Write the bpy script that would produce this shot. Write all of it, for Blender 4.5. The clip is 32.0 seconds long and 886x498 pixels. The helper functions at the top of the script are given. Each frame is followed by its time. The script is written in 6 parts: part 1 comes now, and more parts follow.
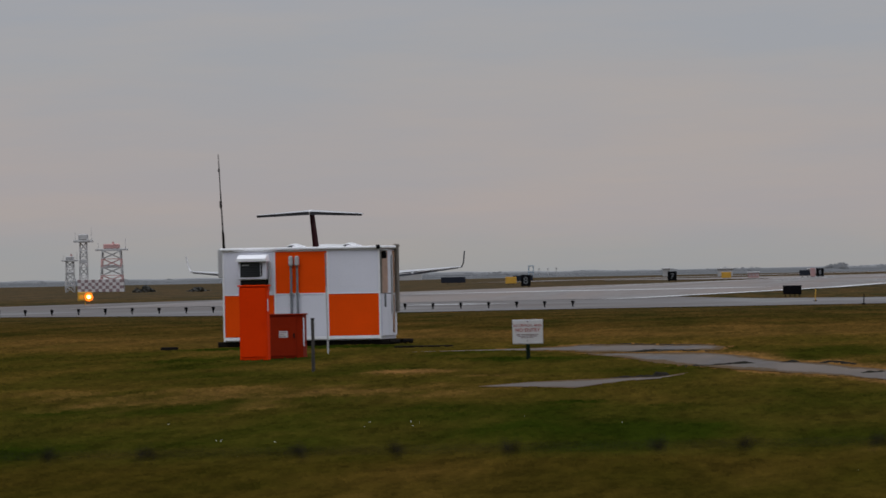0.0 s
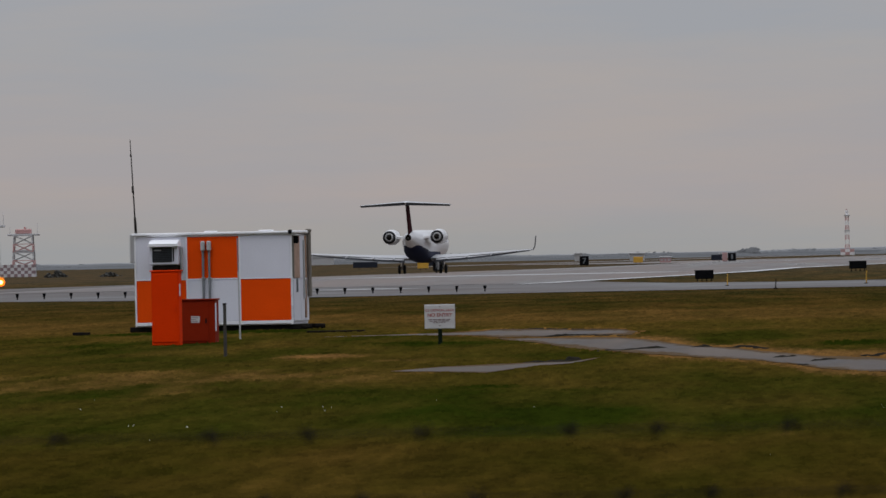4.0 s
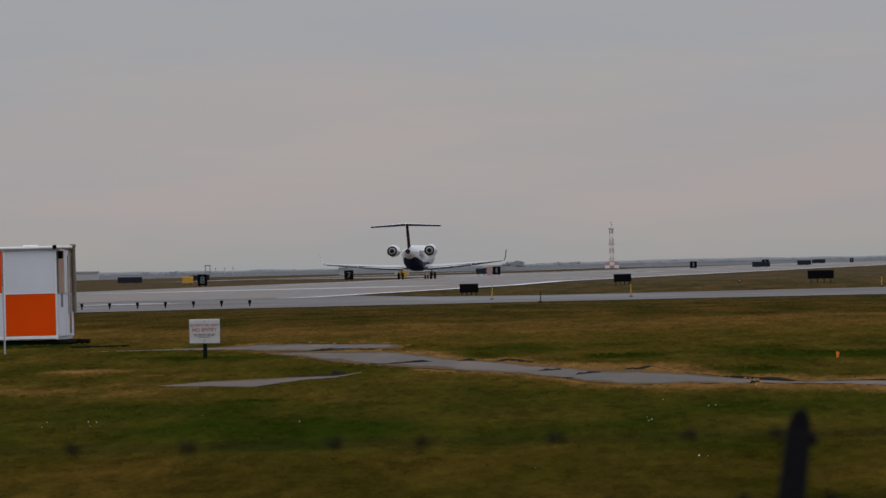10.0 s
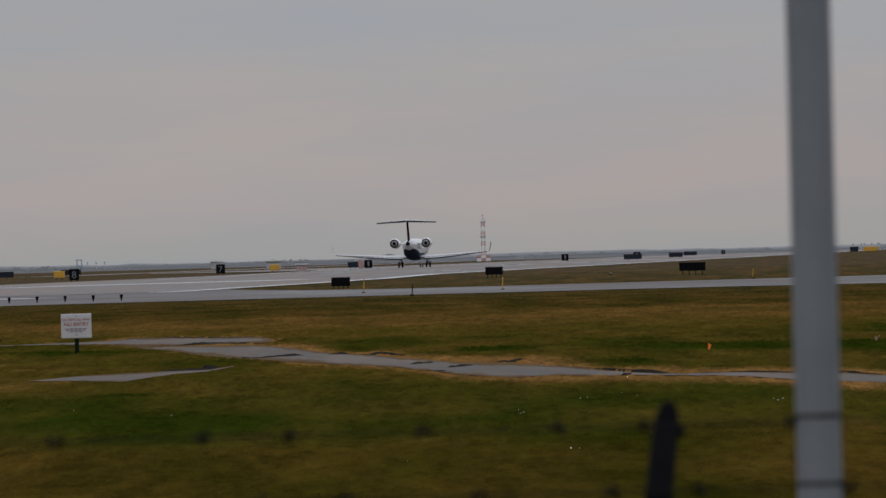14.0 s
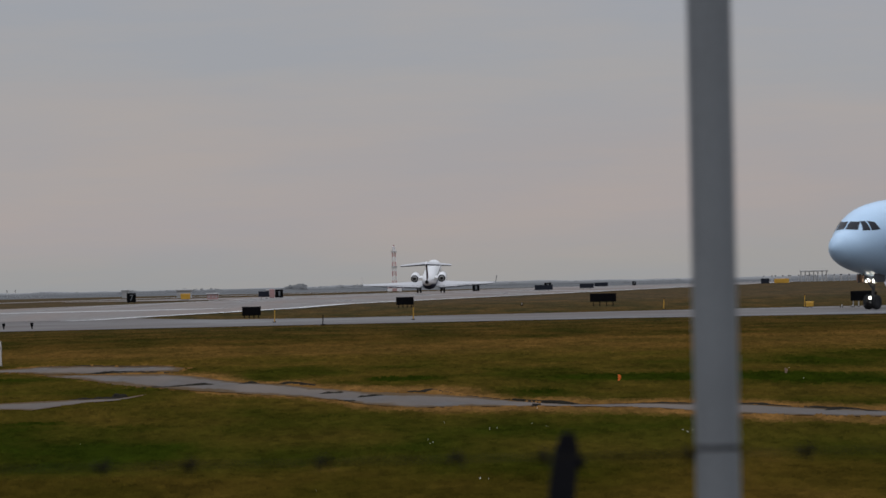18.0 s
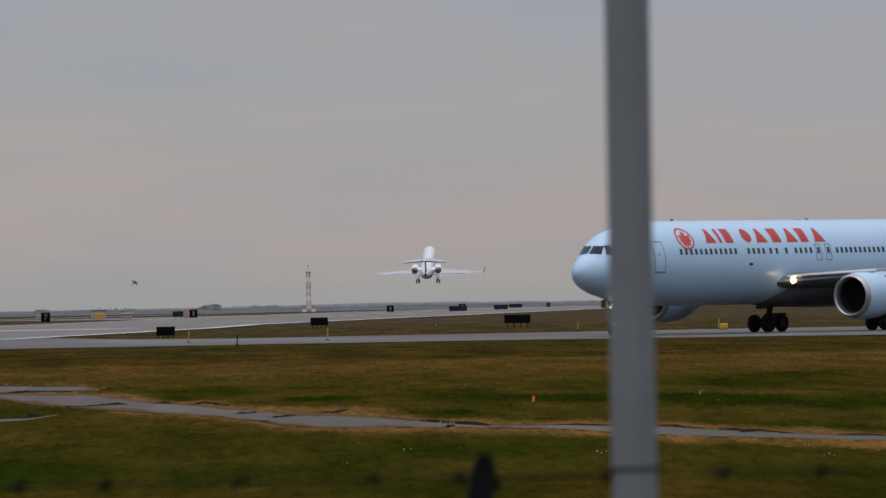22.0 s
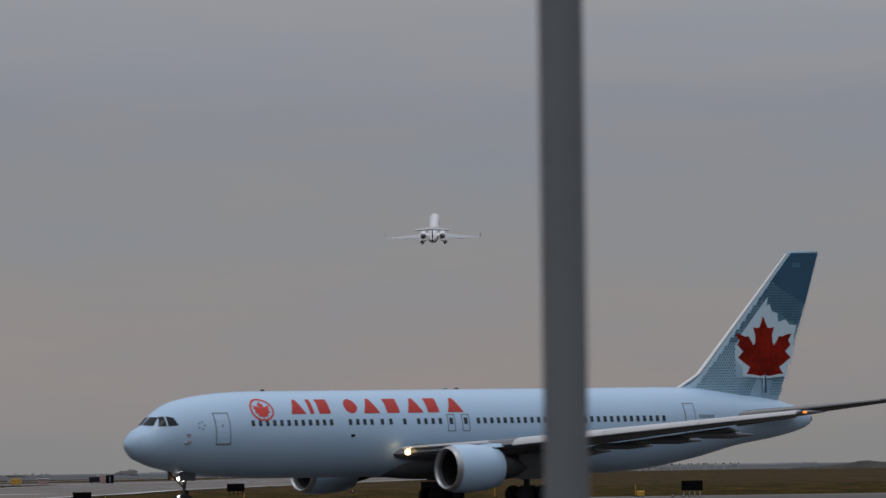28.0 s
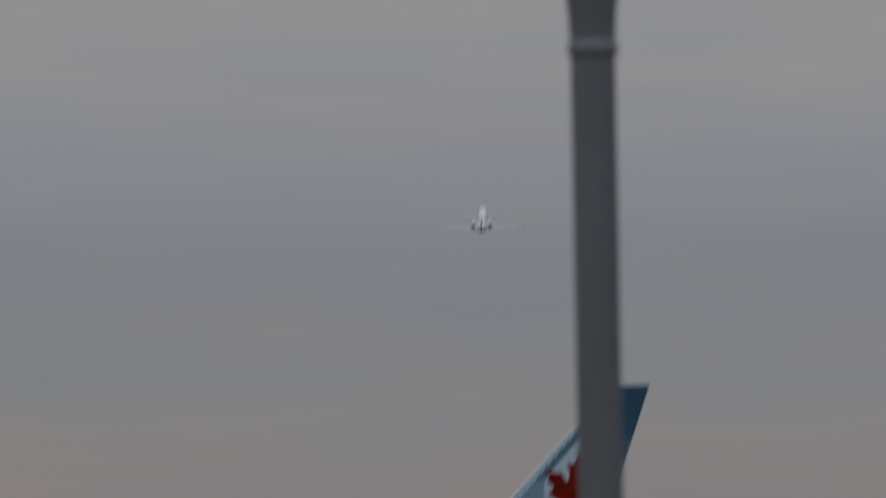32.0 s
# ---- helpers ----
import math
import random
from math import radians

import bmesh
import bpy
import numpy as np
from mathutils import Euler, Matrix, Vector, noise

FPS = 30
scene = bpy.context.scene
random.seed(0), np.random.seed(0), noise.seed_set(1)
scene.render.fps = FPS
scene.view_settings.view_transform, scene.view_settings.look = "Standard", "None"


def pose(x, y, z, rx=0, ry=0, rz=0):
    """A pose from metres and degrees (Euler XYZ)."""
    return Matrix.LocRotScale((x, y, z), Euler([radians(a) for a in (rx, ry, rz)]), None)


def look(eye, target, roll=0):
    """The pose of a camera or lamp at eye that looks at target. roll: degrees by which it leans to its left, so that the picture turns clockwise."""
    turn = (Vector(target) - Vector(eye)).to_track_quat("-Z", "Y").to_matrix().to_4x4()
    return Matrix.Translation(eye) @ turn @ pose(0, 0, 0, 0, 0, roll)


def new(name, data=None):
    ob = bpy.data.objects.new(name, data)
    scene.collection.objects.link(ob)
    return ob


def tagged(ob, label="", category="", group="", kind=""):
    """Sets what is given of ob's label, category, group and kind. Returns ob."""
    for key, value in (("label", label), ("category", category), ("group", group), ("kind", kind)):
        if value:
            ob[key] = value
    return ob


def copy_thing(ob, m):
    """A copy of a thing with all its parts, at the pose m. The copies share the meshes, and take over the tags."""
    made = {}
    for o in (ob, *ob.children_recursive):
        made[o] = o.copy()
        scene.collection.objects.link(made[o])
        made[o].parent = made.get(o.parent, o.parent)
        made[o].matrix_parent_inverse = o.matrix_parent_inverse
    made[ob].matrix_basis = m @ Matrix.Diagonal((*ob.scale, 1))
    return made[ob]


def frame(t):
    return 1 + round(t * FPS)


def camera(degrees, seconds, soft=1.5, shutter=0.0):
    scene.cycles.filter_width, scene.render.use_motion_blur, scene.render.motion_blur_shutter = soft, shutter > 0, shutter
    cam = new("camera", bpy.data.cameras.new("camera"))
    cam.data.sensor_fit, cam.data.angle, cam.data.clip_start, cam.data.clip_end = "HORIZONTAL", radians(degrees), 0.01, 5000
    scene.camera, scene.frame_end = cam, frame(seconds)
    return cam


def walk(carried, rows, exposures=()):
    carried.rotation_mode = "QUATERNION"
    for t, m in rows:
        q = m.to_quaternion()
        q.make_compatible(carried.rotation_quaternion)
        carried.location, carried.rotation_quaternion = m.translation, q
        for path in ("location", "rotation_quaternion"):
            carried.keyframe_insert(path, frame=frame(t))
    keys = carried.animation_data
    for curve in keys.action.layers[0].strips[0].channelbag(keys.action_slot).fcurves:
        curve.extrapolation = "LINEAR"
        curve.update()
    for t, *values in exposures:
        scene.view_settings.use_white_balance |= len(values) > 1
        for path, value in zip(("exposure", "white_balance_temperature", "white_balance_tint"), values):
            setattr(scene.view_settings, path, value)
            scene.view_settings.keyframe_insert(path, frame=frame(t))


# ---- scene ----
# ---- camera and its way: one standing place, panned by hand ----
DEG = 57.29578
EYE_Z = 2.35


def aim(sway, yaw, tilt, lean):
    """Camera pose: sideways sway in metres, yaw to the right, tilt up and lean in degrees."""
    a, e = radians(yaw), radians(tilt)
    eye = Vector((sway, 0, EYE_Z))
    return look(eye, eye + Vector((math.sin(a) * math.cos(e), math.cos(a) * math.cos(e), math.sin(e))), lean)


cam = camera(4.9883, 32.0, soft=1.5, shutter=0.5)
cam.data.dof.use_dof = True
cam.data.dof.focus_distance = 650.0
cam.data.dof.aperture_fstop = 36.0
walk(cam, [
    (0.0, aim(-0.0065, -2.3905, 0.1341, -1.084)),
    (0.5, aim(-0.0065, -2.2383, 0.0787, -1.035)),
    (1.0, aim(-0.0065, -2.1559, 0.0676, -0.933)),
    (1.5, aim(-0.0065, -2.1470, 0.0874, -0.818)),
    (2.0, aim(-0.0065, -2.2020, 0.1058, -0.832)),
    (2.5, aim(-0.0065, -2.1913, 0.0832, -0.970)),
    (3.0, aim(-0.0065, -2.1019, 0.0449, -1.057)),
    (3.5, aim(-0.0065, -1.9853, 0.0314, -1.109)),
    (5.5, aim(-0.0065, -1.6227, 0.1034, -1.101)),
    (6.0, aim(-0.0065, -1.4256, 0.1116, -1.101)),
    (6.5, aim(-0.0065, -1.2444, 0.0907, -1.183)),
    (7.0, aim(-0.0065, -1.1380, 0.0994, -1.147)),
    (7.5, aim(-0.0065, -1.0721, 0.1311, -1.037)),
    (8.0, aim(-0.0065, -1.0088, 0.1631, -1.017)),
    (8.5, aim(-0.0072, -0.8879, 0.1659, -1.077)),
    (9.0, aim(-0.0065, -0.7650, 0.1547, -1.100)),
    (9.5, aim(-0.0057, -0.6650, 0.1236, -1.230)),
    (10.0, aim(-0.0061, -0.5692, 0.0913, -1.351)),
    (10.5, aim(-0.0055, -0.4982, 0.0644, -1.475)),
    (11.0, aim(-0.0066, -0.4590, 0.0168, -1.497)),
    (11.5, aim(-0.0081, -0.3485, -0.0018, -1.474)),
    (12.0, aim(-0.0107, -0.2230, 0.0006, -1.429)),
    (12.5, aim(-0.0091, -0.1066, -0.0152, -1.367)),
    (13.0, aim(-0.0080, 0.0000, -0.0318, -1.400)),
    (13.5, aim(-0.0053, 0.0945, -0.0121, -1.534)),
    (14.0, aim(-0.0013, 0.1526, 0.0353, -1.581)),
    (14.5, aim(0.0021, 0.2195, 0.1170, -1.558)),
    (15.0, aim(0.0060, 0.3278, 0.1737, -1.659)),
    (15.5, aim(0.0069, 0.4394, 0.1945, -1.614)),
    (17.5, aim(0.0123, 0.5831, 0.2564, -1.378)),
    (18.0, aim(0.0097, 0.6575, 0.1924, -1.301)),
    (18.5, aim(0.0060, 0.7013, 0.1570, -1.302)),
    (19.0, aim(0.0058, 0.7519, 0.1797, -1.318)),
    (19.5, aim(0.0093, 0.7979, 0.1921, -1.409)),
    (20.0, aim(0.0101, 0.8423, 0.2060, -1.400)),
    (20.5, aim(0.0126, 0.9401, 0.2395, -1.305)),
    (21.0, aim(0.0103, 1.0398, 0.2613, -1.243)),
    (21.5, aim(0.0085, 1.1066, 0.2907, -1.143)),
    (22.0, aim(0.0064, 1.1416, 0.2998, -1.082)),
    (22.5, aim(0.0020, 1.1598, 0.3054, -1.053)),
    (23.0, aim(-0.0003, 1.2151, 0.3090, -1.004)),
    (23.5, aim(-0.0023, 1.1914, 0.3366, -0.927)),
    (24.0, aim(-0.0044, 1.2166, 0.4120, -0.855)),
    (24.5, aim(-0.0070, 1.2882, 0.5375, -0.739)),
    (25.0, aim(-0.0122, 1.3567, 0.7089, -0.723)),
    (25.5, aim(-0.0134, 1.3920, 0.8174, -0.717)),
    (27.5, aim(-0.0083, 1.6157, 1.2169, -0.900)),
    (28.0, aim(-0.0126, 1.6260, 1.2299, -0.900)),
    (28.5, aim(-0.0140, 1.6275, 1.3541, -0.900)),
    (29.0, aim(-0.0157, 1.5380, 1.3332, -0.900)),
    (29.5, aim(-0.0188, 1.6248, 1.4015, -0.900)),
    (30.0, aim(-0.0208, 1.6711, 1.4574, -0.925)),
    (30.5, aim(-0.0254, 1.7022, 1.5377, -0.950)),
    (31.0, aim(-0.0379, 1.7613, 1.5783, -0.975)),
    (31.5, aim(-0.0389, 1.7125, 1.6311, -1.000)),
    (31.7, aim(-0.0410, 1.7000, 1.6500, -1.030)),
    (31.8, aim(-0.0420, 1.6930, 1.6880, -1.050)),
    (31.9, aim(-0.0432, 1.5990, 1.7700, -1.100)),
    (32.0, aim(-0.0444, 1.6149, 2.0005, -1.150)),
], exposures=[(0.0, 0.0), (22.0, 0.0), (25.0, -0.12), (25.5, -0.29), (26.5, -0.42), (28.0, -0.48), (29.0, -0.74), (30.0, -0.79), (32.0, -0.74)])

# ---- world: dull evening overcast ----
world = bpy.data.worlds.new("overcast_sky")
scene.world = world
world.use_nodes = True
wn, wl = world.node_tree.nodes, world.node_tree.links
wn.clear()
w_out = wn.new("ShaderNodeOutputWorld")
w_bg = wn.new("ShaderNodeBackground")
w_sky = wn.new("ShaderNodeTexSky")
w_sky.sky_type = "NISHITA"
w_sky.sun_disc = False
w_sky.sun_elevation = radians(63)
w_sky.sun_rotation = radians(217)
w_dim = wn.new("ShaderNodeMix")
w_dim.data_type = "RGBA"
w_dim.blend_type = "MULTIPLY"
w_dim.inputs[0].default_value = 1.0
w_dim.inputs[7].default_value = (0.09, 0.09, 0.09, 1)
w_co = wn.new("ShaderNodeTexCoord")
w_sep = wn.new("ShaderNodeSeparateXYZ")
w_map = wn.new("ShaderNodeMapping")
w_map.inputs["Scale"].default_value = (5.0, 5.0, 42.0)
w_noise = wn.new("ShaderNodeTexNoise")
w_noise.inputs["Scale"].default_value = 1.0
w_noise.inputs["Detail"].default_value = 5.0
w_noise.inputs["Roughness"].default_value = 0.55
w_add = wn.new("ShaderNodeMath")
w_add.operation = "MULTIPLY_ADD"
w_add.inputs[1].default_value = 0.026
w_ramp = wn.new("ShaderNodeValToRGB")
cr = w_ramp.color_ramp
cr.elements[0].position, cr.elements[0].color = 0.0, (0.325, 0.328, 0.330, 1)
cr.elements[1].position, cr.elements[1].color = 1.0, (1.34, 1.42, 1.58, 1)
for p, c in ((0.010, (0.325, 0.328, 0.330, 1)), (0.016, (0.345, 0.340, 0.340, 1)), (0.022, (0.385, 0.350, 0.350, 1)), (0.030, (0.380, 0.358, 0.362, 1)), (0.036, (0.350, 0.357, 0.380, 1)),
             (0.046, (0.333, 0.353, 0.408, 1)), (0.056, (0.380, 0.398, 0.452, 1)), (0.066, (0.455, 0.452, 0.470, 1)), (0.08, (0.475, 0.468, 0.472, 1)), (0.13, (0.27, 0.28, 0.30, 1)), (0.3, (0.31, 0.33, 0.37, 1)), (0.55, (0.74, 0.78, 0.86, 1))):
    e = cr.elements.new(p)
    e.color = c
w_mix = wn.new("ShaderNodeMix")
w_mix.data_type = "RGBA"
w_mix.inputs[0].default_value = 0.93
wl.new(w_co.outputs["Generated"], w_sep.inputs[0])
wl.new(w_co.outputs["Generated"], w_map.inputs[0])
wl.new(w_map.outputs[0], w_noise.inputs["Vector"])
wl.new(w_noise.outputs["Fac"], w_add.inputs[0])
wl.new(w_sep.outputs["Z"], w_add.inputs[2])
wl.new(w_add.outputs[0], w_ramp.inputs[0])
wl.new(w_sky.outputs[0], w_dim.inputs[6])
wl.new(w_dim.outputs[2], w_mix.inputs[6])
wl.new(w_ramp.outputs[0], w_mix.inputs[7])
# faint warm and cool streaks of cloud
w_map2 = wn.new("ShaderNodeMapping")
w_map2.inputs["Scale"].default_value = (24.0, 24.0, 190.0)
w_cloud = wn.new("ShaderNodeTexNoise")
w_cloud.inputs["Scale"].default_value = 1.0
w_cloud.inputs["Detail"].default_value = 6.0
w_cloud.inputs["Roughness"].default_value = 0.6
w_tint = wn.new("ShaderNodeValToRGB")
w_tint.color_ramp.elements[0].position, w_tint.color_ramp.elements[0].color = 0.37, (0.966, 0.985, 1.014, 1)
w_tint.color_ramp.elements[1].position, w_tint.color_ramp.elements[1].color = 0.66, (1.056, 1.015, 0.982, 1)
w_mul = wn.new("ShaderNodeMix")
w_mul.data_type = "RGBA"
w_mul.blend_type = "MULTIPLY"
w_mul.inputs[0].default_value = 1.0
wl.new(w_co.outputs["Generated"], w_map2.inputs[0])
wl.new(w_map2.outputs[0], w_cloud.inputs["Vector"])
wl.new(w_cloud.outputs["Fac"], w_tint.inputs[0])
wl.new(w_mix.outputs[2], w_mul.inputs[6])
wl.new(w_tint.outputs[0], w_mul.inputs[7])
wl.new(w_mul.outputs[2], w_bg.inputs[0])
w_bg.inputs[1].default_value = 1.0
wl.new(w_bg.outputs[0], w_out.inputs[0])
sun = new("sun", bpy.data.lights.new("sun", "SUN"))
sun.data.energy = 0.35
sun.data.angle = radians(20)
sun.data.color = (1.0, 0.95, 0.9)
sun.matrix_world = look((-18, -24, 60), (0, 0, 0))


# ---- materials ----
def material(name, base, rough=0.6, metal=0.0, vary=0.25, scale=6.0, fine=60.0, bump=0.1, glow=0.0, dist=0.01, coat=0.0, spec=0.5):
    """Principled surface with two scales of colour variation and fine relief, in metres of object space."""
    m = bpy.data.materials.new(name)
    m.use_nodes = True
    n, l = m.node_tree.nodes, m.node_tree.links
    b = n["Principled BSDF"]
    b.inputs["Roughness"].default_value = rough
    b.inputs["Metallic"].default_value = metal
    b.inputs["Coat Weight"].default_value = coat
    b.inputs["Specular IOR Level"].default_value = spec
    if glow:
        b.inputs["Emission Color"].default_value = (*base, 1)
        b.inputs["Emission Strength"].default_value = glow
    co = n.new("ShaderNodeTexCoord")
    n1 = n.new("ShaderNodeTexNoise")
    n1.inputs["Scale"].default_value = scale
    n1.inputs["Detail"].default_value = 4
    n2 = n.new("ShaderNodeTexNoise")
    n2.inputs["Scale"].default_value = fine
    n2.inputs["Detail"].default_value = 3
    mx = n.new("ShaderNodeMix")
    mx.inputs[0].default_value = 0.4
    l.new(co.outputs["Object"], n1.inputs["Vector"])
    l.new(co.outputs["Object"], n2.inputs["Vector"])
    l.new(n1.outputs["Fac"], mx.inputs[2])
    l.new(n2.outputs["Fac"], mx.inputs[3])
    ramp = n.new("ShaderNodeValToRGB")
    ramp.color_ramp.elements[0].position, ramp.color_ramp.elements[1].position = 0.3, 0.7
    ramp.color_ramp.elements[0].color = (*[c * (1 - vary) for c in base], 1)
    ramp.color_ramp.elements[1].color = (*[min(1, c * (1 + vary)) for c in base], 1)
    l.new(mx.outputs[0], ramp.inputs[0])
    l.new(ramp.outputs[0], b.inputs["Base Color"])
    if bump:
        bp = n.new("ShaderNodeBump")
        bp.inputs["Strength"].default_value = bump
        bp.inputs["Distance"].default_value = dist
        l.new(n2.outputs["Fac"], bp.inputs["Height"])
        l.new(bp.outputs[0], b.inputs["Normal"])
    return m


def grass_material(name, spread):
    """Mown turf in strips and patches; spread sets how much single tufts differ."""
    m = bpy.data.materials.new(name)
    m.use_nodes = True
    n, l = m.node_tree.nodes, m.node_tree.links
    b = n["Principled BSDF"]
    b.inputs["Roughness"].default_value = 0.95
    b.inputs["Specular IOR Level"].default_value = 0.0
    geo = n.new("ShaderNodeNewGeometry")
    sep = n.new("ShaderNodeSeparateXYZ")
    l.new(geo.outputs["Position"], sep.inputs[0])

    def noise_tex(scale, detail=5, stretch=(1, 1, 1)):
        mp = n.new("ShaderNodeMapping")
        mp.inputs["Scale"].default_value = stretch
        t = n.new("ShaderNodeTexNoise")
        t.inputs["Scale"].default_value = scale
        t.inputs["Detail"].default_value = detail
        l.new(geo.outputs["Position"], mp.inputs[0])
        l.new(mp.outputs[0], t.inputs["Vector"])
        return t.outputs["Fac"]

    def calc(op, a, b_, c=None):
        q = n.new("ShaderNodeMath")
        q.operation = op
        for i, v in enumerate((a, b_, c)):
            if v is None:
                continue
            if isinstance(v, (int, float)):
                q.inputs[i].default_value = v
            else:
                l.new(v, q.inputs[i])
        return q.outputs[0]

    # mown strips lie across the field: log distance from the fence, with a wandering edge
    wander = noise_tex(0.12, 4, (1, 0.25, 1))
    y = calc("MULTIPLY_ADD", wander, 44.0, calc("SUBTRACT", sep.outputs["Y"], 22.0))
    strip = calc("DIVIDE", calc("LOGARITHM", calc("MAXIMUM", calc("DIVIDE", y, 60.0), 1.0), 10.0), 1.2)
    ramp = n.new("ShaderNodeValToRGB")
    r = ramp.color_ramp
    olive, dark, tan, brown = (0.025, 0.021, 0.0025, 1), (0.017, 0.025, 0.0025, 1), (0.092, 0.050, 0.014, 1), (0.034, 0.023, 0.006, 1)
    moss = (0.035, 0.031, 0.0046, 1)
    r.elements[0].position, r.elements[0].color = 0.0, olive
    # the farthest stops turn paler and greyer: haze put into the grass colour
    r.elements[1].position, r.elements[1].color = 1.0, (0.070, 0.054, 0.042, 1)
    for p, c in ((0.205, olive), (0.245, dark), (0.325, dark), (0.366, moss), (0.527, moss), (0.56, (0.062, 0.042, 0.008, 1)), (0.60, tan), (0.638, tan), (0.665, brown), (0.80, (0.034, 0.025, 0.010, 1)),
                 (0.845, (0.042, 0.031, 0.014, 1)), (0.90, (0.046, 0.035, 0.018, 1)), (0.96, (0.056, 0.043, 0.028, 1))):
        r.elements.new(p).color = c
    l.new(strip, ramp.inputs[0])
    patch = noise_tex(0.35, 5, (1, 0.10, 1))
    fine = noise_tex(5.0, 5, (1, 0.07, 1))
    tuft = noise_tex(1.3, 5, (1, 0.08, 1))
    tint = n.new("ShaderNodeValToRGB")
    tint.color_ramp.elements[0].position, tint.color_ramp.elements[0].color = 0.36, (0.017, 0.023, 0.002, 1)
    tint.color_ramp.elements[1].position, tint.color_ramp.elements[1].color = 0.66, (0.115, 0.063, 0.014, 1)
    l.new(patch, tint.inputs[0])
    mixed = n.new("ShaderNodeMix")
    mixed.data_type = "RGBA"
    mixed.inputs[0].default_value = 0.40
    l.new(ramp.outputs[0], mixed.inputs[6])
    l.new(tint.outputs[0], mixed.inputs[7])
    # trodden straw, lusher hollows and the shade painted before the shelter
    wear_shade = n.new("ShaderNodeAttribute")
    wear_shade.attribute_name = "wear_shade"

    def ease(v, a, b_):
        q = n.new("ShaderNodeMapRange")
        q.interpolation_type = "SMOOTHSTEP"
        q.inputs["From Min"].default_value, q.inputs["From Max"].default_value = a, b_
        l.new(v, q.inputs[0])
        return q.outputs[0]

    ragged = calc("MULTIPLY_ADD", calc("SUBTRACT", tuft, 0.5), 0.8, calc("MULTIPLY_ADD", calc("SUBTRACT", patch, 0.5), 0.8, wear_shade.outputs["Fac"]))
    worn = n.new("ShaderNodeMix")
    worn.data_type = "RGBA"
    l.new(ease(ragged, 0.1, 0.85), worn.inputs[0])
    l.new(mixed.outputs[2], worn.inputs[6])
    worn.inputs[7].default_value = (0.158, 0.082, 0.026, 1)
    mx = n.new("ShaderNodeMix")
    mx.data_type = "RGBA"
    l.new(ease(ragged, -0.15, -0.85), mx.inputs[0])
    l.new(worn.outputs[2], mx.inputs[6])
    mx.inputs[7].default_value = (0.016, 0.023, 0.002, 1)
    sh = n.new("ShaderNodeValToRGB")
    sh.color_ramp.elements[0].position, sh.color_ramp.elements[0].color = 0.34, (0.62, 0.64, 0.66, 1)
    sh.color_ramp.elements[1].position, sh.color_ramp.elements[1].color = 0.66, (1.32, 1.30, 1.24, 1)
    isl = n.new("ShaderNodeNewGeometry").outputs["Random Per Island"]
    l.new(calc("MULTIPLY_ADD", isl, spread, calc("ADD", calc("MULTIPLY", fine, 0.55), calc("MULTIPLY_ADD", tuft, 0.45, -0.5 * spread))), sh.inputs[0])
    mul = n.new("ShaderNodeMix")
    mul.data_type = "RGBA"
    mul.blend_type = "MULTIPLY"
    mul.inputs[0].default_value = 1.0
    l.new(mx.outputs[2], mul.inputs[6])
    l.new(sh.outputs[0], mul.inputs[7])
    l.new(mul.outputs[2], b.inputs["Base Color"])
    return m


def wet_material(name, dry, wet_rough, stretch, patch_scale, sheen=0.4):
    """Rain-wet pavement: sheen and roughness change in long patches."""
    m = bpy.data.materials.new(name)
    m.use_nodes = True
    n, l = m.node_tree.nodes, m.node_tree.links
    b = n["Principled BSDF"]
    geo = n.new("ShaderNodeNewGeometry")
    mp = n.new("ShaderNodeMapping")
    mp.inputs["Scale"].default_value = stretch
    t = n.new("ShaderNodeTexNoise")
    t.inputs["Scale"].default_value = patch_scale
    t.inputs["Detail"].default_value = 6
    l.new(geo.outputs["Position"], mp.inputs[0])
    l.new(mp.outputs[0], t.inputs["Vector"])
    ra = n.new("ShaderNodeValToRGB")
    ra.color_ramp.elements[0].position, ra.color_ramp.elements[0].color = 0.35, (*[c * 0.38 for c in dry], 1)
    ra.color_ramp.elements[1].position, ra.color_ramp.elements[1].color = 0.65, (*dry, 1)
    l.new(t.outputs["Fac"], ra.inputs[0])
    l.new(ra.outputs[0], b.inputs["Base Color"])
    rr = n.new("ShaderNodeMapRange")
    rr.inputs["From Min"].default_value, rr.inputs["From Max"].default_value = 0.35, 0.65
    b.inputs["Specular IOR Level"].default_value = sheen
    rr.inputs["To Min"].default_value, rr.inputs["To Max"].default_value = wet_rough, wet_rough + 0.4
    l.new(t.outputs["Fac"], rr.inputs[0])
    l.new(rr.outputs[0], b.inputs["Roughness"])
    f = n.new("ShaderNodeTexNoise")
    f.inputs["Scale"].default_value = 2.5
    f.inputs["Detail"].default_value = 4
    l.new(geo.outputs["Position"], f.inputs["Vector"])
    bp = n.new("ShaderNodeBump")
    bp.inputs["Strength"].default_value = 0.25
    bp.inputs["Distance"].default_value = 0.01
    l.new(f.outputs["Fac"], bp.inputs["Height"])
    l.new(bp.outputs[0], b.inputs["Normal"])
    return m


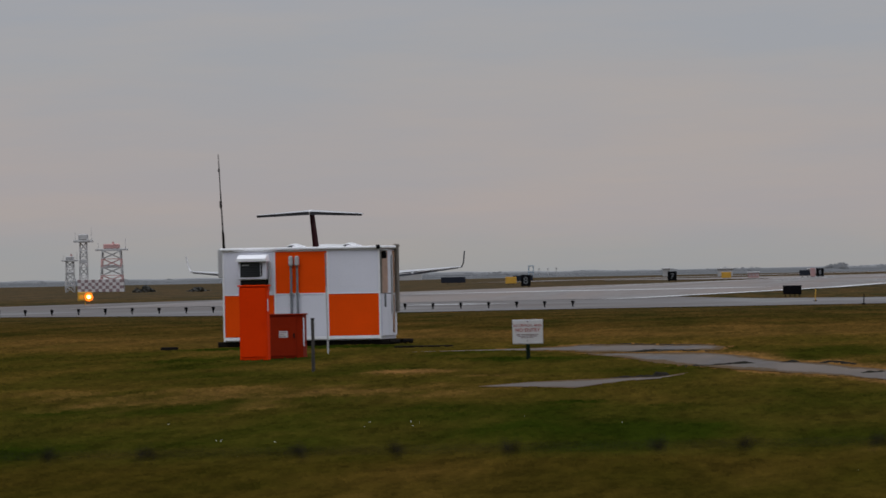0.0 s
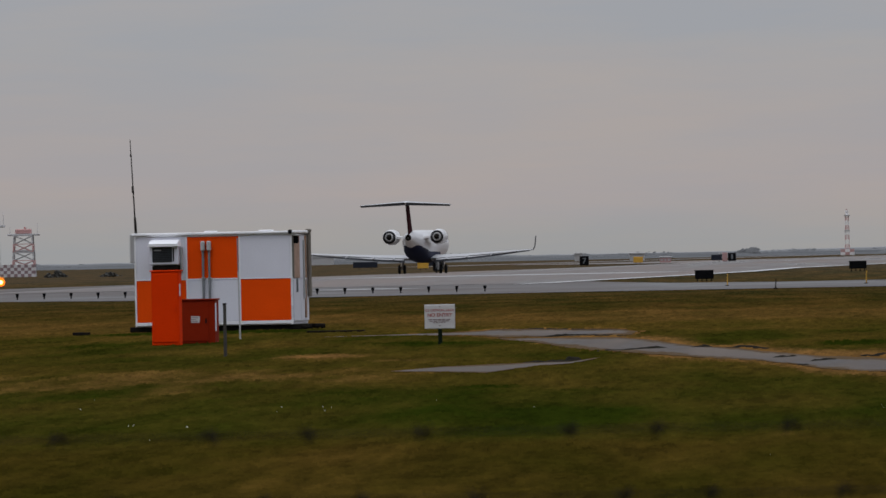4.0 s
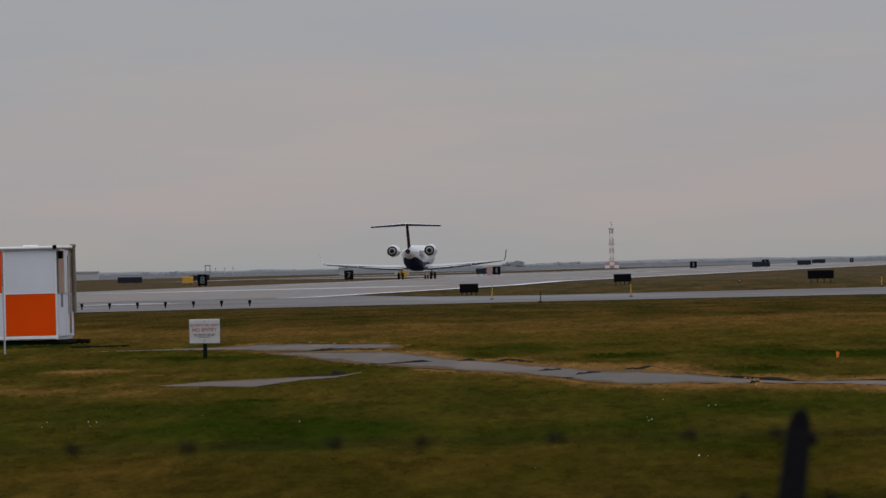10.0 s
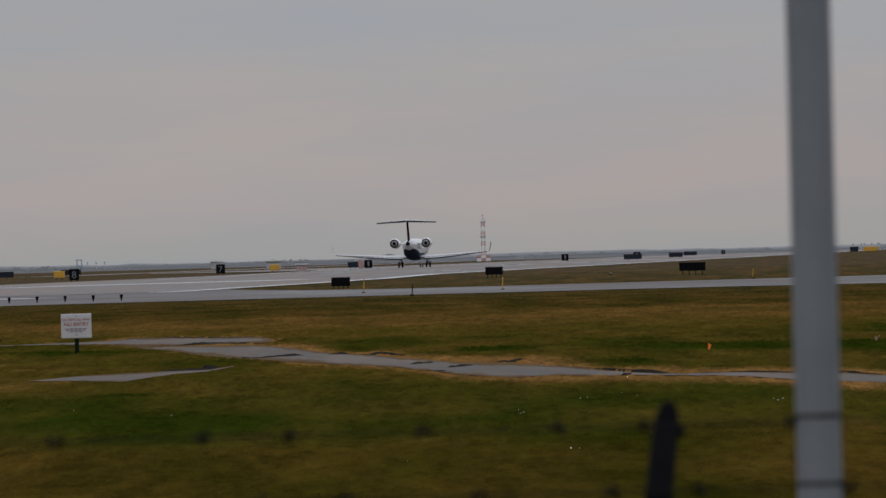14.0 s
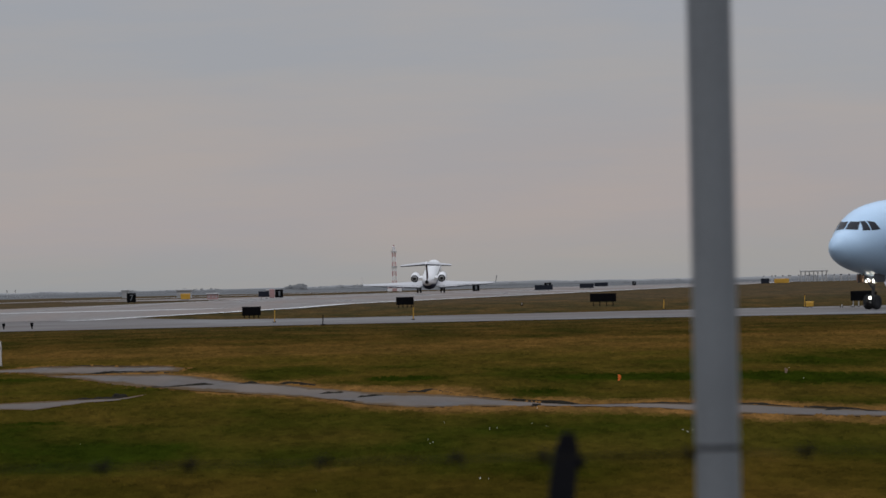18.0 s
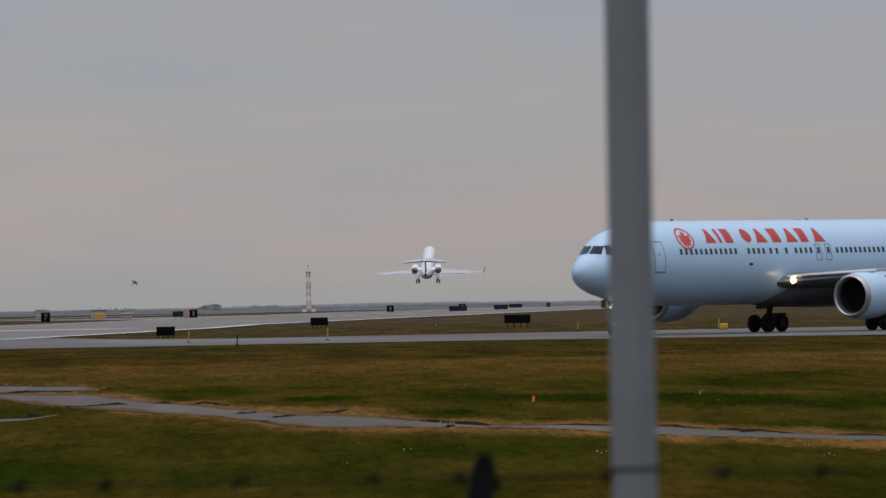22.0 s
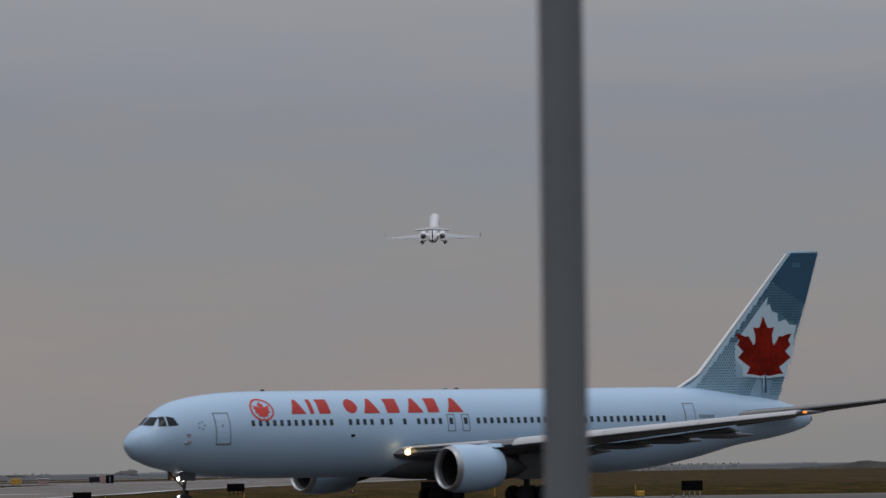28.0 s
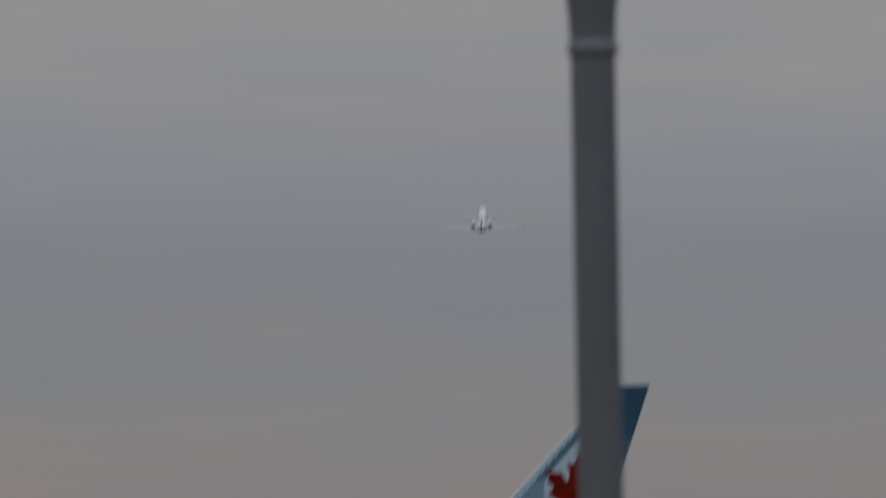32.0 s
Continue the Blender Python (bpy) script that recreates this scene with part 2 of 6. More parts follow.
def gravel_material(*spec):
    """Wet gravel that breaks up into trodden dirt where the sheet's "bare" value falls off."""
    m = wet_material(*spec)
    n, l = m.node_tree.nodes, m.node_tree.links
    wet = n["Principled BSDF"]
    bare = n.new("ShaderNodeAttribute")
    bare.attribute_name = "bare"
    geo = n.new("ShaderNodeNewGeometry")
    last = bare.outputs["Fac"]
    for scale, stretch, amount in ((1.4, 0.06, 1.3), (6.0, 0.09, 0.7)):
        mp = n.new("ShaderNodeMapping")
        mp.inputs["Scale"].default_value = (1, stretch, 1)
        t = n.new("ShaderNodeTexNoise")
        t.inputs["Scale"].default_value = scale
        t.inputs["Detail"].default_value = 5
        q = n.new("ShaderNodeMath")
        q.operation = "MULTIPLY_ADD"
        q.inputs[1].default_value = amount
        add = n.new("ShaderNodeMath")
        add.operation = "SUBTRACT"
        add.inputs[1].default_value = 0.5
        l.new(geo.outputs["Position"], mp.inputs[0])
        l.new(mp.outputs[0], t.inputs["Vector"])
        l.new(t.outputs["Fac"], add.inputs[0])
        l.new(add.outputs[0], q.inputs[0])
        l.new(last, q.inputs[2])
        last = q.outputs[0]
    ease = n.new("ShaderNodeMapRange")
    ease.interpolation_type = "SMOOTHSTEP"
    ease.inputs["From Min"].default_value, ease.inputs["From Max"].default_value = 0.2, 0.6
    l.new(last, ease.inputs[0])
    dirt = n.new("ShaderNodeBsdfPrincipled")
    dirt.inputs["Base Color"].default_value = (0.085, 0.054, 0.026, 1)
    dirt.inputs["Roughness"].default_value = 1.0
    dirt.inputs["Specular IOR Level"].default_value = 0.05
    mix = n.new("ShaderNodeMixShader")
    l.new(ease.outputs[0], mix.inputs[0])
    l.new(dirt.outputs[0], mix.inputs[1])
    l.new(wet.outputs[0], mix.inputs[2])
    l.new(mix.outputs[0], n["Material Output"].inputs["Surface"])
    return m


GRASS = grass_material("mown_autumn_grass", 0.0)
TURF = grass_material("loose_autumn_tufts", 0.12)
WET_RUNWAY = wet_material("wet_runway_asphalt", (0.165, 0.128, 0.107), 0.26, (0.12, 0.0035, 1), 1.0, 0.36)
WET_TAXIWAY = wet_material("damp_taxiway_concrete", (0.068, 0.050, 0.040), 0.30, (0.05, 0.008, 1), 1.0, 0.52)
PAINT = material("worn_white_runway_paint", (0.36, 0.36, 0.355), 0.4, vary=0.25, scale=0.15, fine=1.5)
BRIGHT_PAINT = material("wet_white_line_paint", (0.62, 0.62, 0.61), 0.4, vary=0.3, scale=0.1, fine=1.5)
# distance haze is mixed into these three paint colours
HAZE_RED = material("haze_mixed_red_paint", (0.50, 0.28, 0.265), 0.8, vary=0.1)
HAZE_DARK = material("haze_mixed_maroon_paint", (0.24, 0.165, 0.17), 0.8, vary=0.1)
HAZE_WHITE = material("haze_mixed_white_paint", (0.58, 0.56, 0.56), 0.8, vary=0.08)
WET_TRACK = gravel_material("wet_gravel_track", (0.130, 0.106, 0.089), 0.45, (0.8, 0.04, 1), 1.2, 0.08)
MUD = material("dark_mud_and_dead_grass", (0.013, 0.011, 0.007), 1.0, vary=0.5, scale=2, fine=20, spec=0.03)
WHITE = material("chalky_white_panel_paint", (0.70, 0.70, 0.77), 0.55, vary=0.06, scale=0.8, fine=25, bump=0.05)
ORANGE = material("international_orange_panel_paint", (0.82, 0.074, 0.002), 0.7, vary=0.09, scale=0.8, fine=25, bump=0.05, spec=0.06)
RED_ORANGE = material("fresh_orange_red_steel_paint", (0.74, 0.040, 0.001), 0.8, vary=0.07, scale=1.2, fine=30, bump=0.05, spec=0.04)
DULL_RED = material("dull_brick_red_steel_paint", (0.22, 0.014, 0.001), 0.75, vary=0.12, scale=1.5, fine=30, bump=0.08, spec=0.1)
STEEL = material("weathered_galvanised_steel", (0.21, 0.224, 0.243), 0.55, 0.3, vary=0.12, scale=9, fine=140, bump=0.12, dist=0.001)
GREY = material("grey_painted_metal", (0.42, 0.42, 0.42), 0.55, vary=0.1)
DARK = material("dark_rusted_steel", (0.014, 0.012, 0.010), 0.95, vary=0.4, scale=8, spec=0.04)
BLACK = material("matt_black_paint", (0.006, 0.006, 0.007), 0.95, vary=0.3, spec=0.04)
TRIM = material("bright_white_trim_paint", (0.82, 0.82, 0.84), 0.5, vary=0.05, scale=2)
POST = material("weathered_brown_grey_post", (0.16, 0.14, 0.115), 0.85, vary=0.35, scale=4)
RUST = material("peeling_rusty_plywood", (0.30, 0.17, 0.10), 0.85, vary=0.5, scale=2.2, fine=14)
GRILLE = material("dark_dusty_grille", (0.03, 0.035, 0.042), 0.6, vary=0.3)
PEACH = material("sun_faded_rusty_panel", (0.42, 0.27, 0.20), 0.8, vary=0.4, scale=2.5, fine=14)
WOOD = material("weathered_timber", (0.045, 0.04, 0.034), 0.9, vary=0.3, scale=5)
GREEN_POST = material("dark_green_steel_post", (0.008, 0.014, 0.008), 0.9, vary=0.2, spec=0.05)
SIGN_WHITE = material("faded_white_sign_enamel", (0.54, 0.52, 0.51), 0.45, vary=0.06, scale=3)
SIGN_RED = material("faded_red_lettering", (0.33, 0.09, 0.08), 0.6, vary=0.2)
SIGN_DARK = material("faded_dark_lettering", (0.16, 0.10, 0.10), 0.6, vary=0.2)
YELLOW = material("sign_yellow_enamel", (0.55, 0.30, 0.03), 0.5, vary=0.1)
TOWER_RED = material("faded_red_tower_paint", (0.42, 0.25, 0.24), 0.6, vary=0.15)
TOWER_WHITE = material("faded_white_tower_paint", (0.72, 0.70, 0.70), 0.6, vary=0.1)
# grey lightened in its colour to carry the distance haze
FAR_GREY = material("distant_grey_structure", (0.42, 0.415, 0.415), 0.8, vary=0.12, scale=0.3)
FAR_DARK = material("distant_dark_sign_panel", (0.02, 0.023, 0.032), 0.8, vary=0.2, spec=0.08)
FAR_BLUE = material("distant_pale_blue_panel", (0.22, 0.30, 0.38), 0.6, vary=0.1)
# air haze is put into these scrub colours, paler the farther they lie
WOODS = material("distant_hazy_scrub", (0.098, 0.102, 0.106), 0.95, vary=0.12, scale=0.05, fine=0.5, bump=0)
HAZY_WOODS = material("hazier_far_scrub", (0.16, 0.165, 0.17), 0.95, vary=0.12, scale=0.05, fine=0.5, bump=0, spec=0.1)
PALE_WOODS = material("haziest_far_scrub", (0.25, 0.255, 0.26), 0.95, vary=0.1, scale=0.05, fine=0.5, bump=0, spec=0.1)
BUSH = material("hazy_far_bushes", (0.17, 0.175, 0.18), 0.95, vary=0.15, bump=0)
HEDGE = material("distant_dark_hedge", (0.085, 0.083, 0.075), 1.0, vary=0.3, scale=0.1, fine=0.6, bump=0, spec=0.05)
AMBER = material("flashing_amber_lens", (1.0, 0.16, 0.008), 0.3, glow=1.8)
DIM_AMBER = material("dim_amber_lens", (0.9, 0.34, 0.02), 0.3, glow=0.18)
BULB = material("white_hot_bulb", (1.0, 0.62, 0.16), 0.3, glow=6.0, bump=0)
TAXI_GLOW = material("lit_white_taxi_lamp", (1.0, 0.93, 0.82), 0.3, glow=5.0, bump=0)
WHITE_GLOW = material("lit_landing_lamp", (1.0, 0.74, 0.40), 0.3, glow=8.0, bump=0)
ORANGE_GLOW = material("lit_orange_beacon", (1.0, 0.22, 0.03), 0.3, glow=2.2, bump=0)
RUBBER = material("black_tyre_rubber", (0.014, 0.014, 0.015), 0.8, vary=0.2)
GLASS_DARK = material("dark_cabin_glass", (0.012, 0.014, 0.020), 0.12, vary=0.2, bump=0, spec=0.22)
CABIN_GLASS = material("blue_grey_cabin_glass", (0.040, 0.052, 0.068), 0.12, vary=0.35, scale=0.9, bump=0, spec=0.3)
ICE_BLUE = material("pale_ice_blue_aircraft_paint", (0.455, 0.635, 0.825), 0.34, vary=0.03, scale=0.4, fine=6, bump=0.02, coat=0.2)
WHITE_AIR = material("glossy_white_aircraft_paint", (0.74, 0.735, 0.735), 0.32, vary=0.03, scale=0.5, fine=6, bump=0.02, coat=0.2)
NAVY = material("dark_navy_aircraft_paint", (0.010, 0.015, 0.045), 0.6, vary=0.1, bump=0.02, spec=0.1)
FIN_RED = material("dark_red_fin_paint", (0.035, 0.004, 0.006), 0.8, vary=0.15, bump=0.02, spec=0.04)
LOGO_RED = material("bright_red_livery_paint", (0.62, 0.035, 0.02), 0.4, vary=0.08, bump=0.02)
LEAF_RED = material("deep_red_leaf_paint", (0.22, 0.009, 0.002), 0.5, vary=0.7, scale=0.35, fine=3, bump=0.02, spec=0.12)
LETTER_RED = material("red_title_paint", (0.50, 0.045, 0.035), 0.4, vary=0.08, bump=0.02, spec=0.25)
TEAL = material("dark_teal_fin_paint", (0.022, 0.095, 0.175), 0.4, vary=0.15, scale=0.5, bump=0.02)
PALE_TEAL = material("pale_teal_fin_paint", (0.34, 0.51, 0.63), 0.4, vary=0.14, scale=0.5, bump=0.02)
HALO = material("icy_white_fin_field", (0.58, 0.74, 0.84), 0.4, vary=0.08, bump=0.02)
MID_TEAL = material("mid_teal_fin_paint", (0.13, 0.26, 0.34), 0.4, vary=0.25, scale=0.6, bump=0.02)
DOT_TEAL = material("muted_teal_dot_paint", (0.07, 0.19, 0.27), 0.4, vary=0.1, bump=0.02)
# darker than the wing's own grey: underside shade is in the colour
WING_GREY = material("shade_toned_wing_grey", (0.14, 0.15, 0.165), 0.38, vary=0.08, scale=0.6, fine=5, bump=0.02)
WING_DARK = material("shadow_grey_fairing_paint", (0.07, 0.077, 0.09), 0.5, vary=0.15, scale=0.7)
SLAT_GREY = material("pale_grey_slat_paint", (0.58, 0.58, 0.59), 0.4, vary=0.06, scale=0.6)
TAIL_GREY = material("mid_grey_tailplane_paint", (0.38, 0.375, 0.37), 0.7, vary=0.08, spec=0.15)
JET_WING = material("pale_grey_jet_wing_paint", (0.43, 0.43, 0.44), 0.45, vary=0.05, bump=0.02)
RIM = material("dark_dusty_wheel_rim", (0.025, 0.025, 0.028), 0.7, 0.3, vary=0.2)
GEAR = material("grimy_landing_gear_steel", (0.035, 0.035, 0.038), 0.7, 0.1, vary=0.25)
BARE_METAL = material("bare_polished_intake_metal", (0.42, 0.42, 0.44), 0.35, 0.8, vary=0.06)
DUCT = material("dark_engine_duct", (0.03, 0.03, 0.033), 0.5, 0.3, vary=0.2)
LINE = material("thin_grey_panel_line", (0.17, 0.24, 0.29), 0.5, vary=0.05)
# white numerals coloured dim grey, as haze swallows them at this distance
NUMERAL = material("haze_dimmed_numeral_paint", (0.13, 0.14, 0.15), 0.6, vary=0.1)
FEATHER = material("dark_feathers", (0.02, 0.018, 0.016), 0.8, vary=0.3)
PETAL = material("white_petals", (0.75, 0.75, 0.72), 0.7, vary=0.05)
FLAG_FADED = material("sun_faded_pink_flag", (0.27, 0.17, 0.12), 0.7, vary=0.1)
FLAG_ORANGE = material("fluorescent_orange_flag", (0.95, 0.18, 0.02), 0.6, vary=0.08)


# ---- mesh helpers ----
def mesh_object(name, bm, mat):
    me = bpy.data.meshes.new(name)
    bmesh.ops.recalc_face_normals(bm, faces=bm.faces)
    bm.to_mesh(me)
    bm.free()
    for p in me.polygons:
        p.use_smooth = False
    me.materials.append(mat)
    return new(name, me)


def smooth(ob, degrees=35):
    """Smooth shading but for edges sharper than the angle."""
    me = ob.data
    for p in me.polygons:
        p.use_smooth = True
    me.set_sharp_from_angle(angle=radians(degrees))
    return ob


def part(name, bm, mat, parent, label="", soft=0):
    ob = mesh_object(name, bm, mat)
    ob.parent = parent
    if label:
        ob["label"] = label
    if soft:
        smooth(ob, soft)
    return ob


def thing(name, x, y, z, rz, label, category, group=""):
    ob = new(name)
    ob.empty_display_size = 0.2
    ob.matrix_basis = pose(x, y, z, 0, 0, rz)
    return tagged(ob, label, category, group)


def share(name, me, parent, m):
    """One more piece on a mesh that is there already."""
    ob = new(name, me)
    ob.parent = parent
    ob.matrix_basis = m
    return ob


def box(bm, x0, x1, y0, y1, z0, z1, bevel=0.0, m=None):
    v = [bm.verts.new(p) for p in ((x0, y0, z0), (x1, y0, z0), (x1, y1, z0), (x0, y1, z0), (x0, y0, z1), (x1, y0, z1), (x1, y1, z1), (x0, y1, z1))]
    f = [bm.faces.new([v[i] for i in q]) for q in ((0, 3, 2, 1), (4, 5, 6, 7), (0, 1, 5, 4), (1, 2, 6, 5), (2, 3, 7, 6), (3, 0, 4, 7))]
    if bevel:
        edges = list({e for q in f for e in q.edges})
        out = bmesh.ops.bevel(bm, geom=edges, offset=bevel, segments=1, affect="EDGES")
        v = list({w for q in out["faces"] for w in q.verts})
    if m is not None:
        for w in v:
            w.co = m @ w.co
    return bm


def tube(bm, a, b, ra, rb=None, seg=12, caps=True):
    """Round bar from a to b."""
    a, b = Vector(a), Vector(b)
    rb = ra if rb is None else rb
    d = (b - a).normalized()
    u = d.orthogonal().normalized()
    w = d.cross(u)
    rings = []
    for c, r in ((a, ra), (b, rb)):
        rings.append([bm.verts.new(c + r * (math.cos(2 * math.pi * i / seg) * u + math.sin(2 * math.pi * i / seg) * w)) for i in range(seg)])
    for i in range(seg):
        bm.faces.new((rings[0][i], rings[0][(i + 1) % seg], rings[1][(i + 1) % seg], rings[1][i]))
    if caps:
        bm.faces.new(rings[0][::-1])
        bm.faces.new(rings[1])
    return bm


def loft(bm, rings, caps=True):
    """Skin over rings of equally many points."""
    vs = [[bm.verts.new(p) for p in r] for r in rings]
    k = len(vs[0])
    for r0, r1 in zip(vs, vs[1:]):
        for i in range(k):
            bm.faces.new((r0[i], r0[(i + 1) % k], r1[(i + 1) % k], r1[i]))
    if caps:
        bm.faces.new(vs[0][::-1])
        bm.faces.new(vs[-1])
    return bm


def revolve(bm, profile, seg=32, m=None, caps=False):
    """Profile of (x, r) turned about the x axis."""
    rings = [[Vector((x, r * math.cos(2 * math.pi * i / seg), r * math.sin(2 * math.pi * i / seg))) for i in range(seg)] for x, r in profile]
    if m is not None:
        rings = [[m @ p for p in r] for r in rings]
    return loft(bm, rings, caps)


def slab(bm, outline, y0, y1):
    """Flat plate: outline of (x, z), from y0 to y1."""
    a = [bm.verts.new((x, y0, z)) for x, z in outline]
    b = [bm.verts.new((x, y1, z)) for x, z in outline]
    k = len(a)
    bm.faces.new(a)
    bm.faces.new(b[::-1])
    for i in range(k):
        bm.faces.new((a[i], b[i], b[(i + 1) % k], a[(i + 1) % k]))
    return bm


def B():
    return bmesh.new()


# ---- ground: one sheet, with a shallow swale before the taxiway and a raised runway strip ----
LEVELS = ((0, 0.3), (420, 0.3), (480, 0.24), (540, 0.07), (600, 0.0), (720, 0.0), (780, 0.08), (860, 0.46), (930, 0.6), (9000, 0.6))


def ground_z(y):
    for (a, za), (b, zb) in zip(LEVELS, LEVELS[1:]):
        if y <= b:
            return za + (zb - za) * max(0.0, y - a) / (b - a)
    return LEVELS[-1][1]


ROWS = [-4900, -600, -60] + list(range(0, 80, 8)) + list(range(80, 300, 2)) + list(range(300, 1000, 4)) + list(range(1000, 1600, 20)) + list(range(1600, 4901, 60))


def gz(x, y):
    """Height of the uneven field."""
    return ground_z(y) + (0.05 * noise.noise((x * 0.11, y * 0.05, 3.0)) if 60 < y < 590 and abs(x) < 90 else 0.0)


def bend(*pts):
    """Piecewise straight y over x, held level past its ends."""
    xs, ys = [p[0] for p in pts], [p[1] for p in pts]
    return lambda x: float(np.interp(x, xs, ys))


# plan of the gravel track: its far and near edge, the branch behind it and a short spur
TRACK_FAR = bend((-7, 250.2), (-5.1, 248), (-4, 246), (-3.05, 235.8), (-2.15, 223.6), (-1.6, 215.7), (-0.38, 204.2), (0.72, 195), (1.76, 190.3), (2.7, 182.2), (3.6, 168), (4.2, 164.2), (5.17, 163.3), (6.4, 160.5), (7.4, 154), (9.26, 146.5), (12, 139))
TRACK_NEAR = bend((-7, 249.5), (-6.4, 242.4), (-4.9, 224.6), (-4, 214.7), (-2.6, 202.2), (-1.1, 193.8), (-0.35, 188.6), (0.15, 181.5), (0.61, 173), (1.5, 167.2), (3.3, 164), (4.2, 161.3), (5, 157.7), (6, 149.5), (7.1, 146.6), (8.9, 141), (12, 132))
BRANCH_FAR = bend((-12, 265), (-10.2, 270), (-9.5, 271.5), (-8.2, 276), (-7.8, 278.5), (-6.6, 277), (-5.6, 274), (-4.3, 273), (-3.7, 262))
BRANCH_NEAR = bend((-12, 264), (-10.2, 265), (-9.26, 263.4), (-7.6, 257), (-7, 252.4), (-5.2, 251.6), (-3.7, 252))
SPUR_FAR = bend((-7.02, 182), (-6.29, 187.4), (-5.43, 190), (-4.83, 191.4), (-4, 192.4), (-3.59, 198.3))
SPUR_NEAR = bend((-7.02, 181), (-6, 178.4), (-5.1, 175), (-4.9, 178.5), (-4.5, 186), (-3.94, 189.4), (-3.56, 196.5))
STRETCHES = ((TRACK_FAR, TRACK_NEAR, -7, 12), (BRANCH_FAR, BRANCH_NEAR, -12, -3.7), (SPUR_FAR, SPUR_NEAR, -7.02, -3.56))
NEAR_VERGE = bend((-7, 2), (-4, 2), (-1, 6), (0, 11), (2, 14), (4, 14), (9, 10))
FAR_VERGE = bend((-7, 8), (-4, 20), (-1, 20), (1, 22), (2, 30), (4, 22), (6, 18), (9, 14))
# trodden (+) and lush or shade-dark (-) places: centre, half sizes, amount
PLACES = ((-10.6, 172, 4.2, 17, 0.42), (-9.75, 213.5, 1.0, 5, 0.8), (-7.6, 200, 0.8, 3, 0.4), (-4.6, 158, 0.6, 2.2, -0.9), (8.3, 136, 0.5, 4, 0.7), (1.5, 217, 0.9, 9, -1.3), (6.2, 211, 1.5, 7, -1.2), (-3.2, 152, 0.4, 2.5, -0.6),
          # the last one paints the shelter's shade, with weeds, into the grass
          (-8.4, 238, 1.8, 13, -0.8), (9.4, 207, 2.2, 14, -1.0), (13, 250, 4, 20, -0.5), (12, 190, 3, 12, -0.6), (3.9, 189, 0.35, 2, -1.2), (-16, 255, 4, 18, -0.5), (-16.4, 287, 2.8, 6, -1.6))


def on_gravel(x, y, grow=0.0):
    return any(a <= x <= b and near(x) - grow < y < far(x) + grow for far, near, a, b in STRETCHES)


def wear_shade_at(x, y):
    w = 0.0
    if -7.5 < x < 14:
        n, f = TRACK_NEAR(x), TRACK_FAR(x)
        a = (n - y) / NEAR_VERGE(x) if y < n else (y - f) / FAR_VERGE(x) if y > f else 0.0
        w = max(w, 0.85 * (1.0 - a))
    if -10 < x < -3.5:
        n, f = BRANCH_NEAR(x), BRANCH_FAR(x)
        a = (n - y) / (7.0 if x > -8.2 else 3.0) if y < n else (y - f) / 5.0 if y > f else 0.0
        w = max(w, 0.8 * (1.0 - a))
    for cx, cy, rx, ry, amount in PLACES:
        q = ((x - cx) / rx) ** 2 + ((y - cy) / ry) ** 2
        if q < 6:
            w += amount * math.exp(-q)
    return w


def ground_sheet():
    xs = [-4900, -1500, -500, -200] + list(range(-100, -24, 4)) + [-24 + 0.5 * i for i in range(97)] + list(range(28, 101, 4)) + [200, 500, 1500, 4900]
    verts, faces, wear_shade = [], [], []
    for y in ROWS:
        for x in xs:
            verts.append((x, y, gz(x, y)))
            wear_shade.append(wear_shade_at(x, y) if 80 < y < 320 and abs(x) < 25 else 0.0)
    k = len(xs)
    for j in range(len(ROWS) - 1):
        for i in range(k - 1):
            faces.append((j * k + i, j * k + i + 1, (j + 1) * k + i + 1, (j + 1) * k + i))
    me = bpy.data.meshes.new("ground")
    me.from_pydata(verts, [], faces)
    me.attributes.new("wear_shade", "FLOAT", "POINT").data.foreach_set("value", wear_shade)
    me.materials.append(GRASS)
    return tagged(new("ground", me), "rough mown airfield grass, green with straw-brown patches", "ground", kind="structure")


def strip(name, edges, mat, lift, label, category):
    """A sheet laid on the far ground: edges is a function of y that gives (x0, x1), or nothing where the sheet ends."""
    verts, faces, last = [], [], None
    for y in ROWS:
        e = edges(y)
        if e is None or e[1] - e[0] < 0.02:
            last = None
            continue
        a, b = e
        n = 12
        idx = len(verts)
        verts += [(a + (b - a) * i / n, y, ground_z(y) + lift) for i in range(n + 1)]
        if last is not None:
            faces += [(last + i, last + i + 1, idx + i + 1, idx + i) for i in range(n)]
        last = idx
    me = bpy.data.meshes.new(name)
    me.from_pydata(verts, [], faces)
    me.materials.append(mat)
    return tagged(new(name, me), label, category, kind="structure")


def line(pts):
    """Piecewise straight x of y."""
    def f(y):
        if y < pts[0][0] or y > pts[-1][0]:
            return None
        for (a, xa), (b, xb) in zip(pts, pts[1:]):
            if y <= b:
                return xa + (xb - xa) * (y - a) / (b - a)
    return f


RUN_X0, RUN_SLOPE = -104.8, 0.0693


turn_line = line(((768, -20.0), (799, -14.8), (826, -9.4), (862, -3.1), (1000, 6.0), (1500, 40.6), (3200, 158.4)))
verge_line = line(((780, -62.0), (860, -49.5), (1000, -39.6), (1100, -32.2), (1200, -25.2), (1330, -18.5), (1470, -13.0), (1560, -29.0), (1650, -44.0), (1730, -44.0), (1800, -10.0), (1900, 3.8)))


def runway_edges(y):
    if y < 780 or y > 4800:
        return None
    c = RUN_X0 + RUN_SLOPE * y
    kerb = turn_line(y)
    verge = verge_line(y)
    return c - 23.0 if verge is None else verge, c + 43.5 if kerb is None else min(c + 43.5, kerb + 0.9)


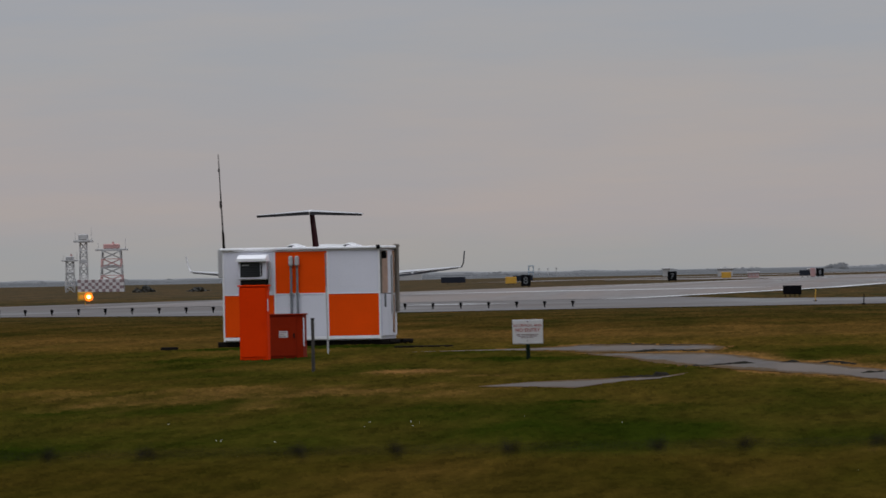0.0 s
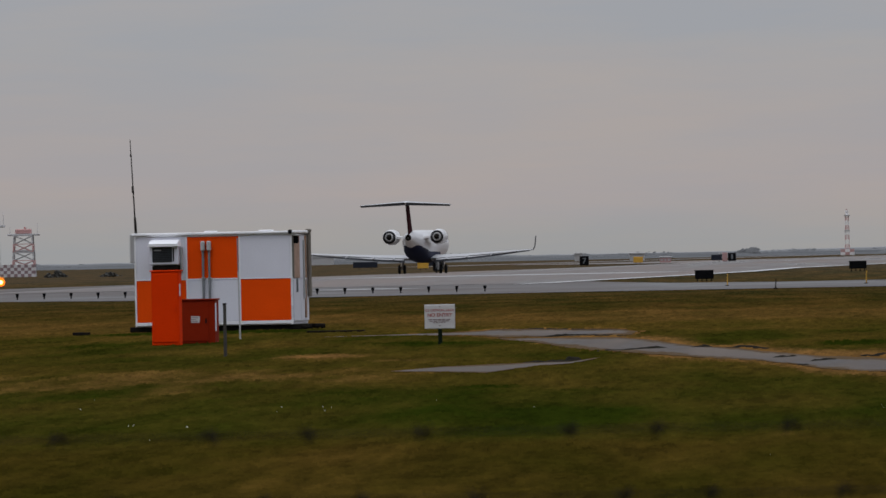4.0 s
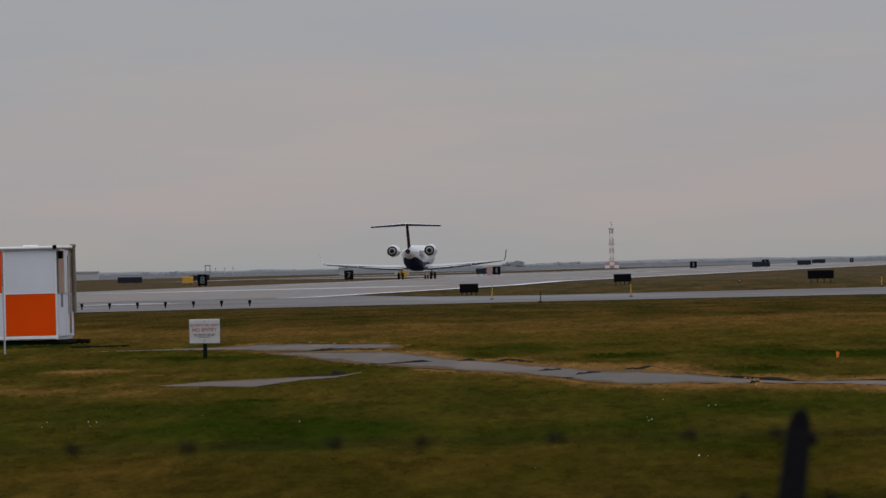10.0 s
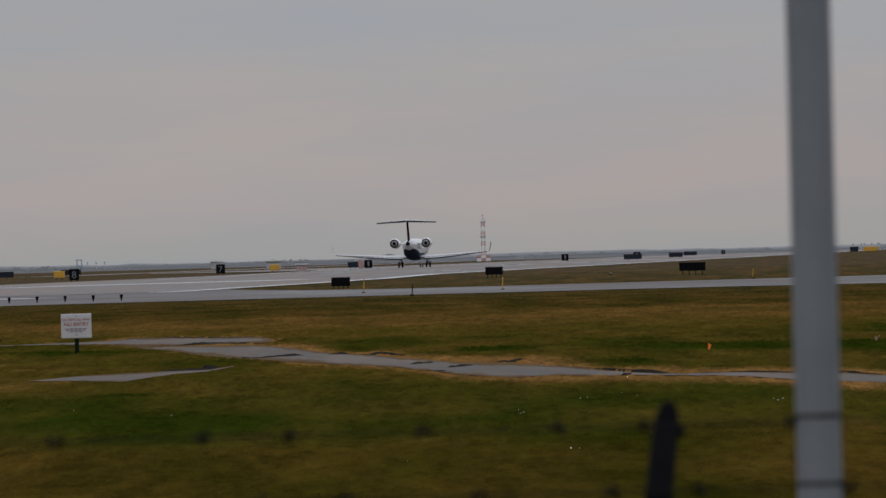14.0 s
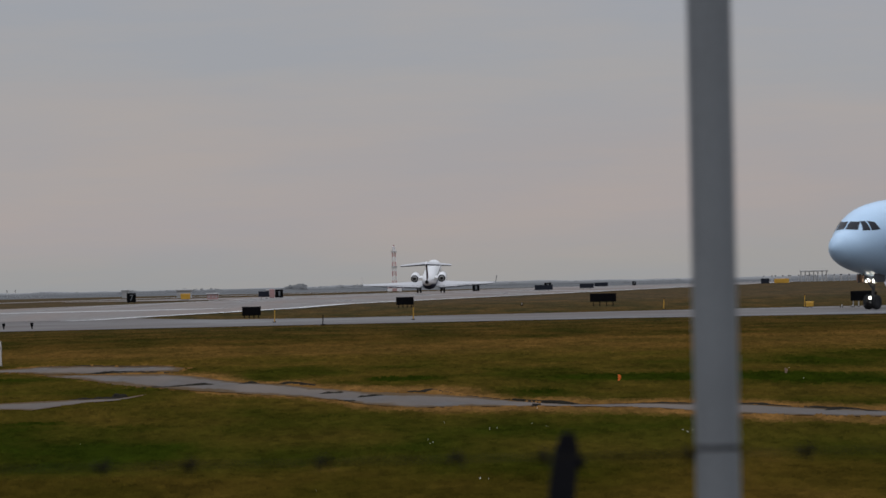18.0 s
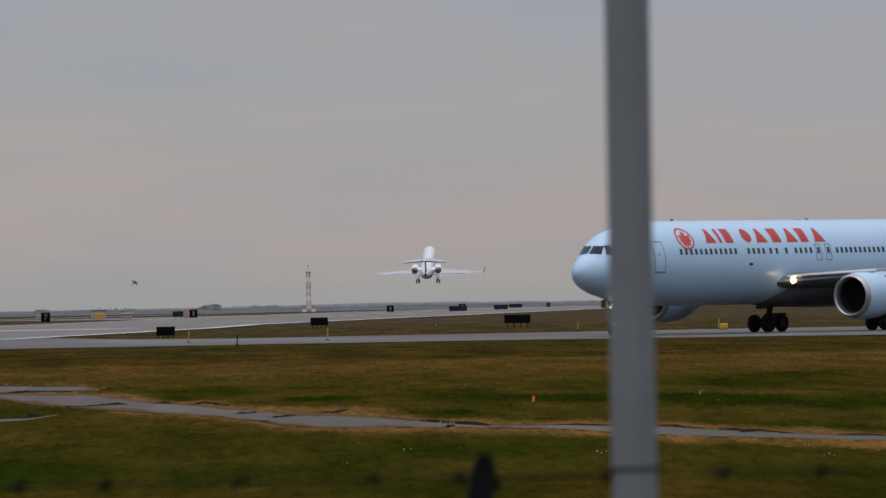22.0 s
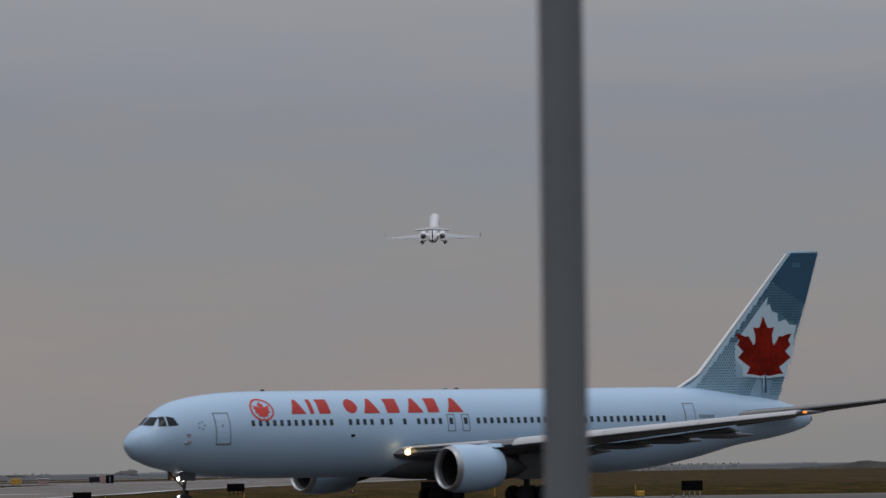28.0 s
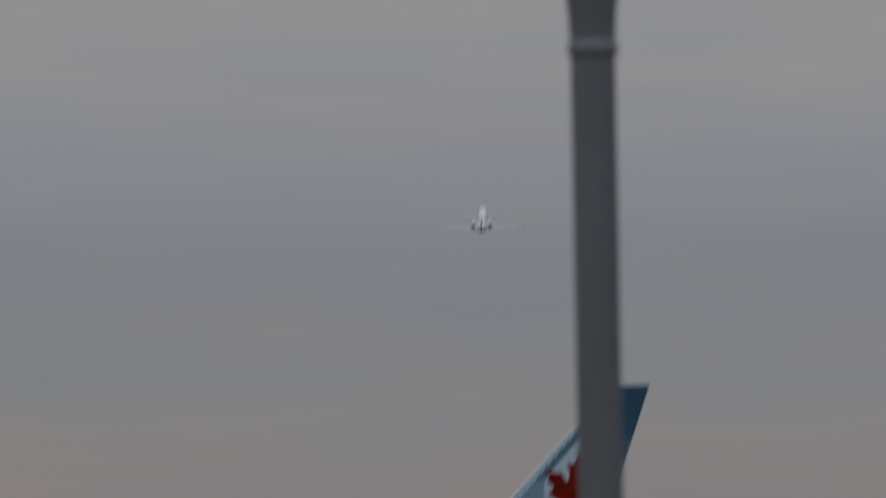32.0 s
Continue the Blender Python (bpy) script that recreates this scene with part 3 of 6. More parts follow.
def near_edge(x):
    """Where the taxiway's near kerb of turf runs."""
    pts = ((-200, 690), (-56, 651), (-38, 606), (-17, 614), (0, 612), (18, 606), (24, 596), (36, 572), (60, 545), (200, 420))
    for (a, ya), (b, yb) in zip(pts, pts[1:]):
        if x <= b:
            return ya + (yb - ya) * (x - a) / (b - a)
    return pts[-1][1]


taxi_line = line(((-400, 790), (-160, 790), (-70, 815), (-54, 850), (-45, 850), (-16, 800), (-8, 745), (0, 728), (9, 730), (34, 733), (60, 728), (160, 700), (400, 690)))


def taxi_far(x):
    return taxi_line(x) or 0.0


def taxiway_sheet():
    verts, faces = [], []
    cols = list(range(-160, 161, 2))
    n = 24
    for x in cols:
        y0, y1 = near_edge(x) + 1.5 * noise.noise((x * 0.3, 0, 0)), taxi_far(x)
        for j in range(n + 1):
            y = y0 + (y1 - y0) * j / n
            verts.append((x, y, ground_z(y) + 0.03))
    for i in range(len(cols) - 1):
        for j in range(n):
            faces.append((i * (n + 1) + j, (i + 1) * (n + 1) + j, (i + 1) * (n + 1) + j + 1, i * (n + 1) + j + 1))
    me = bpy.data.meshes.new("taxiway")
    me.from_pydata(verts, [], faces)
    me.materials.append(WET_TAXIWAY)
    return tagged(new("taxiway", me), "damp grey concrete taxiway beside the grass", "taxiway", kind="structure")


ground_sheet()
strip("runway", runway_edges, WET_RUNWAY, 0.05, "wet shining asphalt runway running into the distance", "runway")
taxiway_sheet()

side_line = line(((1060, -27.3), (1088, -26.2), (1246, -19.6), (1651, -7.6), (2300, 28.0)))
strip("runway_edge_line", lambda y: None if turn_line(y) is None else (turn_line(y) - 0.5, turn_line(y) + 0.7), BRIGHT_PAINT, 0.06, "white line along the runway edge", "runway marking")
strip("runway_side_line", lambda y: None if side_line(y) is None else (side_line(y) - 0.5, side_line(y) + 0.5), PAINT, 0.06, "worn white side line on the runway", "runway marking")
strip("hold_line", lambda y: None if y < 878 or y > 898 else (-44.0 + 0.8 * (y - 878), -13.0 + 0.3 * (y - 878)), PAINT, 0.06, "worn pale marking across the runway entrance", "runway marking")
strip("short_line", lambda y: None if y < 728 or y > 741 else (-34.5 + 0.2 * (y - 728), -25.5 - 0.3 * (y - 728)), PAINT, 0.045, "short pale strip on the taxiway", "taxiway marking")
strip("far_taxiway", lambda y: None if y < 1640 or y > 3200 else (RUN_X0 + RUN_SLOPE * y - 76.0, RUN_X0 + RUN_SLOPE * y - 64.0), WET_RUNWAY, 0.05, "distant wet taxiway beyond the runway", "taxiway")
strip("runway_centre_line", lambda y: None if y < 1330 or y > 3200 or (y % 100) > 56 else (RUN_X0 + RUN_SLOPE * y - 0.45, RUN_X0 + RUN_SLOPE * y + 0.45), PAINT, 0.06, "broken white line along the runway centre", "runway marking")
# ---- gravel track with standing water and muddy ridges ----
def gravel(name, far, near, x0, x1, lift, label, wobble):
    verts, faces, bare = [], [], []
    n, step = 10, 0.06
    cols = int((x1 - x0) / step)
    for c in range(cols + 1):
        x = x0 + (x1 - x0) * c / cols
        ends = min(1.0, 3.0 * c / cols, 3.0 * (cols - c) / cols)
        a = near(x) + wobble * ends * (noise.noise((x * 1.1, 1.0, 0.0)) + 0.6 * noise.noise((x * 4.0, 5.0, 0.0)))
        b = max(a + 0.1, far(x) + wobble * ends * (noise.noise((x * 1.1, 9.0, 0.0)) + 0.6 * noise.noise((x * 4.0, 7.0, 0.0))))
        for j in range(n + 1):
            y = a + (b - a) * j / n
            verts.append((x, y, gz(x, y) + lift))
            bare.append(min(1.0, 2.8 * j / n, 2.8 * (n - j) / n) * min(1.0, 9.0 * c / cols, 9.0 * (cols - c) / cols))
    for c in range(cols):
        for j in range(n):
            k = c * (n + 1) + j
            faces.append((k, k + n + 1, k + n + 2, k + 1))
    me = bpy.data.meshes.new(name)
    me.from_pydata(verts, [], faces)
    me.attributes.new("bare", "FLOAT", "POINT").data.foreach_set("value", bare)
    me.materials.append(WET_TRACK)
    return tagged(new(name, me), label, "track", kind="structure")


gravel("track", TRACK_FAR, TRACK_NEAR, -7, 12, 0.012, "wet grey gravel track curving through the grass", 1.5)
gravel("track_branch", BRANCH_FAR, BRANCH_NEAR, -12, -3.7, 0.012, "wet grey gravel branch of the track behind the sign", 1.3)
gravel("track_spur", SPUR_FAR, SPUR_NEAR, -7.02, -3.56, 0.012, "short wet grey gravel spur in the grass", 0.9)


def mud_ridges():
    """Low dark ridges of mud and matted grass along and across the track: their line and height."""
    lines = (((-5.95, 251.6), (-5.2, 253), (-4.7, 252.6), (-3.8, 249)), ((-8, 279), (-6.7, 279), (-5.05, 274), (-4.1, 272)), ((-3.95, 212), (-3.3, 212), (-2.9, 214.3), (-2.4, 215.5)),
             ((-1.95, 215.4), (-1.2, 213.5), (-0.86, 211.3), (-0.2, 207)), ((-0.2, 193.8), (0.3, 195)), ((0.5, 186.4), (1.03, 189.2)), ((1.3, 194.4), (2.1, 193.4), (2.6, 185.2), (3.2, 176.5), (3.7, 167.8), (4.3, 163.9)),
             ((0.24, 178.9), (0.48, 179.3)), ((3.26, 164), (3.46, 165.2)), ((4.2, 164.5), (5.2, 163.6), (6.8, 160.2), (7.5, 154.8), (8.2, 149.6), (9.3, 146.4), (11, 142)),
             ((-4.9, 192), (-4.3, 193), (-3.95, 193)), ((-4.15, 193.2), (-3.85, 195.2)), ((7.4, 152), (7.7, 152.6)), ((7.9, 150.4), (8.3, 150)), ((-5.2, 224), (-4.6, 221)))
    heights = (0.060, 0.022, 0.046, 0.050, 0.05, 0.06, 0.050, 0.036, 0.07, 0.030, 0.06, 0.13, 0.035, 0.035, 0.03)
    verts, faces = [], []
    for pts, h in zip(lines, heights):
        f = bend(*pts)
        n = int((pts[-1][0] - pts[0][0]) / 0.04) + 2
        last = None
        for i in range(n + 1):
            x = pts[0][0] + (pts[-1][0] - pts[0][0]) * i / n
            y = f(x) + 0.5 * noise.noise((x * 3, 2.0, h * 90))
            up = h * min(1.0, 6.0 * i / n, 6.0 * (n - i) / n) * max(0.0, 0.62 + 0.9 * noise.noise((x * 1.6, 4.0, h * 70)) + 0.5 * noise.noise((x * 7, 3.0, h * 50)))
            z = gz(x, y) + 0.008
            k = len(verts)
            verts += [(x, y - 0.5, z - 0.004), (x, y - 0.1, z + 0.8 * up), (x, y + 0.1, z + up), (x, y + 0.6, z - 0.004)]
            if last is not None:
                faces += [(last + j, k + j, k + j + 1, last + j + 1) for j in range(3)]
            last = k
    me = bpy.data.meshes.new("mud_ridges")
    me.from_pydata(verts, [], faces)
    me.materials.append(MUD)
    tagged(new("mud_ridges", me), "dark ridges of mud and matted grass on the gravel track", "mud", kind="stuff")


mud_ridges()


# ---- uneven turf: loose blades and small clumps, too many to count ----
def turf():
    rng = np.random.default_rng(5)
    verts, faces, wear_shade = [], [], []
    for i in range(140000):
        y = 80 * math.exp(rng.random() * math.log(1250 / 80))
        x = y * (rng.random() * 0.19 - 0.098)
        if 130 < y < 285 and on_gravel(x, y, 1.0):
            continue
        e = runway_edges(y)
        if (near_edge(x) - 3 < y < taxi_far(x) + 2) or (e is not None and e[0] - 1 < x < e[1] + 1):
            continue
        z = gz(x, y)
        h = (0.015 + 0.025 * rng.random()) * (1.0 + 1.4 * max(0.0, noise.noise((x * 0.4, y * 0.08, 8.0))))
        w = 0.03 + 0.07 * rng.random()
        lean = (rng.random() - 0.5) * 0.08
        k = len(verts)
        verts += [(x - w, y, z - 0.01), (x + w, y, z - 0.01), (x + lean + w * 0.6, y + 2.6 * h, z + h), (x + lean, y + 2.4 * h, z + h * 0.75), (x + lean - w * 0.5, y + 2.6 * h, z + h * 0.95)]
        faces.append((k, k + 1, k + 2, k + 3, k + 4))
        wear_shade += [wear_shade_at(x, y) if 80 < y < 320 and abs(x) < 25 else 0.0] * 5
    me = bpy.data.meshes.new("turf")
    me.from_pydata(verts, [], faces)
    me.attributes.new("wear_shade", "FLOAT", "POINT").data.foreach_set("value", wear_shade)
    me.materials.append(TURF)
    tagged(new("turf", me), "short uneven autumn grass, green and straw-brown", "grass", kind="stuff")


turf()


# ---- equipment shelter with its checkerboard panels ----
def shelter():
    s = thing("equipment_shelter", -18.62, 293.0, gz(-18.6, 293), -7, "orange and white checkered equipment shelter standing on steel skids", "shelter")
    W, D, Z0, Z1 = 4.62, 2.7, 0.17, 2.84
    part("body", box(B(), 0.03, W - 0.03, 0.03, D, Z0, Z1 - 0.05, 0.02), WHITE, s)
    cols = ((0.05, 1.5), (1.55, 3.05), (3.1, 4.56))
    rows = ((Z0 + 0.13, 1.5), (1.54, Z1 - 0.1))
    for i, (a, b) in enumerate(cols):
        for j, (c, d) in enumerate(rows):
            o = (i + j) % 2 == 0
            part("panel", box(B(), a, b, 0.0, 0.05, c, d, 0.008), ORANGE if o else WHITE, s, "orange painted panel" if o else "white painted panel")
    for z in (Z0 + 0.03, 1.502, Z1 - 0.09):
        part("trim", box(B(), 0, W, -0.012, 0.03, z, z + (0.09 if z < 1 else 0.035), 0.006), TRIM, s)
    for x in (0.0, 1.505, 3.055, 4.565):
        part("trim", box(B(), x, x + 0.045, -0.014, 0.03, Z0, Z1 - 0.06, 0.006), TRIM, s)
    part("roof", box(B(), -0.06, W + 0.08, -0.08, D + 0.08, Z1 - 0.05, Z1 + 0.03, 0.02), TRIM, s, "white overhanging roof sheet")
    # end wall: peeling plywood above, grey-white sheet below
    for a, b, c, d, m in ((0.06, 0.22, 1.5, Z1 - 0.1, POST), (0.24, 1.15, 1.5, Z1 - 0.12, PEACH), (1.2, 1.95, 1.5, Z1 - 0.12, WHITE), (2.0, D - 0.36, 1.5, Z1 - 0.12, RUST), (0.1, 1.25, Z0 + 0.1, 1.46, WHITE), (1.3, 2.6, Z0 + 0.1, 1.46, WHITE)):
        part("end_panel", box(B(), W - 0.02, W + 0.02, a, b, c, d, 0.006), m, s, "peeling weathered end panel" if m in (RUST, PEACH, POST) else "")
    part("corner_post", box(B(), W + 0.02, W + 0.10, D - 0.34, D, 0.95, Z1 + 0.04, 0.02), POST, s, "weathered corner post")
    part("corner_cap", box(B(), W + 0.0, W + 0.12, D - 0.40, D + 0.02, Z1 - 0.02, Z1 + 0.08, 0.03), POST, s)
    part("conduit", tube(B(), (W + 0.05, 1.7, 0.9), (W + 0.05, 1.7, 2.6), 0.03, seg=8), GREY, s, "grey steel conduit", 40)
    part("door_handle", box(B(), W + 0.02, W + 0.07, 0.5, 0.58, 1.1, 1.5, 0.01), STEEL, s)
    part("front_lamp", box(B(), W - 0.1, W + 0.02, -0.12, 0.02, Z1 - 0.06, Z1 + 0.06, 0.03), BLACK, s, "small dark corner lamp")
    part("drip_strip", box(B(), W + 0.021, W + 0.05, 1.9, 2.1, 0.35, 1.45), RUST, s)
    lampb = part("wall_lamp", box(B(), W + 0.02, W + 0.16, 0.1, 0.26, 2.5, 2.72, 0.03), BLACK, s)
    part("lamp_hood", box(B(), W + 0.02, W + 0.2, 0.06, 0.3, 2.72, 2.76, 0.01), GREY, lampb)
    for y in (0.15, D - 0.25):
        bm = box(B(), -0.2, W + 0.25, y, y + 0.16, 0.02, 0.17, 0.02)
        part("skid", bm, DARK, s, "dark steel skid beam")
        part("skid_hook", tube(B(), (W + 0.2, y - 0.02, 0.1), (W + 0.48, y + 0.1, 0.09), 0.075, seg=10), DARK, s)
    for x in (0.4, 1.6, 2.8, 4.0):
        part("cross_beam", box(B(), x, x + 0.1, 0.2, D - 0.2, 0.06, 0.17, 0.01), DARK, s)
    # window air conditioner under a hood
    ac = part("air_conditioner", box(B(), 0.52, 1.36, -0.40, 0.0, 1.95, 2.50, 0.03), WHITE, s, "white window air conditioner")
    part("grille", box(B(), 0.60, 1.18, -0.42, -0.39, 2.03, 2.46, 0.01), GRILLE, ac, "dark louvred grille")
    for i in range(8):
        part("louvre", box(B(), 0.62, 1.16, -0.435, -0.42, 2.06 + i * 0.05, 2.072 + i * 0.05), DARK, ac)
    part("control_strip", box(B(), 1.2, 1.24, -0.412, -0.40, 2.05, 2.44), DARK, ac)
    part("badge", box(B(), 0.66, 0.86, -0.44, -0.434, 2.36, 2.39), GREY, ac)
    part("hood", loft(B(), [[Vector((x, y, z)) for x, z in ((0.48, 2.48), (0.52, a), (1.36, a), (1.40, 2.48))] for y, a in ((-0.56, 2.56), (-0.30, 2.65), (0.0, 2.68))]), TRIM, ac, "sloping white sheet hood", 30)
    part("bracket", box(B(), 0.58, 1.34, -0.34, 0.0, 1.80, 1.95, 0.02), DARK, ac)
    part("side_duct", box(B(), 1.385, 1.43, -0.2, 0.0, 1.75, 2.45, 0.01), GREY, ac)
    # conduits
    for x in (2.02, 2.2):
        c = part("conduit", tube(B(), (x, -0.07, 0.85), (x, -0.07, 2.35), 0.035, seg=10), STEEL, s, "grey steel conduit", 40)
        part("weatherhead", box(B(), x - 0.06, x + 0.06, -0.16, 0.0, 2.33, 2.62, 0.03), GREY, c)
        part("clamp", box(B(), x - 0.06, x + 0.06, -0.08, 0.0, 1.52, 1.57, 0.01), GREY, c)
    part("side_unit", box(B(), -0.2, 0.02, 0.35, 1.1, 2.02, 2.86, 0.03), GREY, s, "grey side ventilation unit")
    # whip aerial
    mast = part("aerial", tube(B(), (0.02, 0.2, Z1), (-0.1, 0.2, Z1 + 2.75), 0.024, 0.012, seg=8), DARK, s, "thin dark whip aerial", 40)
    part("aerial_base", tube(B(), (0.02, 0.2, Z1), (0.0, 0.2, Z1 + 0.5), 0.04, 0.035, seg=8), DARK, mast)
    part("aerial_joint", tube(B(), (-0.045, 0.2, Z1 + 1.2), (-0.05, 0.2, Z1 + 1.4), 0.034, seg=8), DARK, mast)
    part("aerial_joint", tube(B(), (-0.085, 0.2, Z1 + 2.25), (-0.09, 0.2, Z1 + 2.32), 0.028, seg=8), DARK, mast)
    for x, w in ((1.95, 0.35), (3.55, 0.4)):
        part("roof_patch", box(B(), x, x + w, 0.5, 0.9, Z1 + 0.03, Z1 + 0.07, 0.02), TRIM, s)


def site_things():
    c = thing("tall_cabinet", -15.02, 248.0, gz(-15, 248), -4, "tall bright orange-red steel cabinet standing in the grass", "cabinet")
    part("body", box(B(), -0.35, 0.33, 0, 0.55, 0.0, 1.8, 0.015), RED_ORANGE, c)
    part("door", box(B(), -0.32, 0.30, -0.02, 0.0, 0.08, 1.76, 0.008), RED_ORANGE, c)
    part("lid", box(B(), -0.38, 0.36, -0.03, 0.58, 1.8, 1.84, 0.01), RED_ORANGE, c)
    part("side_trim", box(B(), 0.332, 0.345, 0.05, 0.2, 1.2, 1.5), WHITE, c, "pale side strip")
    part("handle", box(B(), 0.22, 0.25, -0.05, -0.02, 0.85, 1.0, 0.005), RED_ORANGE, c)
    c = thing("low_cabinet", -14.50, 252.0, gz(-14.5, 252), -6, "low brick-red steel cabinet with a pale notice", "cabinet")
    part("body", box(B(), -0.48, 0.46, 0, 0.6, 0.0, 1.07, 0.015), DULL_RED, c)
    part("door", box(B(), -0.44, 0.30, -0.02, 0.0, 0.06, 1.02, 0.008), DULL_RED, c)
    part("lid", box(B(), -0.51, 0.49, -0.04, 0.64, 1.07, 1.11, 0.012), DULL_RED, c)
    part("notice", box(B(), -0.14, 0.08, -0.028, -0.02, 0.52, 0.68), SIGN_WHITE, c, "pale rectangular notice")
    for i in range(3):
        part("notice_bar", box(B(), -0.14, 0.04 - 0.04 * (i % 2), -0.031, -0.028, 0.545 + i * 0.045, 0.56 + i * 0.045), SIGN_DARK, c)
    part("side_strip", box(B(), 0.465, 0.49, 0.02, 0.07, 0.3, 1.0), WHITE, c, "white side strip")
    part("latch", box(B(), 0.22, 0.26, -0.05, -0.02, 0.5, 0.62, 0.008), DARK, c)
    p = thing("marker_post", -11.83, 216.0, gz(-12, 216), 3, "short weathered timber post in the grass", "post")
    part("shaft", box(B(), -0.035, 0.035, -0.03, 0.03, -0.05, 1.12, 0.008), WOOD, p)
    part("cap", box(B(), -0.045, 0.045, -0.045, 0.045, 1.12, 1.15, 0.006), DARK, p)
    p = thing("service_pole", -14.01, 263.0, gz(-13.9, 263), 0, "thin grey metal pole beside the shelter", "pole")
    part("shaft", tube(B(), (0, 0, -0.05), (-0.02, 0, 1.75), 0.022, seg=8), GREY, p, "", 40)
    part("upper_shaft", tube(B(), (-0.02, 0, 1.75), (-0.03, 0, 2.62), 0.016, seg=8), STEEL, p)
    # low dark slabs added where shade lies beside the skids
    b = thing("shade_slab", -13.1, 280.5, gz(-13.1, 280.5), -3, "low dark slab standing in for shade beside the shelter", "board")
    part("board", box(B(), 0.0, 1.6, -0.1, 0.12, 0.0, 0.05, 0.01), DARK, b)
    b = thing("shade_slab", -20.1, 288.0, gz(-20.1, 288), 4, "low dark slab standing in for shade beside the shelter", "board")
    part("board", box(B(), 0.0, 0.5, -0.1, 0.12, 0.0, 0.09, 0.01), DARK, b)


def letters(parent, text, x, z, size, mat, y, bold=0.0):
    cu = bpy.data.curves.new("lettering", "FONT")
    cu.body = text
    cu.size = size
    cu.align_x = "CENTER"
    cu.extrude = 0.0015
    cu.offset = bold
    ob = bpy.data.objects.new("lettering", cu)
    scene.collection.objects.link(ob)
    bpy.context.view_layer.update()
    me = bpy.data.meshes.new_from_object(ob.evaluated_get(bpy.context.evaluated_depsgraph_get()))
    bpy.data.objects.remove(ob)
    bpy.data.curves.remove(cu)
    me.materials.clear()
    me.materials.append(mat)
    t = new("lettering", me)
    t.parent = parent
    t.matrix_basis = pose(x, y, z, 90, 0, 0)
    return t


def warning_sign():
    s = thing("warning_sign", -7.86, 234.0, gz(-7.8, 234) - 0.04, -2, "white warning board with red lettering on a dark post", "sign")
    part("post", box(B(), -0.045, 0.045, 0.0, 0.07, -0.05, 0.62, 0.01), GREEN_POST, s, "dark green steel post")
    board = part("board", box(B(), -0.345, 0.345, -0.02, 0.0, 0.40, 0.95, 0.006), SIGN_WHITE, s)
    part("border", box(B(), -0.352, 0.352, -0.012, 0.004, 0.393, 0.957, 0.004), GREY, s)
    letters(board, "ILS CRITICAL AREA", 0, 0.795, 0.078, SIGN_RED, -0.023, 0.0015)
    letters(board, "NO ENTRY", 0, 0.675, 0.115, SIGN_RED, -0.023, 0.003)
    for z, w in ((0.60, 0.52), (0.565, 0.46), (0.53, 0.3)):
        for i in range(5):
            a = -w / 2 + i * w / 5
            part("text_bar", box(B(), a, a + w / 5 - 0.018, -0.0235, -0.02, z, z + 0.02), SIGN_DARK, board)
    part("text_bar", box(B(), -0.02, 0.02, -0.0235, -0.02, 0.46, 0.48), SIGN_DARK, board)
    part("emblem", tube(B(), (0, -0.024, 0.905), (0, -0.02, 0.905), 0.014, seg=10), SIGN_DARK, board)
    for z in (0.46, 0.55):
        part("bolt", tube(B(), (0, -0.026, z + 0.02), (0, -0.02, z + 0.02), 0.009, seg=8), GREY, s)


def marker_flag(x, y, cloth, label, h=0.16):
    f = thing("marker_flag", x, y, gz(x, y), 15, label, "flag")
    part("wire", tube(B(), (0, 0, -0.02), (0.015, 0, h), 0.003, seg=5), DARK, f)
    bm = slab(B(), ((0.0, h - 0.13), (0.045, h - 0.11), (0.07, h - 0.03), (0.03, h + 0.0), (0.005, h + 0.0)), -0.004, 0.004)
    part("flag", bm, cloth, f)


def flowers():
    rng = random.Random(11)
    bm = B()
    spots = [(9.7, 215.0), (2.75, 139.0), (2.92, 138.0), (2.2, 137.0), (1.68, 145.0), (-3.2, 131.0), (-6.0, 134.0), (-9.5, 138.0), (-11.3, 122.0), (9.2, 196.0), (-4.75, 140.0)]
    spots += [(d * (rng.random() * 0.13 - 0.07), d) for d in [90 + 70 * rng.random() for _ in range(12)]]
    for x, y in spots:
        for _ in range(rng.choice((1, 1, 2, 3))):
            px, py = x + rng.uniform(-0.06, 0.06), y + rng.uniform(-0.3, 0.3)
            z = gz(px, py) + rng.uniform(0.05, 0.11)
            k = rng.uniform(0.005, 0.010)
            m = pose(px, py, z, rng.uniform(40, 100), 0, rng.uniform(0, 90))
            c = [bm.verts.new(m @ Vector((k * math.cos(i * 1.0472), k * math.sin(i * 1.0472), 0.0))) for i in range(6)]
            t = bm.verts.new(m @ Vector((0, 0, k * 0.6)))
            for i in range(6):
                bm.faces.new((c[i], c[(i + 1) % 6], t))
    ob = mesh_object("flowers", bm, PETAL)
    tagged(ob, "scattered small white flowers in the grass", "flowers", kind="stuff")


# ---- airfield furniture ----
def guard_light(m):
    g = thing("edge_light", 0, 0, 0, 0, "small dark elevated light on the taxiway", "taxiway light", "row of lights across the taxiway")
    part("stem", tube(B(), (0, 0, 0), (0, 0, 0.16), 0.045, seg=8), BLACK, g)
    part("head", tube(B(), (0, 0, 0.15), (0, 0, 0.36), 0.075, 0.11, seg=10), BLACK, g)
    part("visor", box(B(), -0.1, 0.1, -0.12, 0.1, 0.34, 0.39, 0.02), BLACK, g)
    g.matrix_basis = m
    return g


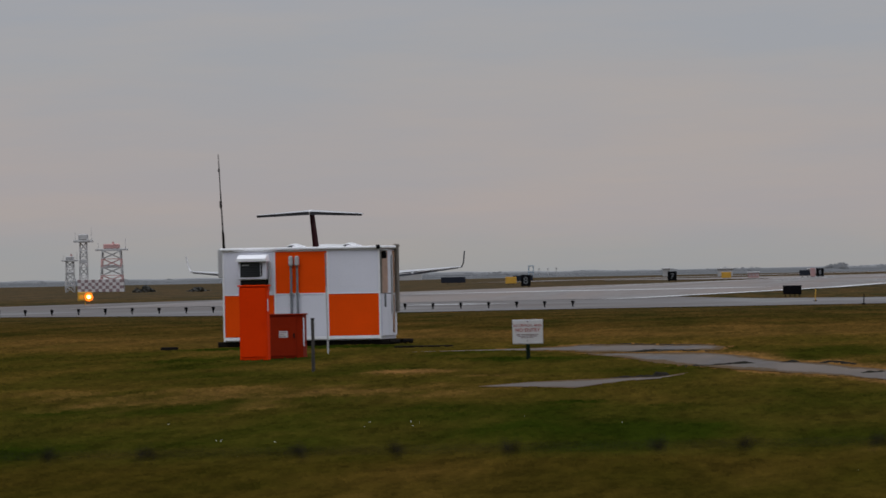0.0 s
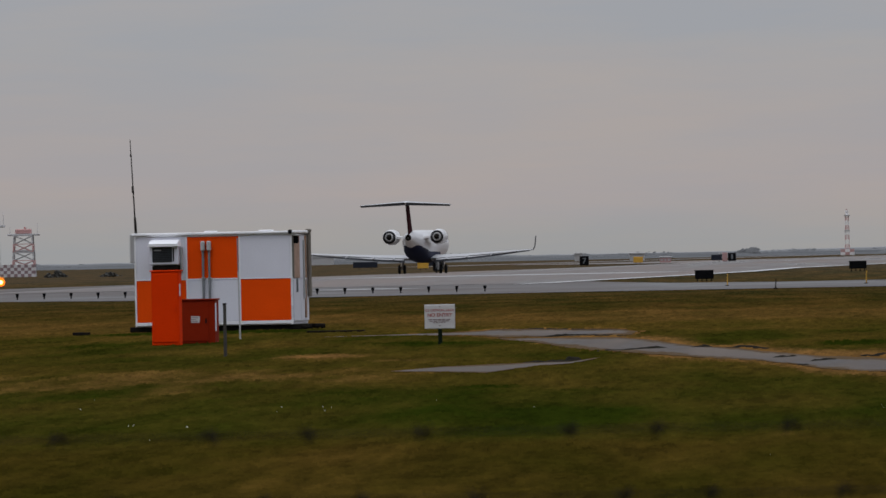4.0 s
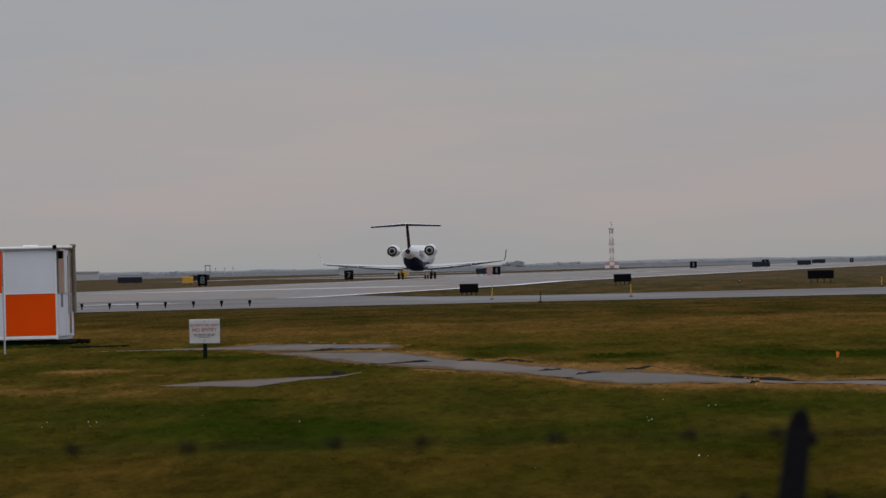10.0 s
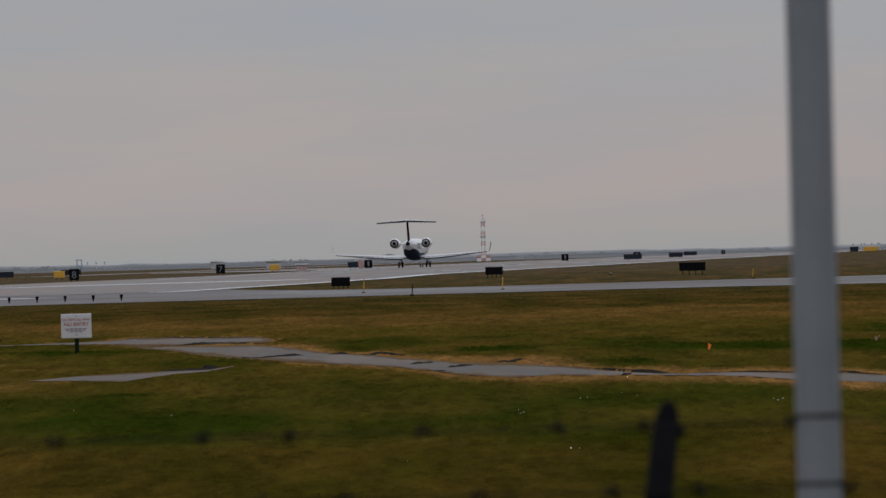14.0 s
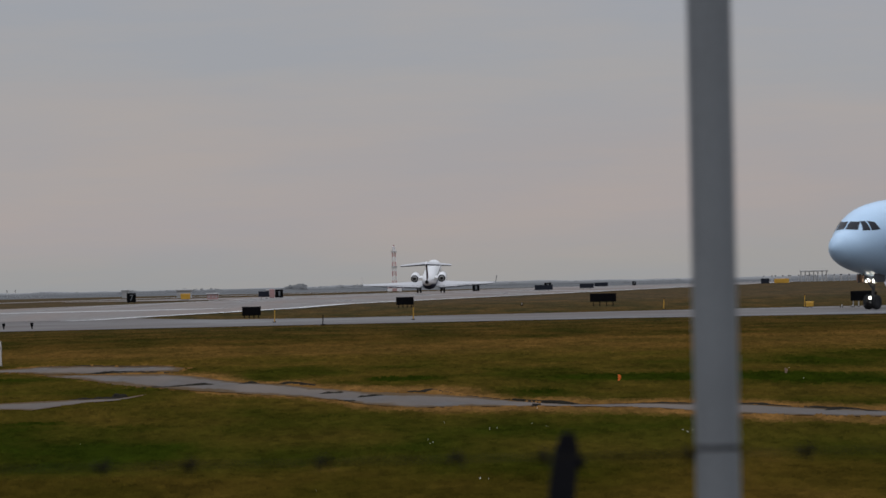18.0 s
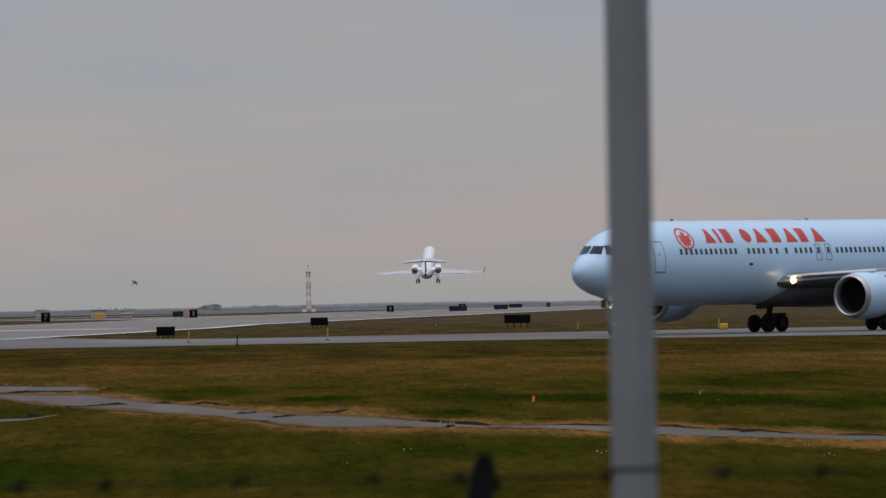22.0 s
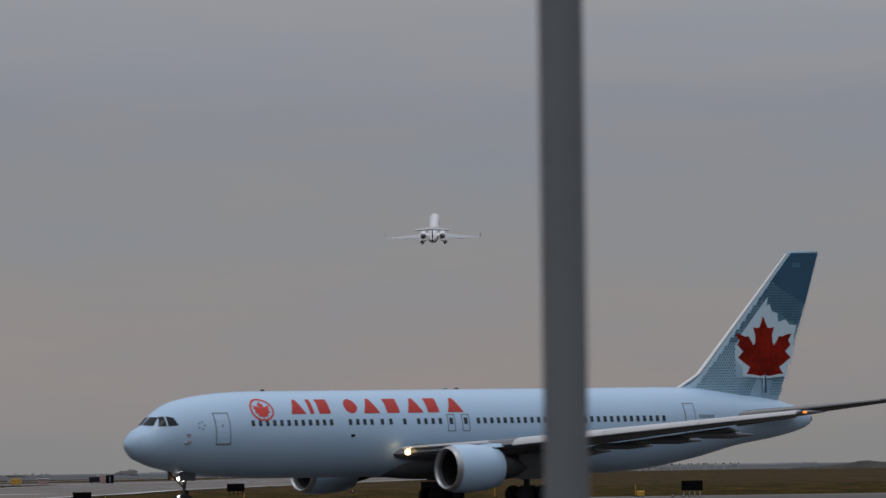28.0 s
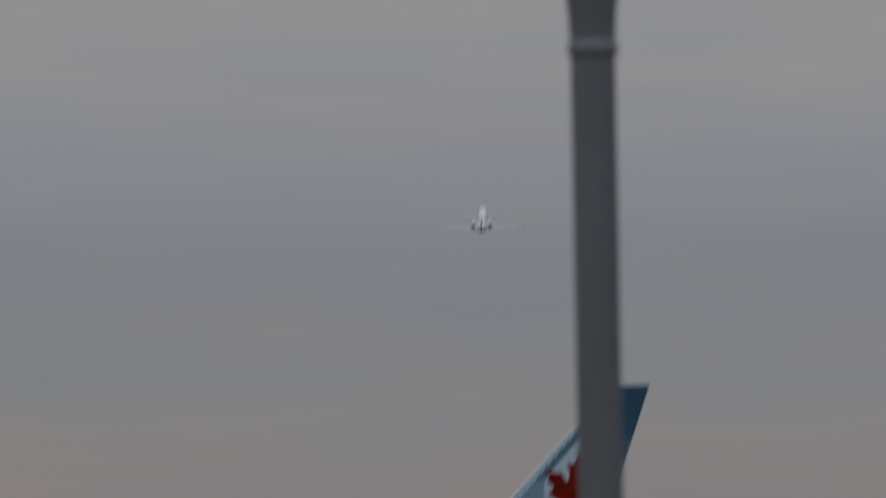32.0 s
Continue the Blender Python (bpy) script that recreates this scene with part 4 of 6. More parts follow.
def panel_sign(x, y, w, h, lift, rz, label, mat=BLACK, legs=4, name="runway_sign", group="", face=None):
    s = thing(name, x, y, ground_z(y) + 0.03, rz, label, "sign", group)
    part("panel", box(B(), -w / 2, w / 2, -0.09, 0.09, lift, lift + h, 0.03), mat, s)
    part("frame", box(B(), -w / 2 - 0.04, w / 2 + 0.04, -0.05, 0.05, lift + h, lift + h + 0.05, 0.015), mat, s)
    for i in range(legs):
        lx = -w / 2 + w * (i + 0.5) / legs
        part("leg", tube(B(), (lx, 0, -0.03), (lx, 0, lift + 0.02), 0.035, seg=8), GREY if lift > 0.3 else DARK, s)
        part("foot_plate", box(B(), lx - 0.1, lx + 0.1, -0.1, 0.1, 0.0, 0.03), DARK, s)
    if face:
        part("face", box(B(), -w / 2 + 0.05, w / 2 - 0.05, -0.1, -0.088, lift + 0.05, lift + h - 0.05), face, s)
    return s


def distance_board(x, y, w, h, text=""):
    s = thing("distance_board", x, y, ground_z(y) + 0.03, 0, "black runway distance board with a white " + ("numeral " + text if text else "mark") + " on two legs", "distance board", "distance boards along the runway")
    panel = part("panel", box(B(), -w / 2, w / 2, -0.1, 0.1, 0.12, h, 0.03), BLACK, s)
    part("frame", box(B(), -w / 2 - 0.03, w / 2 + 0.03, -0.06, 0.06, h, h + 0.04, 0.01), FAR_DARK, s)
    for k in (-0.3, 0.3):
        part("leg", box(B(), k * w - 0.05, k * w + 0.05, -0.05, 0.05, -0.02, 0.14), DARK, s)
    if text:
        letters(panel, text, 0, 0.12 + 0.2 * (h - 0.12), h * 0.82, NUMERAL, -0.105, 0.008)
    else:
        part("mark", box(B(), -0.10 * w, 0.14 * w, -0.112, -0.1, 0.3 * h, 0.86 * h, 0.01), NUMERAL, panel, "white mark dimmed in its colour for haze")


def delineator(x, y, h, mat, label):
    p = thing("marker_post", x, y, ground_z(y) + 0.02, 0, label, "post")
    part("shaft", tube(B(), (0, 0, 0), (0.03, 0, h), 0.032, seg=8), mat, p)
    part("cap", tube(B(), (0.03, 0, h), (0.03, 0, h + 0.05), 0.04, seg=8), DARK, p)
    part("base", box(B(), -0.12, 0.12, -0.12, 0.12, -0.02, 0.06, 0.01), DARK, p)


def lattice(parent, x, y, w0, w1, z0, z1, bays, bar, mats):
    """Four-legged braced mast, one part a bay."""
    for i in range(bays):
        t0, t1 = i / bays, (i + 1) / bays
        za, zb = z0 + (z1 - z0) * t0, z0 + (z1 - z0) * t1
        a, b = (w0 + (w1 - w0) * t0) / 2, (w0 + (w1 - w0) * t1) / 2
        bm = B()
        ca = [(x + sx * a, y + sy * a, za) for sx, sy in ((-1, -1), (1, -1), (1, 1), (-1, 1))]
        cb = [(x + sx * b, y + sy * b, zb) for sx, sy in ((-1, -1), (1, -1), (1, 1), (-1, 1))]
        for k in range(4):
            tube(bm, ca[k], cb[k], bar, seg=5)
            tube(bm, ca[k], cb[(k + 1) % 4], bar * 0.7, seg=4)
            tube(bm, ca[(k + 1) % 4], cb[k], bar * 0.7, seg=4)
            tube(bm, cb[k], cb[(k + 1) % 4], bar * 0.8, seg=4)
        part("bay", bm, mats[i % len(mats)], parent)


def checker_hut(parent, x, y, w, z0, h, n, mats=(TOWER_WHITE, TOWER_RED)):
    for i in range(n):
        for j in range(2):
            m = mats[(i + j) % 2]
            part("panel", box(B(), x - w / 2 + i * w / n, x - w / 2 + (i + 1) * w / n, y, y + w * 0.5, z0 + j * h / 2, z0 + (j + 1) * h / 2, 0.02), m, parent)


def towers():
    t = thing("lattice_tower", 16.6, 2500.0, ground_z(2500), 0, "red and white lattice mast above a small checkered hut", "mast")
    checker_hut(t, 0, 0, 3.4, 0, 1.5, 3)
    lattice(t, 0, 0.6, 1.0, 0.75, 1.4, 9.6, 7, 0.11, (HAZE_RED, TOWER_WHITE))
    part("platform", box(B(), -0.7, 0.7, -0.1, 1.3, 9.6, 9.9, 0.03), FAR_GREY, t)
    part("platform", box(B(), -0.75, 0.75, -0.1, 1.3, 5.9, 6.2, 0.03), FAR_GREY, t)
    part("head", box(B(), -0.35, 0.35, 0.2, 1.0, 9.85, 11.0, 0.05), TOWER_WHITE, t)
    part("beacon", tube(B(), (0, 0.6, 11.0), (0, 0.6, 11.4), 0.15, seg=8), TOWER_RED, t)
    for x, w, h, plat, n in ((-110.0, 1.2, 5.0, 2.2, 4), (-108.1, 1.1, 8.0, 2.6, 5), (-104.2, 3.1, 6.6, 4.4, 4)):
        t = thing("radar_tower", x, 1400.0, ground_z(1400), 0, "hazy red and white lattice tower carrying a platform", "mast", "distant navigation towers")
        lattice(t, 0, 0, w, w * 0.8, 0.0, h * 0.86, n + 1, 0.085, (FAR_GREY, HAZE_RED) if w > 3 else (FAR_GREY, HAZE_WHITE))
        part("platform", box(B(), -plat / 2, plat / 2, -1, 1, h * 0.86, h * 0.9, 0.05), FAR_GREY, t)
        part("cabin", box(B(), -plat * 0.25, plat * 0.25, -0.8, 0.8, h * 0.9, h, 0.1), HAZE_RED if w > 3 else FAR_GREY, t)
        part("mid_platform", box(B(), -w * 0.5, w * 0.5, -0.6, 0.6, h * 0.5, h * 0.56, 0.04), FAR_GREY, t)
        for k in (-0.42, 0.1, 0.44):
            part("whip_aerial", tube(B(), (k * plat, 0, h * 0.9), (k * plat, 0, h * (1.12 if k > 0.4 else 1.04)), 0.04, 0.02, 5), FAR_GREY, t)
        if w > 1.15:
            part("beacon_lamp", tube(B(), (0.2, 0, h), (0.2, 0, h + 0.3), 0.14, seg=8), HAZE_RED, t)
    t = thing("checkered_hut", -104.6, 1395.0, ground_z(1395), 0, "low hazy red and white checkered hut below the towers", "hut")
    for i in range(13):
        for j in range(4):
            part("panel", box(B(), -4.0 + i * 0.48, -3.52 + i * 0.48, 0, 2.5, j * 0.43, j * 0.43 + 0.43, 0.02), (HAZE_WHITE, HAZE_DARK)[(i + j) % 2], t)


def amber_beacon(x, y):
    s = thing("guard_light", x, y, ground_z(y) + 0.03, 0, "lit amber runway guard light on a short stand", "guard light", "amber guard lights")
    part("stand", tube(B(), (0, 0, 0), (0, 0, 0.45), 0.05, seg=8), YELLOW, s)
    part("hood", box(B(), -0.6, 0.6, -0.12, 0.2, 0.3, 1.05, 0.05), YELLOW, s)
    for k in (-0.3, 0.3):
        lens = part("lens", tube(B(), (k, -0.17, 0.62), (k, -0.12, 0.62), 0.34 if k > 0 else 0.2, seg=14), AMBER if k > 0 else DIM_AMBER, s, "glowing amber lens" if k > 0 else "dim amber lens")
        if k > 0:
            part("bulb", revolve(B(), ((0, 0.16), (-0.05, 0.13), (-0.08, 0.02)), 12, pose(k, -0.17, 0.62, 0, 0, 90)), BULB, lens, "white-hot bulb")


def far_land():
    """Low shore, dykes and scrub along the horizon, as long smooth banks with small bushes on them."""
    rng = random.Random(3)
    verts, faces = [], []

    def bank(y, h, seed, start=-130, rough=1.0):
        last = None
        for i in range(start, 151):
            x = y * i * 0.001
            top = h * (0.75 + 0.5 * noise.noise((i * 0.035, seed, 0.0)) + 0.18 * noise.noise((i * 0.31, seed, 4.0)) + 0.08 * rough * noise.noise((i * 1.7, seed, 9.0)))
            top *= min(1.0, (i - start) / 9.0)
            z = ground_z(y)
            row = len(verts)
            verts.extend([(x, y - 3, z - 0.2), (x, y - 1.5, z + 0.85 * top), (x, y + 2, z + top), (x, y + 12, z - 0.2)])
            if last is not None:
                for j in range(3):
                    faces.append((last + j, row + j, row + j + 1, last + j + 1))
            last = row

    # each farther bank takes a paler colour, so its haze is painted on
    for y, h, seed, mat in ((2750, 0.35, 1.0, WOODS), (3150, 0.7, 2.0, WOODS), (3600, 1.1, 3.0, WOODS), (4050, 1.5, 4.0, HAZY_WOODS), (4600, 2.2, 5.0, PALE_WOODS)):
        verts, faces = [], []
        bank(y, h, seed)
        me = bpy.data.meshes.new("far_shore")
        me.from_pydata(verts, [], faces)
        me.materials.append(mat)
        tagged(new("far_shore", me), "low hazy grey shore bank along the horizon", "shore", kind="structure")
    verts, faces = [], []
    bank(2450, 2.4, 7.0, 61, 4.0)
    me = bpy.data.meshes.new("far_hedge")
    me.from_pydata(verts, [], faces)
    me.materials.append(HEDGE)
    tagged(new("far_hedge", me), "dark distant hedge beyond the runway", "hedge", kind="stuff")
    verts, faces = [], []

    def bush(x, y, z, w, h):
        for _ in range(26):
            a, e = rng.uniform(0, 6.28), rng.uniform(0.1, 1.0)
            r = math.sqrt(rng.random())
            px, pz = x + 0.5 * w * r * math.cos(a), z + h * e * (1.1 - 0.6 * r * abs(math.cos(a)))
            k, q = len(verts), rng.uniform(0.10, 0.2) * h + 0.1
            py = y + rng.uniform(-1, 1)
            verts.extend([(px - q, py, pz - 0.6 * q), (px + q, py, pz - 0.5 * q), (px + 0.7 * q, py + 0.3, pz + 0.5 * q), (px - 0.6 * q, py + 0.2, pz + 0.6 * q)])
            faces.append((k, k + 1, k + 2, k + 3))

    for a, h, w in ((-0.075, 1.9, 6), (-0.078, 2.2, 5), (-0.0195, 2.6, 5), (-0.0265, 1.6, 7), (-0.0285, 1.7, 9), (0.0015, 2.5, 4), (0.003, 2.8, 5), (-0.0005, 1.9, 6), (0.047, 1.7, 8), (0.053, 1.6, 6), (-0.047, 2.0, 7), (-0.06, 1.7, 12)):
        y = 3560 + rng.uniform(-30, 30)
        bush(a * y, y, ground_z(y) + 0.7, 1.3 * w, 0.5 * h)
    for x, w, h in ((-64.7, 7, 1.5), (-60.5, 6, 1.1), (-46.6, 9, 1.6), (-39.0, 10, 1.6), (-11.4, 5, 2.1), (-8.6, 4, 2.5), (-13.5, 4, 1.6), (-176, 14, 1.9), (-152, 10, 1.6), (-120, 8, 1.7), (38, 8, 1.2), (96, 10, 1.1)):
        for _ in range(3):
            bush(x + rng.uniform(-0.2, 0.2) * w, 3300 + rng.uniform(-6, 6), ground_z(3300), w, h)
    for _ in range(160):
        y = rng.uniform(3000, 4500)
        bush(y * rng.uniform(-0.12, 0.14), y, ground_z(y) + 0.2 * y / 3600, rng.uniform(3, 10), rng.uniform(0.7, 1.4) * y / 3600)
    me = bpy.data.meshes.new("far_scrub")
    me.from_pydata(verts, [], faces)
    me.materials.append(BUSH)
    tagged(new("far_scrub", me), "hazy grey-green scrub and low trees along the horizon", "scrub", kind="stuff")


def dark_bush(x, y, w, h):
    """A dark low bush: many small leaf clumps on short stems."""
    rng = random.Random(int(x * 10) + 7)
    b = thing("bush", x, y, ground_z(y), 0, "dark low bush standing in the far grass", "bush", "dark bushes beyond the taxiway")
    bm = B()
    for _ in range(7):
        px = rng.uniform(-0.35, 0.35) * w
        tube(bm, (px * 0.4, 0, -0.05), (px, rng.uniform(-0.3, 0.3), h * 0.7), 0.05, 0.02, 6)
    part("stems", bm, DARK, b)
    bm = B()
    for _ in range(170):
        px = rng.gauss(0, 0.24) * w
        pz = h * (0.12 + 0.85 * rng.random() * max(0.15, 1 - (2 * px / w) ** 2) * rng.uniform(0.6, 1.0))
        q = rng.uniform(0.08, 0.2)
        m = pose(px, rng.uniform(-0.5, 0.5), pz, rng.uniform(20, 110), rng.uniform(-40, 40), rng.uniform(0, 180))
        bm.faces.new([bm.verts.new(m @ Vector((q * u, q * v, 0))) for u, v in ((-1, -0.4), (0.2, -0.7), (1, 0), (0.3, 0.8), (-0.7, 0.6))])
    part("leaves", bm, HEDGE, b, "dark hazy leaves")


def frame_tower(x, y):
    t = thing("frame_tower", x, y, ground_z(y), 0, "pale steel frame carrying an open square gantry near the horizon", "gantry")
    for k in (-0.75, 0.75):
        part("post", box(B(), k - 0.14, k + 0.14, -0.2, 0.2, 0, 3.5, 0.03), FAR_BLUE, t)
    for z in (1.3, 3.3):
        part("beam", box(B(), -0.95, 0.95, -0.25, 0.25, z, z + 0.3, 0.03), FAR_BLUE, t)
    for k in (2.6, 5.5, 8.2):
        mast = part("mast", box(B(), k - 0.08, k + 0.08, -0.1, 0.1, 0, 2.4, 0.02), FAR_GREY, t)
        part("mast_head", box(B(), k - 0.22, k + 0.22, -0.2, 0.2, 2.2, 2.7, 0.05), FAR_GREY, mast)


def far_blocks():
    """Small far structures beyond the runway."""
    for x, y, w, h, d, m in ((-45.6, 2300, 1.6, 1.9, 2, FAR_GREY), (-117.0, 2600, 5.5, 2.4, 4, FAR_GREY), (-12.5, 2300, 2.4, 1.2, 3, FAR_GREY), (-18.1, 1607, 1.7, 1.0, 2, TOWER_RED), (-27.4, 1950, 2.8, 1.7, 3, FAR_GREY)):
        t = thing("far_building", x, y, ground_z(y), 0, "low hazy grey building near the horizon", "building", "distant buildings")
        part("wall", box(B(), -w / 2, w / 2, 0, d, 0, h * 0.8, 0.05), m, t)
        part("roof", box(B(), -w / 2 - 0.2, w / 2 + 0.2, -0.2, d + 0.2, h * 0.8, h, 0.08), FAR_GREY, t)
        for i in range(3):
            part("window", box(B(), -w / 2 + w * (i + 0.3) / 3, -w / 2 + w * (i + 0.7) / 3, -0.05, 0.0, h * 0.3, h * 0.6), FAR_GREY, t)


# ---- boundary fence close to the camera: galvanised pole, dark arm, barbed strands ----
def fence():
    px, py = 0.4078, 10.5
    p = thing("fence_pole", px - 0.010, py, 0.3, 0, "tall galvanised steel pole with a collared cap", "pole")
    p.matrix_basis = pose(px - 0.003, py, 0.3, 0, 0.13, 0)
    part("shaft", tube(B(), (0, 0, -0.05), (0, 0, 2.64), 0.0232, seg=28), STEEL, p, "", 40)
    part("collar", revolve(B(), ((0, 0.0235), (0.003, 0.0262), (0.012, 0.0262), (0.016, 0.0238)), 28, pose(0, 0, 2.614, 0, -90, 0)), STEEL, p, "raised steel collar", 40)
    part("cap", revolve(B(), ((0, 0.0236), (0.03, 0.0252), (0.06, 0.0285), (0.13, 0.030), (0.2, 0.030), (0.215, 0.022), (0.22, 0.004)), 28, pose(0, 0, 2.629, 0, -90, 0), True), STEEL, p, "flared steel cap", 40)
    for z in (1.872, 1.802):
        part("tie_wire", revolve(B(), ((0, 0.0233), (0.001, 0.0243), (0.003, 0.0243), (0.004, 0.0233)), 24, pose(0, 0, z, 0, -90, 0)), DARK, p)
    a = thing("fence_post", 0.2555, 10.46, 0.3, 0, "dark leaning barbed-wire arm on the fence", "fence post")
    part("arm", loft(B(), [[Vector((x + sx * w, y + sy * 0.012, z)) for sx, sy in ((-1, -1), (1, -1), (1, 1), (-1, 1))] for x, y, z, w in
                           ((-0.03, 0.0, 1.2, 0.016), (-0.026, 0.01, 1.66, 0.0155), (-0.012, 0.06, 1.8, 0.0145), (-0.001, 0.1, 1.875, 0.0125), (0.001, 0.105, 1.892, 0.006))]), BLACK, a)
    part("base_post", tube(B(), (-0.03, 0, -0.05), (-0.03, 0, 1.25), 0.03, seg=14), BLACK, a)
    part("hook", tube(B(), (0.0, 0.09, 1.865), (0.016, 0.09, 1.858), 0.006, seg=8), BLACK, a)
    for z, phase in ((2.168, 0.0), (2.100, 0.055)):
        w = thing("barbed_wire", 0, 10.5, z, 0, "dark rusted barbed wire strand along the fence", "barbed wire", "barbed strands")
        part("strand", tube(B(), (-6, 0, 0), (6, 0, 0), 0.0011, seg=6), DARK, w)
        for i in range(-14, 14):
            x = i * 0.1235 + phase + 0.018 * math.sin(i * 2.3)
            bm = B()
            for k in range(4):
                t = k * 0.9 + i
                tube(bm, (x + 0.004 * (k - 1.5), -0.009 * math.sin(t), -0.009 * math.cos(t)), (x + 0.004 * (k - 1.5) + 0.004, 0.009 * math.sin(t), 0.009 * math.cos(t)), 0.0013, seg=5)
            tube(bm, (x - 0.007, 0, 0), (x + 0.007, 0, 0), 0.0028, seg=6)
            part("barb", bm, DARK, w)


shelter()
site_things()
warning_sign()
marker_flag(5.7, 200.5, FLAG_ORANGE, "small fluorescent orange wire flag in the grass")
marker_flag(9.6, 214.0, FLAG_FADED, "small sun-faded pink wire flag in the grass", 0.1)
flowers()
first = guard_light(pose(-18.9, 650, ground_z(650) + 0.03))
for i in range(1, 28):
    x = -18.9 - 1.83 * i - (0.0 if i < 12 else 0.0)
    y = 650 + 0.9 * i
    copy_thing(first, pose(x, y, ground_z(y) + 0.03))
amber_beacon(-63.4, 822)
panel_sign(-5.7, 762, 1.4, 0.62, 0.16, 0, "black unlit runway sign panel seen from behind", group="dark panels beside the taxiway")
panel_sign(6.45, 846, 1.45, 0.6, 0.2, 0, "black unlit runway sign panel seen from behind", group="dark panels beside the taxiway")
panel_sign(22.1, 815, 2.1, 0.62, 0.30, 0, "long black sign panel standing on short legs", group="dark panels beside the taxiway")
panel_sign(37.6, 716, 1.5, 0.65, 0.42, 0, "black sign panel standing on tall grey legs", group="dark panels beside the taxiway")
for x, y, w in ((36.2, 1700, 3.0), (-61.2, 1500, 3.6), (48.5, 1900, 2.6), (62, 2300, 3.0), (-56, 1650, 3.2)):
    panel_sign(x, y, w, 0.8, 0.2, 0, "distant dark sign panel beside the runway", FAR_DARK, 2, group="distant dark panels")
for x, y in ((-45.3, 1290), (-20.7, 1485)):
    panel_sign(x, y, 1.4, 0.8, 0.2, 0, "yellow airfield sign panel beside the runway", YELLOW, 2, "airfield_sign", "yellow sign panels")
for x, y, w, h, text in ((-37.2, 1105, 1.06, 1.3, "8"), (-25.8, 1340, 1.2, 1.3, "7"), (-7.3, 1545, 1.2, 1.3, ""), (27.8, 1900, 1.3, 1.3, ""), (44.5, 2050, 1.4, 1.3, ""), (75.5, 2500, 0.9, 1.1, "")):
    distance_board(x, y, w, h, text)
panel_sign(-9.6, 1540, 1.6, 0.8, 0.25, 0, "distant dark blue sign panel", FAR_DARK, 2, group="distant dark panels")
panel_sign(-8.35, 1541, 0.75, 1.25, 0.1, 0, "distant faded red and white marker panel", TOWER_RED, 2, "airfield_sign")
delineator(-3.5, 668, 0.82, YELLOW, "leaning yellow marker post at the taxiway edge")
delineator(5.55, 660, 0.85, YELLOW, "leaning yellow marker post at the taxiway edge")
delineator(24.6, 744, 0.75, YELLOW, "leaning yellow marker post at the taxiway edge")
panel_sign(94.8, 2200, 1.8, 1.0, 0.1, 0, "distant dark sign panel beside the runway", FAR_DARK, 2, group="distant dark panels")
panel_sign(98.6, 2205, 3.2, 0.9, 0.1, 0, "yellow airfield sign panel beside the runway", YELLOW, 2, "airfield_sign", "yellow sign panels")
delineator(34.2, 729, 0.85, YELLOW, "leaning yellow marker post at the taxiway edge")
delineator(-0.3, 604, 0.55, DARK, "short dark marker post at the edge of the grass")
for x, y in ((34.2, 721),):
    panel_sign(x, y, 0.55, 0.34, 0.06, 0, "small yellow box beside the taxiway", YELLOW, 2, "marker_box", "small yellow boxes")
for x, y in ((36.0, 712), (36.7, 711), (16.0, 838)):
    delineator(x, y, 0.2, HAZE_WHITE, "short white marker post in the grass")
towers()
far_land()
far_blocks()
for x, y, w, h in ((-89.3, 1257, 2.1, 1.0), (-81.3, 1233, 2.2, 0.72), (-90.9, 1262, 1.0, 0.6)):
    dark_bush(x, y, w, h)
frame_tower(-109.3, 3300)
stub = thing("approach_light", 0, 0, 0, 0, "thin hazy grey approach light post near the horizon", "light post", "distant approach lights")
part("post", box(B(), -0.09, 0.09, -0.09, 0.09, 0, 1.5), FAR_GREY, stub)
part("lamp_head", box(B(), -0.16, 0.16, -0.1, 0.1, 1.5, 1.75, 0.04), FAR_DARK, stub)
for i in range(26):
    px, py = 112.0 + 1.45 * i + 0.5 * math.sin(i * 2.1), 2600 + 6 * math.cos(i * 1.3)
    m = pose(px, py, ground_z(py) + 0.05)
    if i == 0:
        stub.matrix_basis = m
    else:
        copy_thing(stub, m)
canopy = thing("open_canopy", 125.5, 2620, ground_z(2620) + 0.05, 0, "low hazy flat-roofed canopy on posts near the horizon", "canopy")
part("roof", box(B(), -3.6, 3.6, -1.5, 1.5, 2.5, 2.85, 0.05), FAR_GREY, canopy)
for i in range(7):
    for y in (-1.3, 1.3):
        part("post", box(B(), -3.4 + i * 1.1, -3.25 + i * 1.1, y - 0.08, y + 0.08, 0, 2.52), FAR_GREY, canopy)
fence()


# ---- aircraft ----
def foil(y, x_le, x_te, z, thick, twist=0.0):
    """Ring of a wing section at the span y; thick is the largest depth in metres."""
    pts = []
    up = ((0.0, 0.0), (0.03, 0.32), (0.12, 0.52), (0.32, 0.6), (0.6, 0.42), (0.85, 0.16), (1.0, 0.02))
    dn = ((0.85, -0.1), (0.6, -0.26), (0.32, -0.38), (0.12, -0.34), (0.03, -0.2))
    for u, v in up + dn:
        pts.append(Vector((x_le + (x_te - x_le) * u, y, z + thick * v - twist * u)))
    return pts


def upright_foil(z, x_le, x_te, half):
    pts = []
    for u, v in ((0.0, 0.0), (0.04, 0.55), (0.14, 1.0), (0.55, 1.0), (0.97, 0.35), (1.0, 0.0), (0.97, -0.35), (0.55, -1.0), (0.14, -1.0), (0.04, -0.55)):
        pts.append(Vector((x_le + (x_te - x_le) * u, half * v, z)))
    return pts


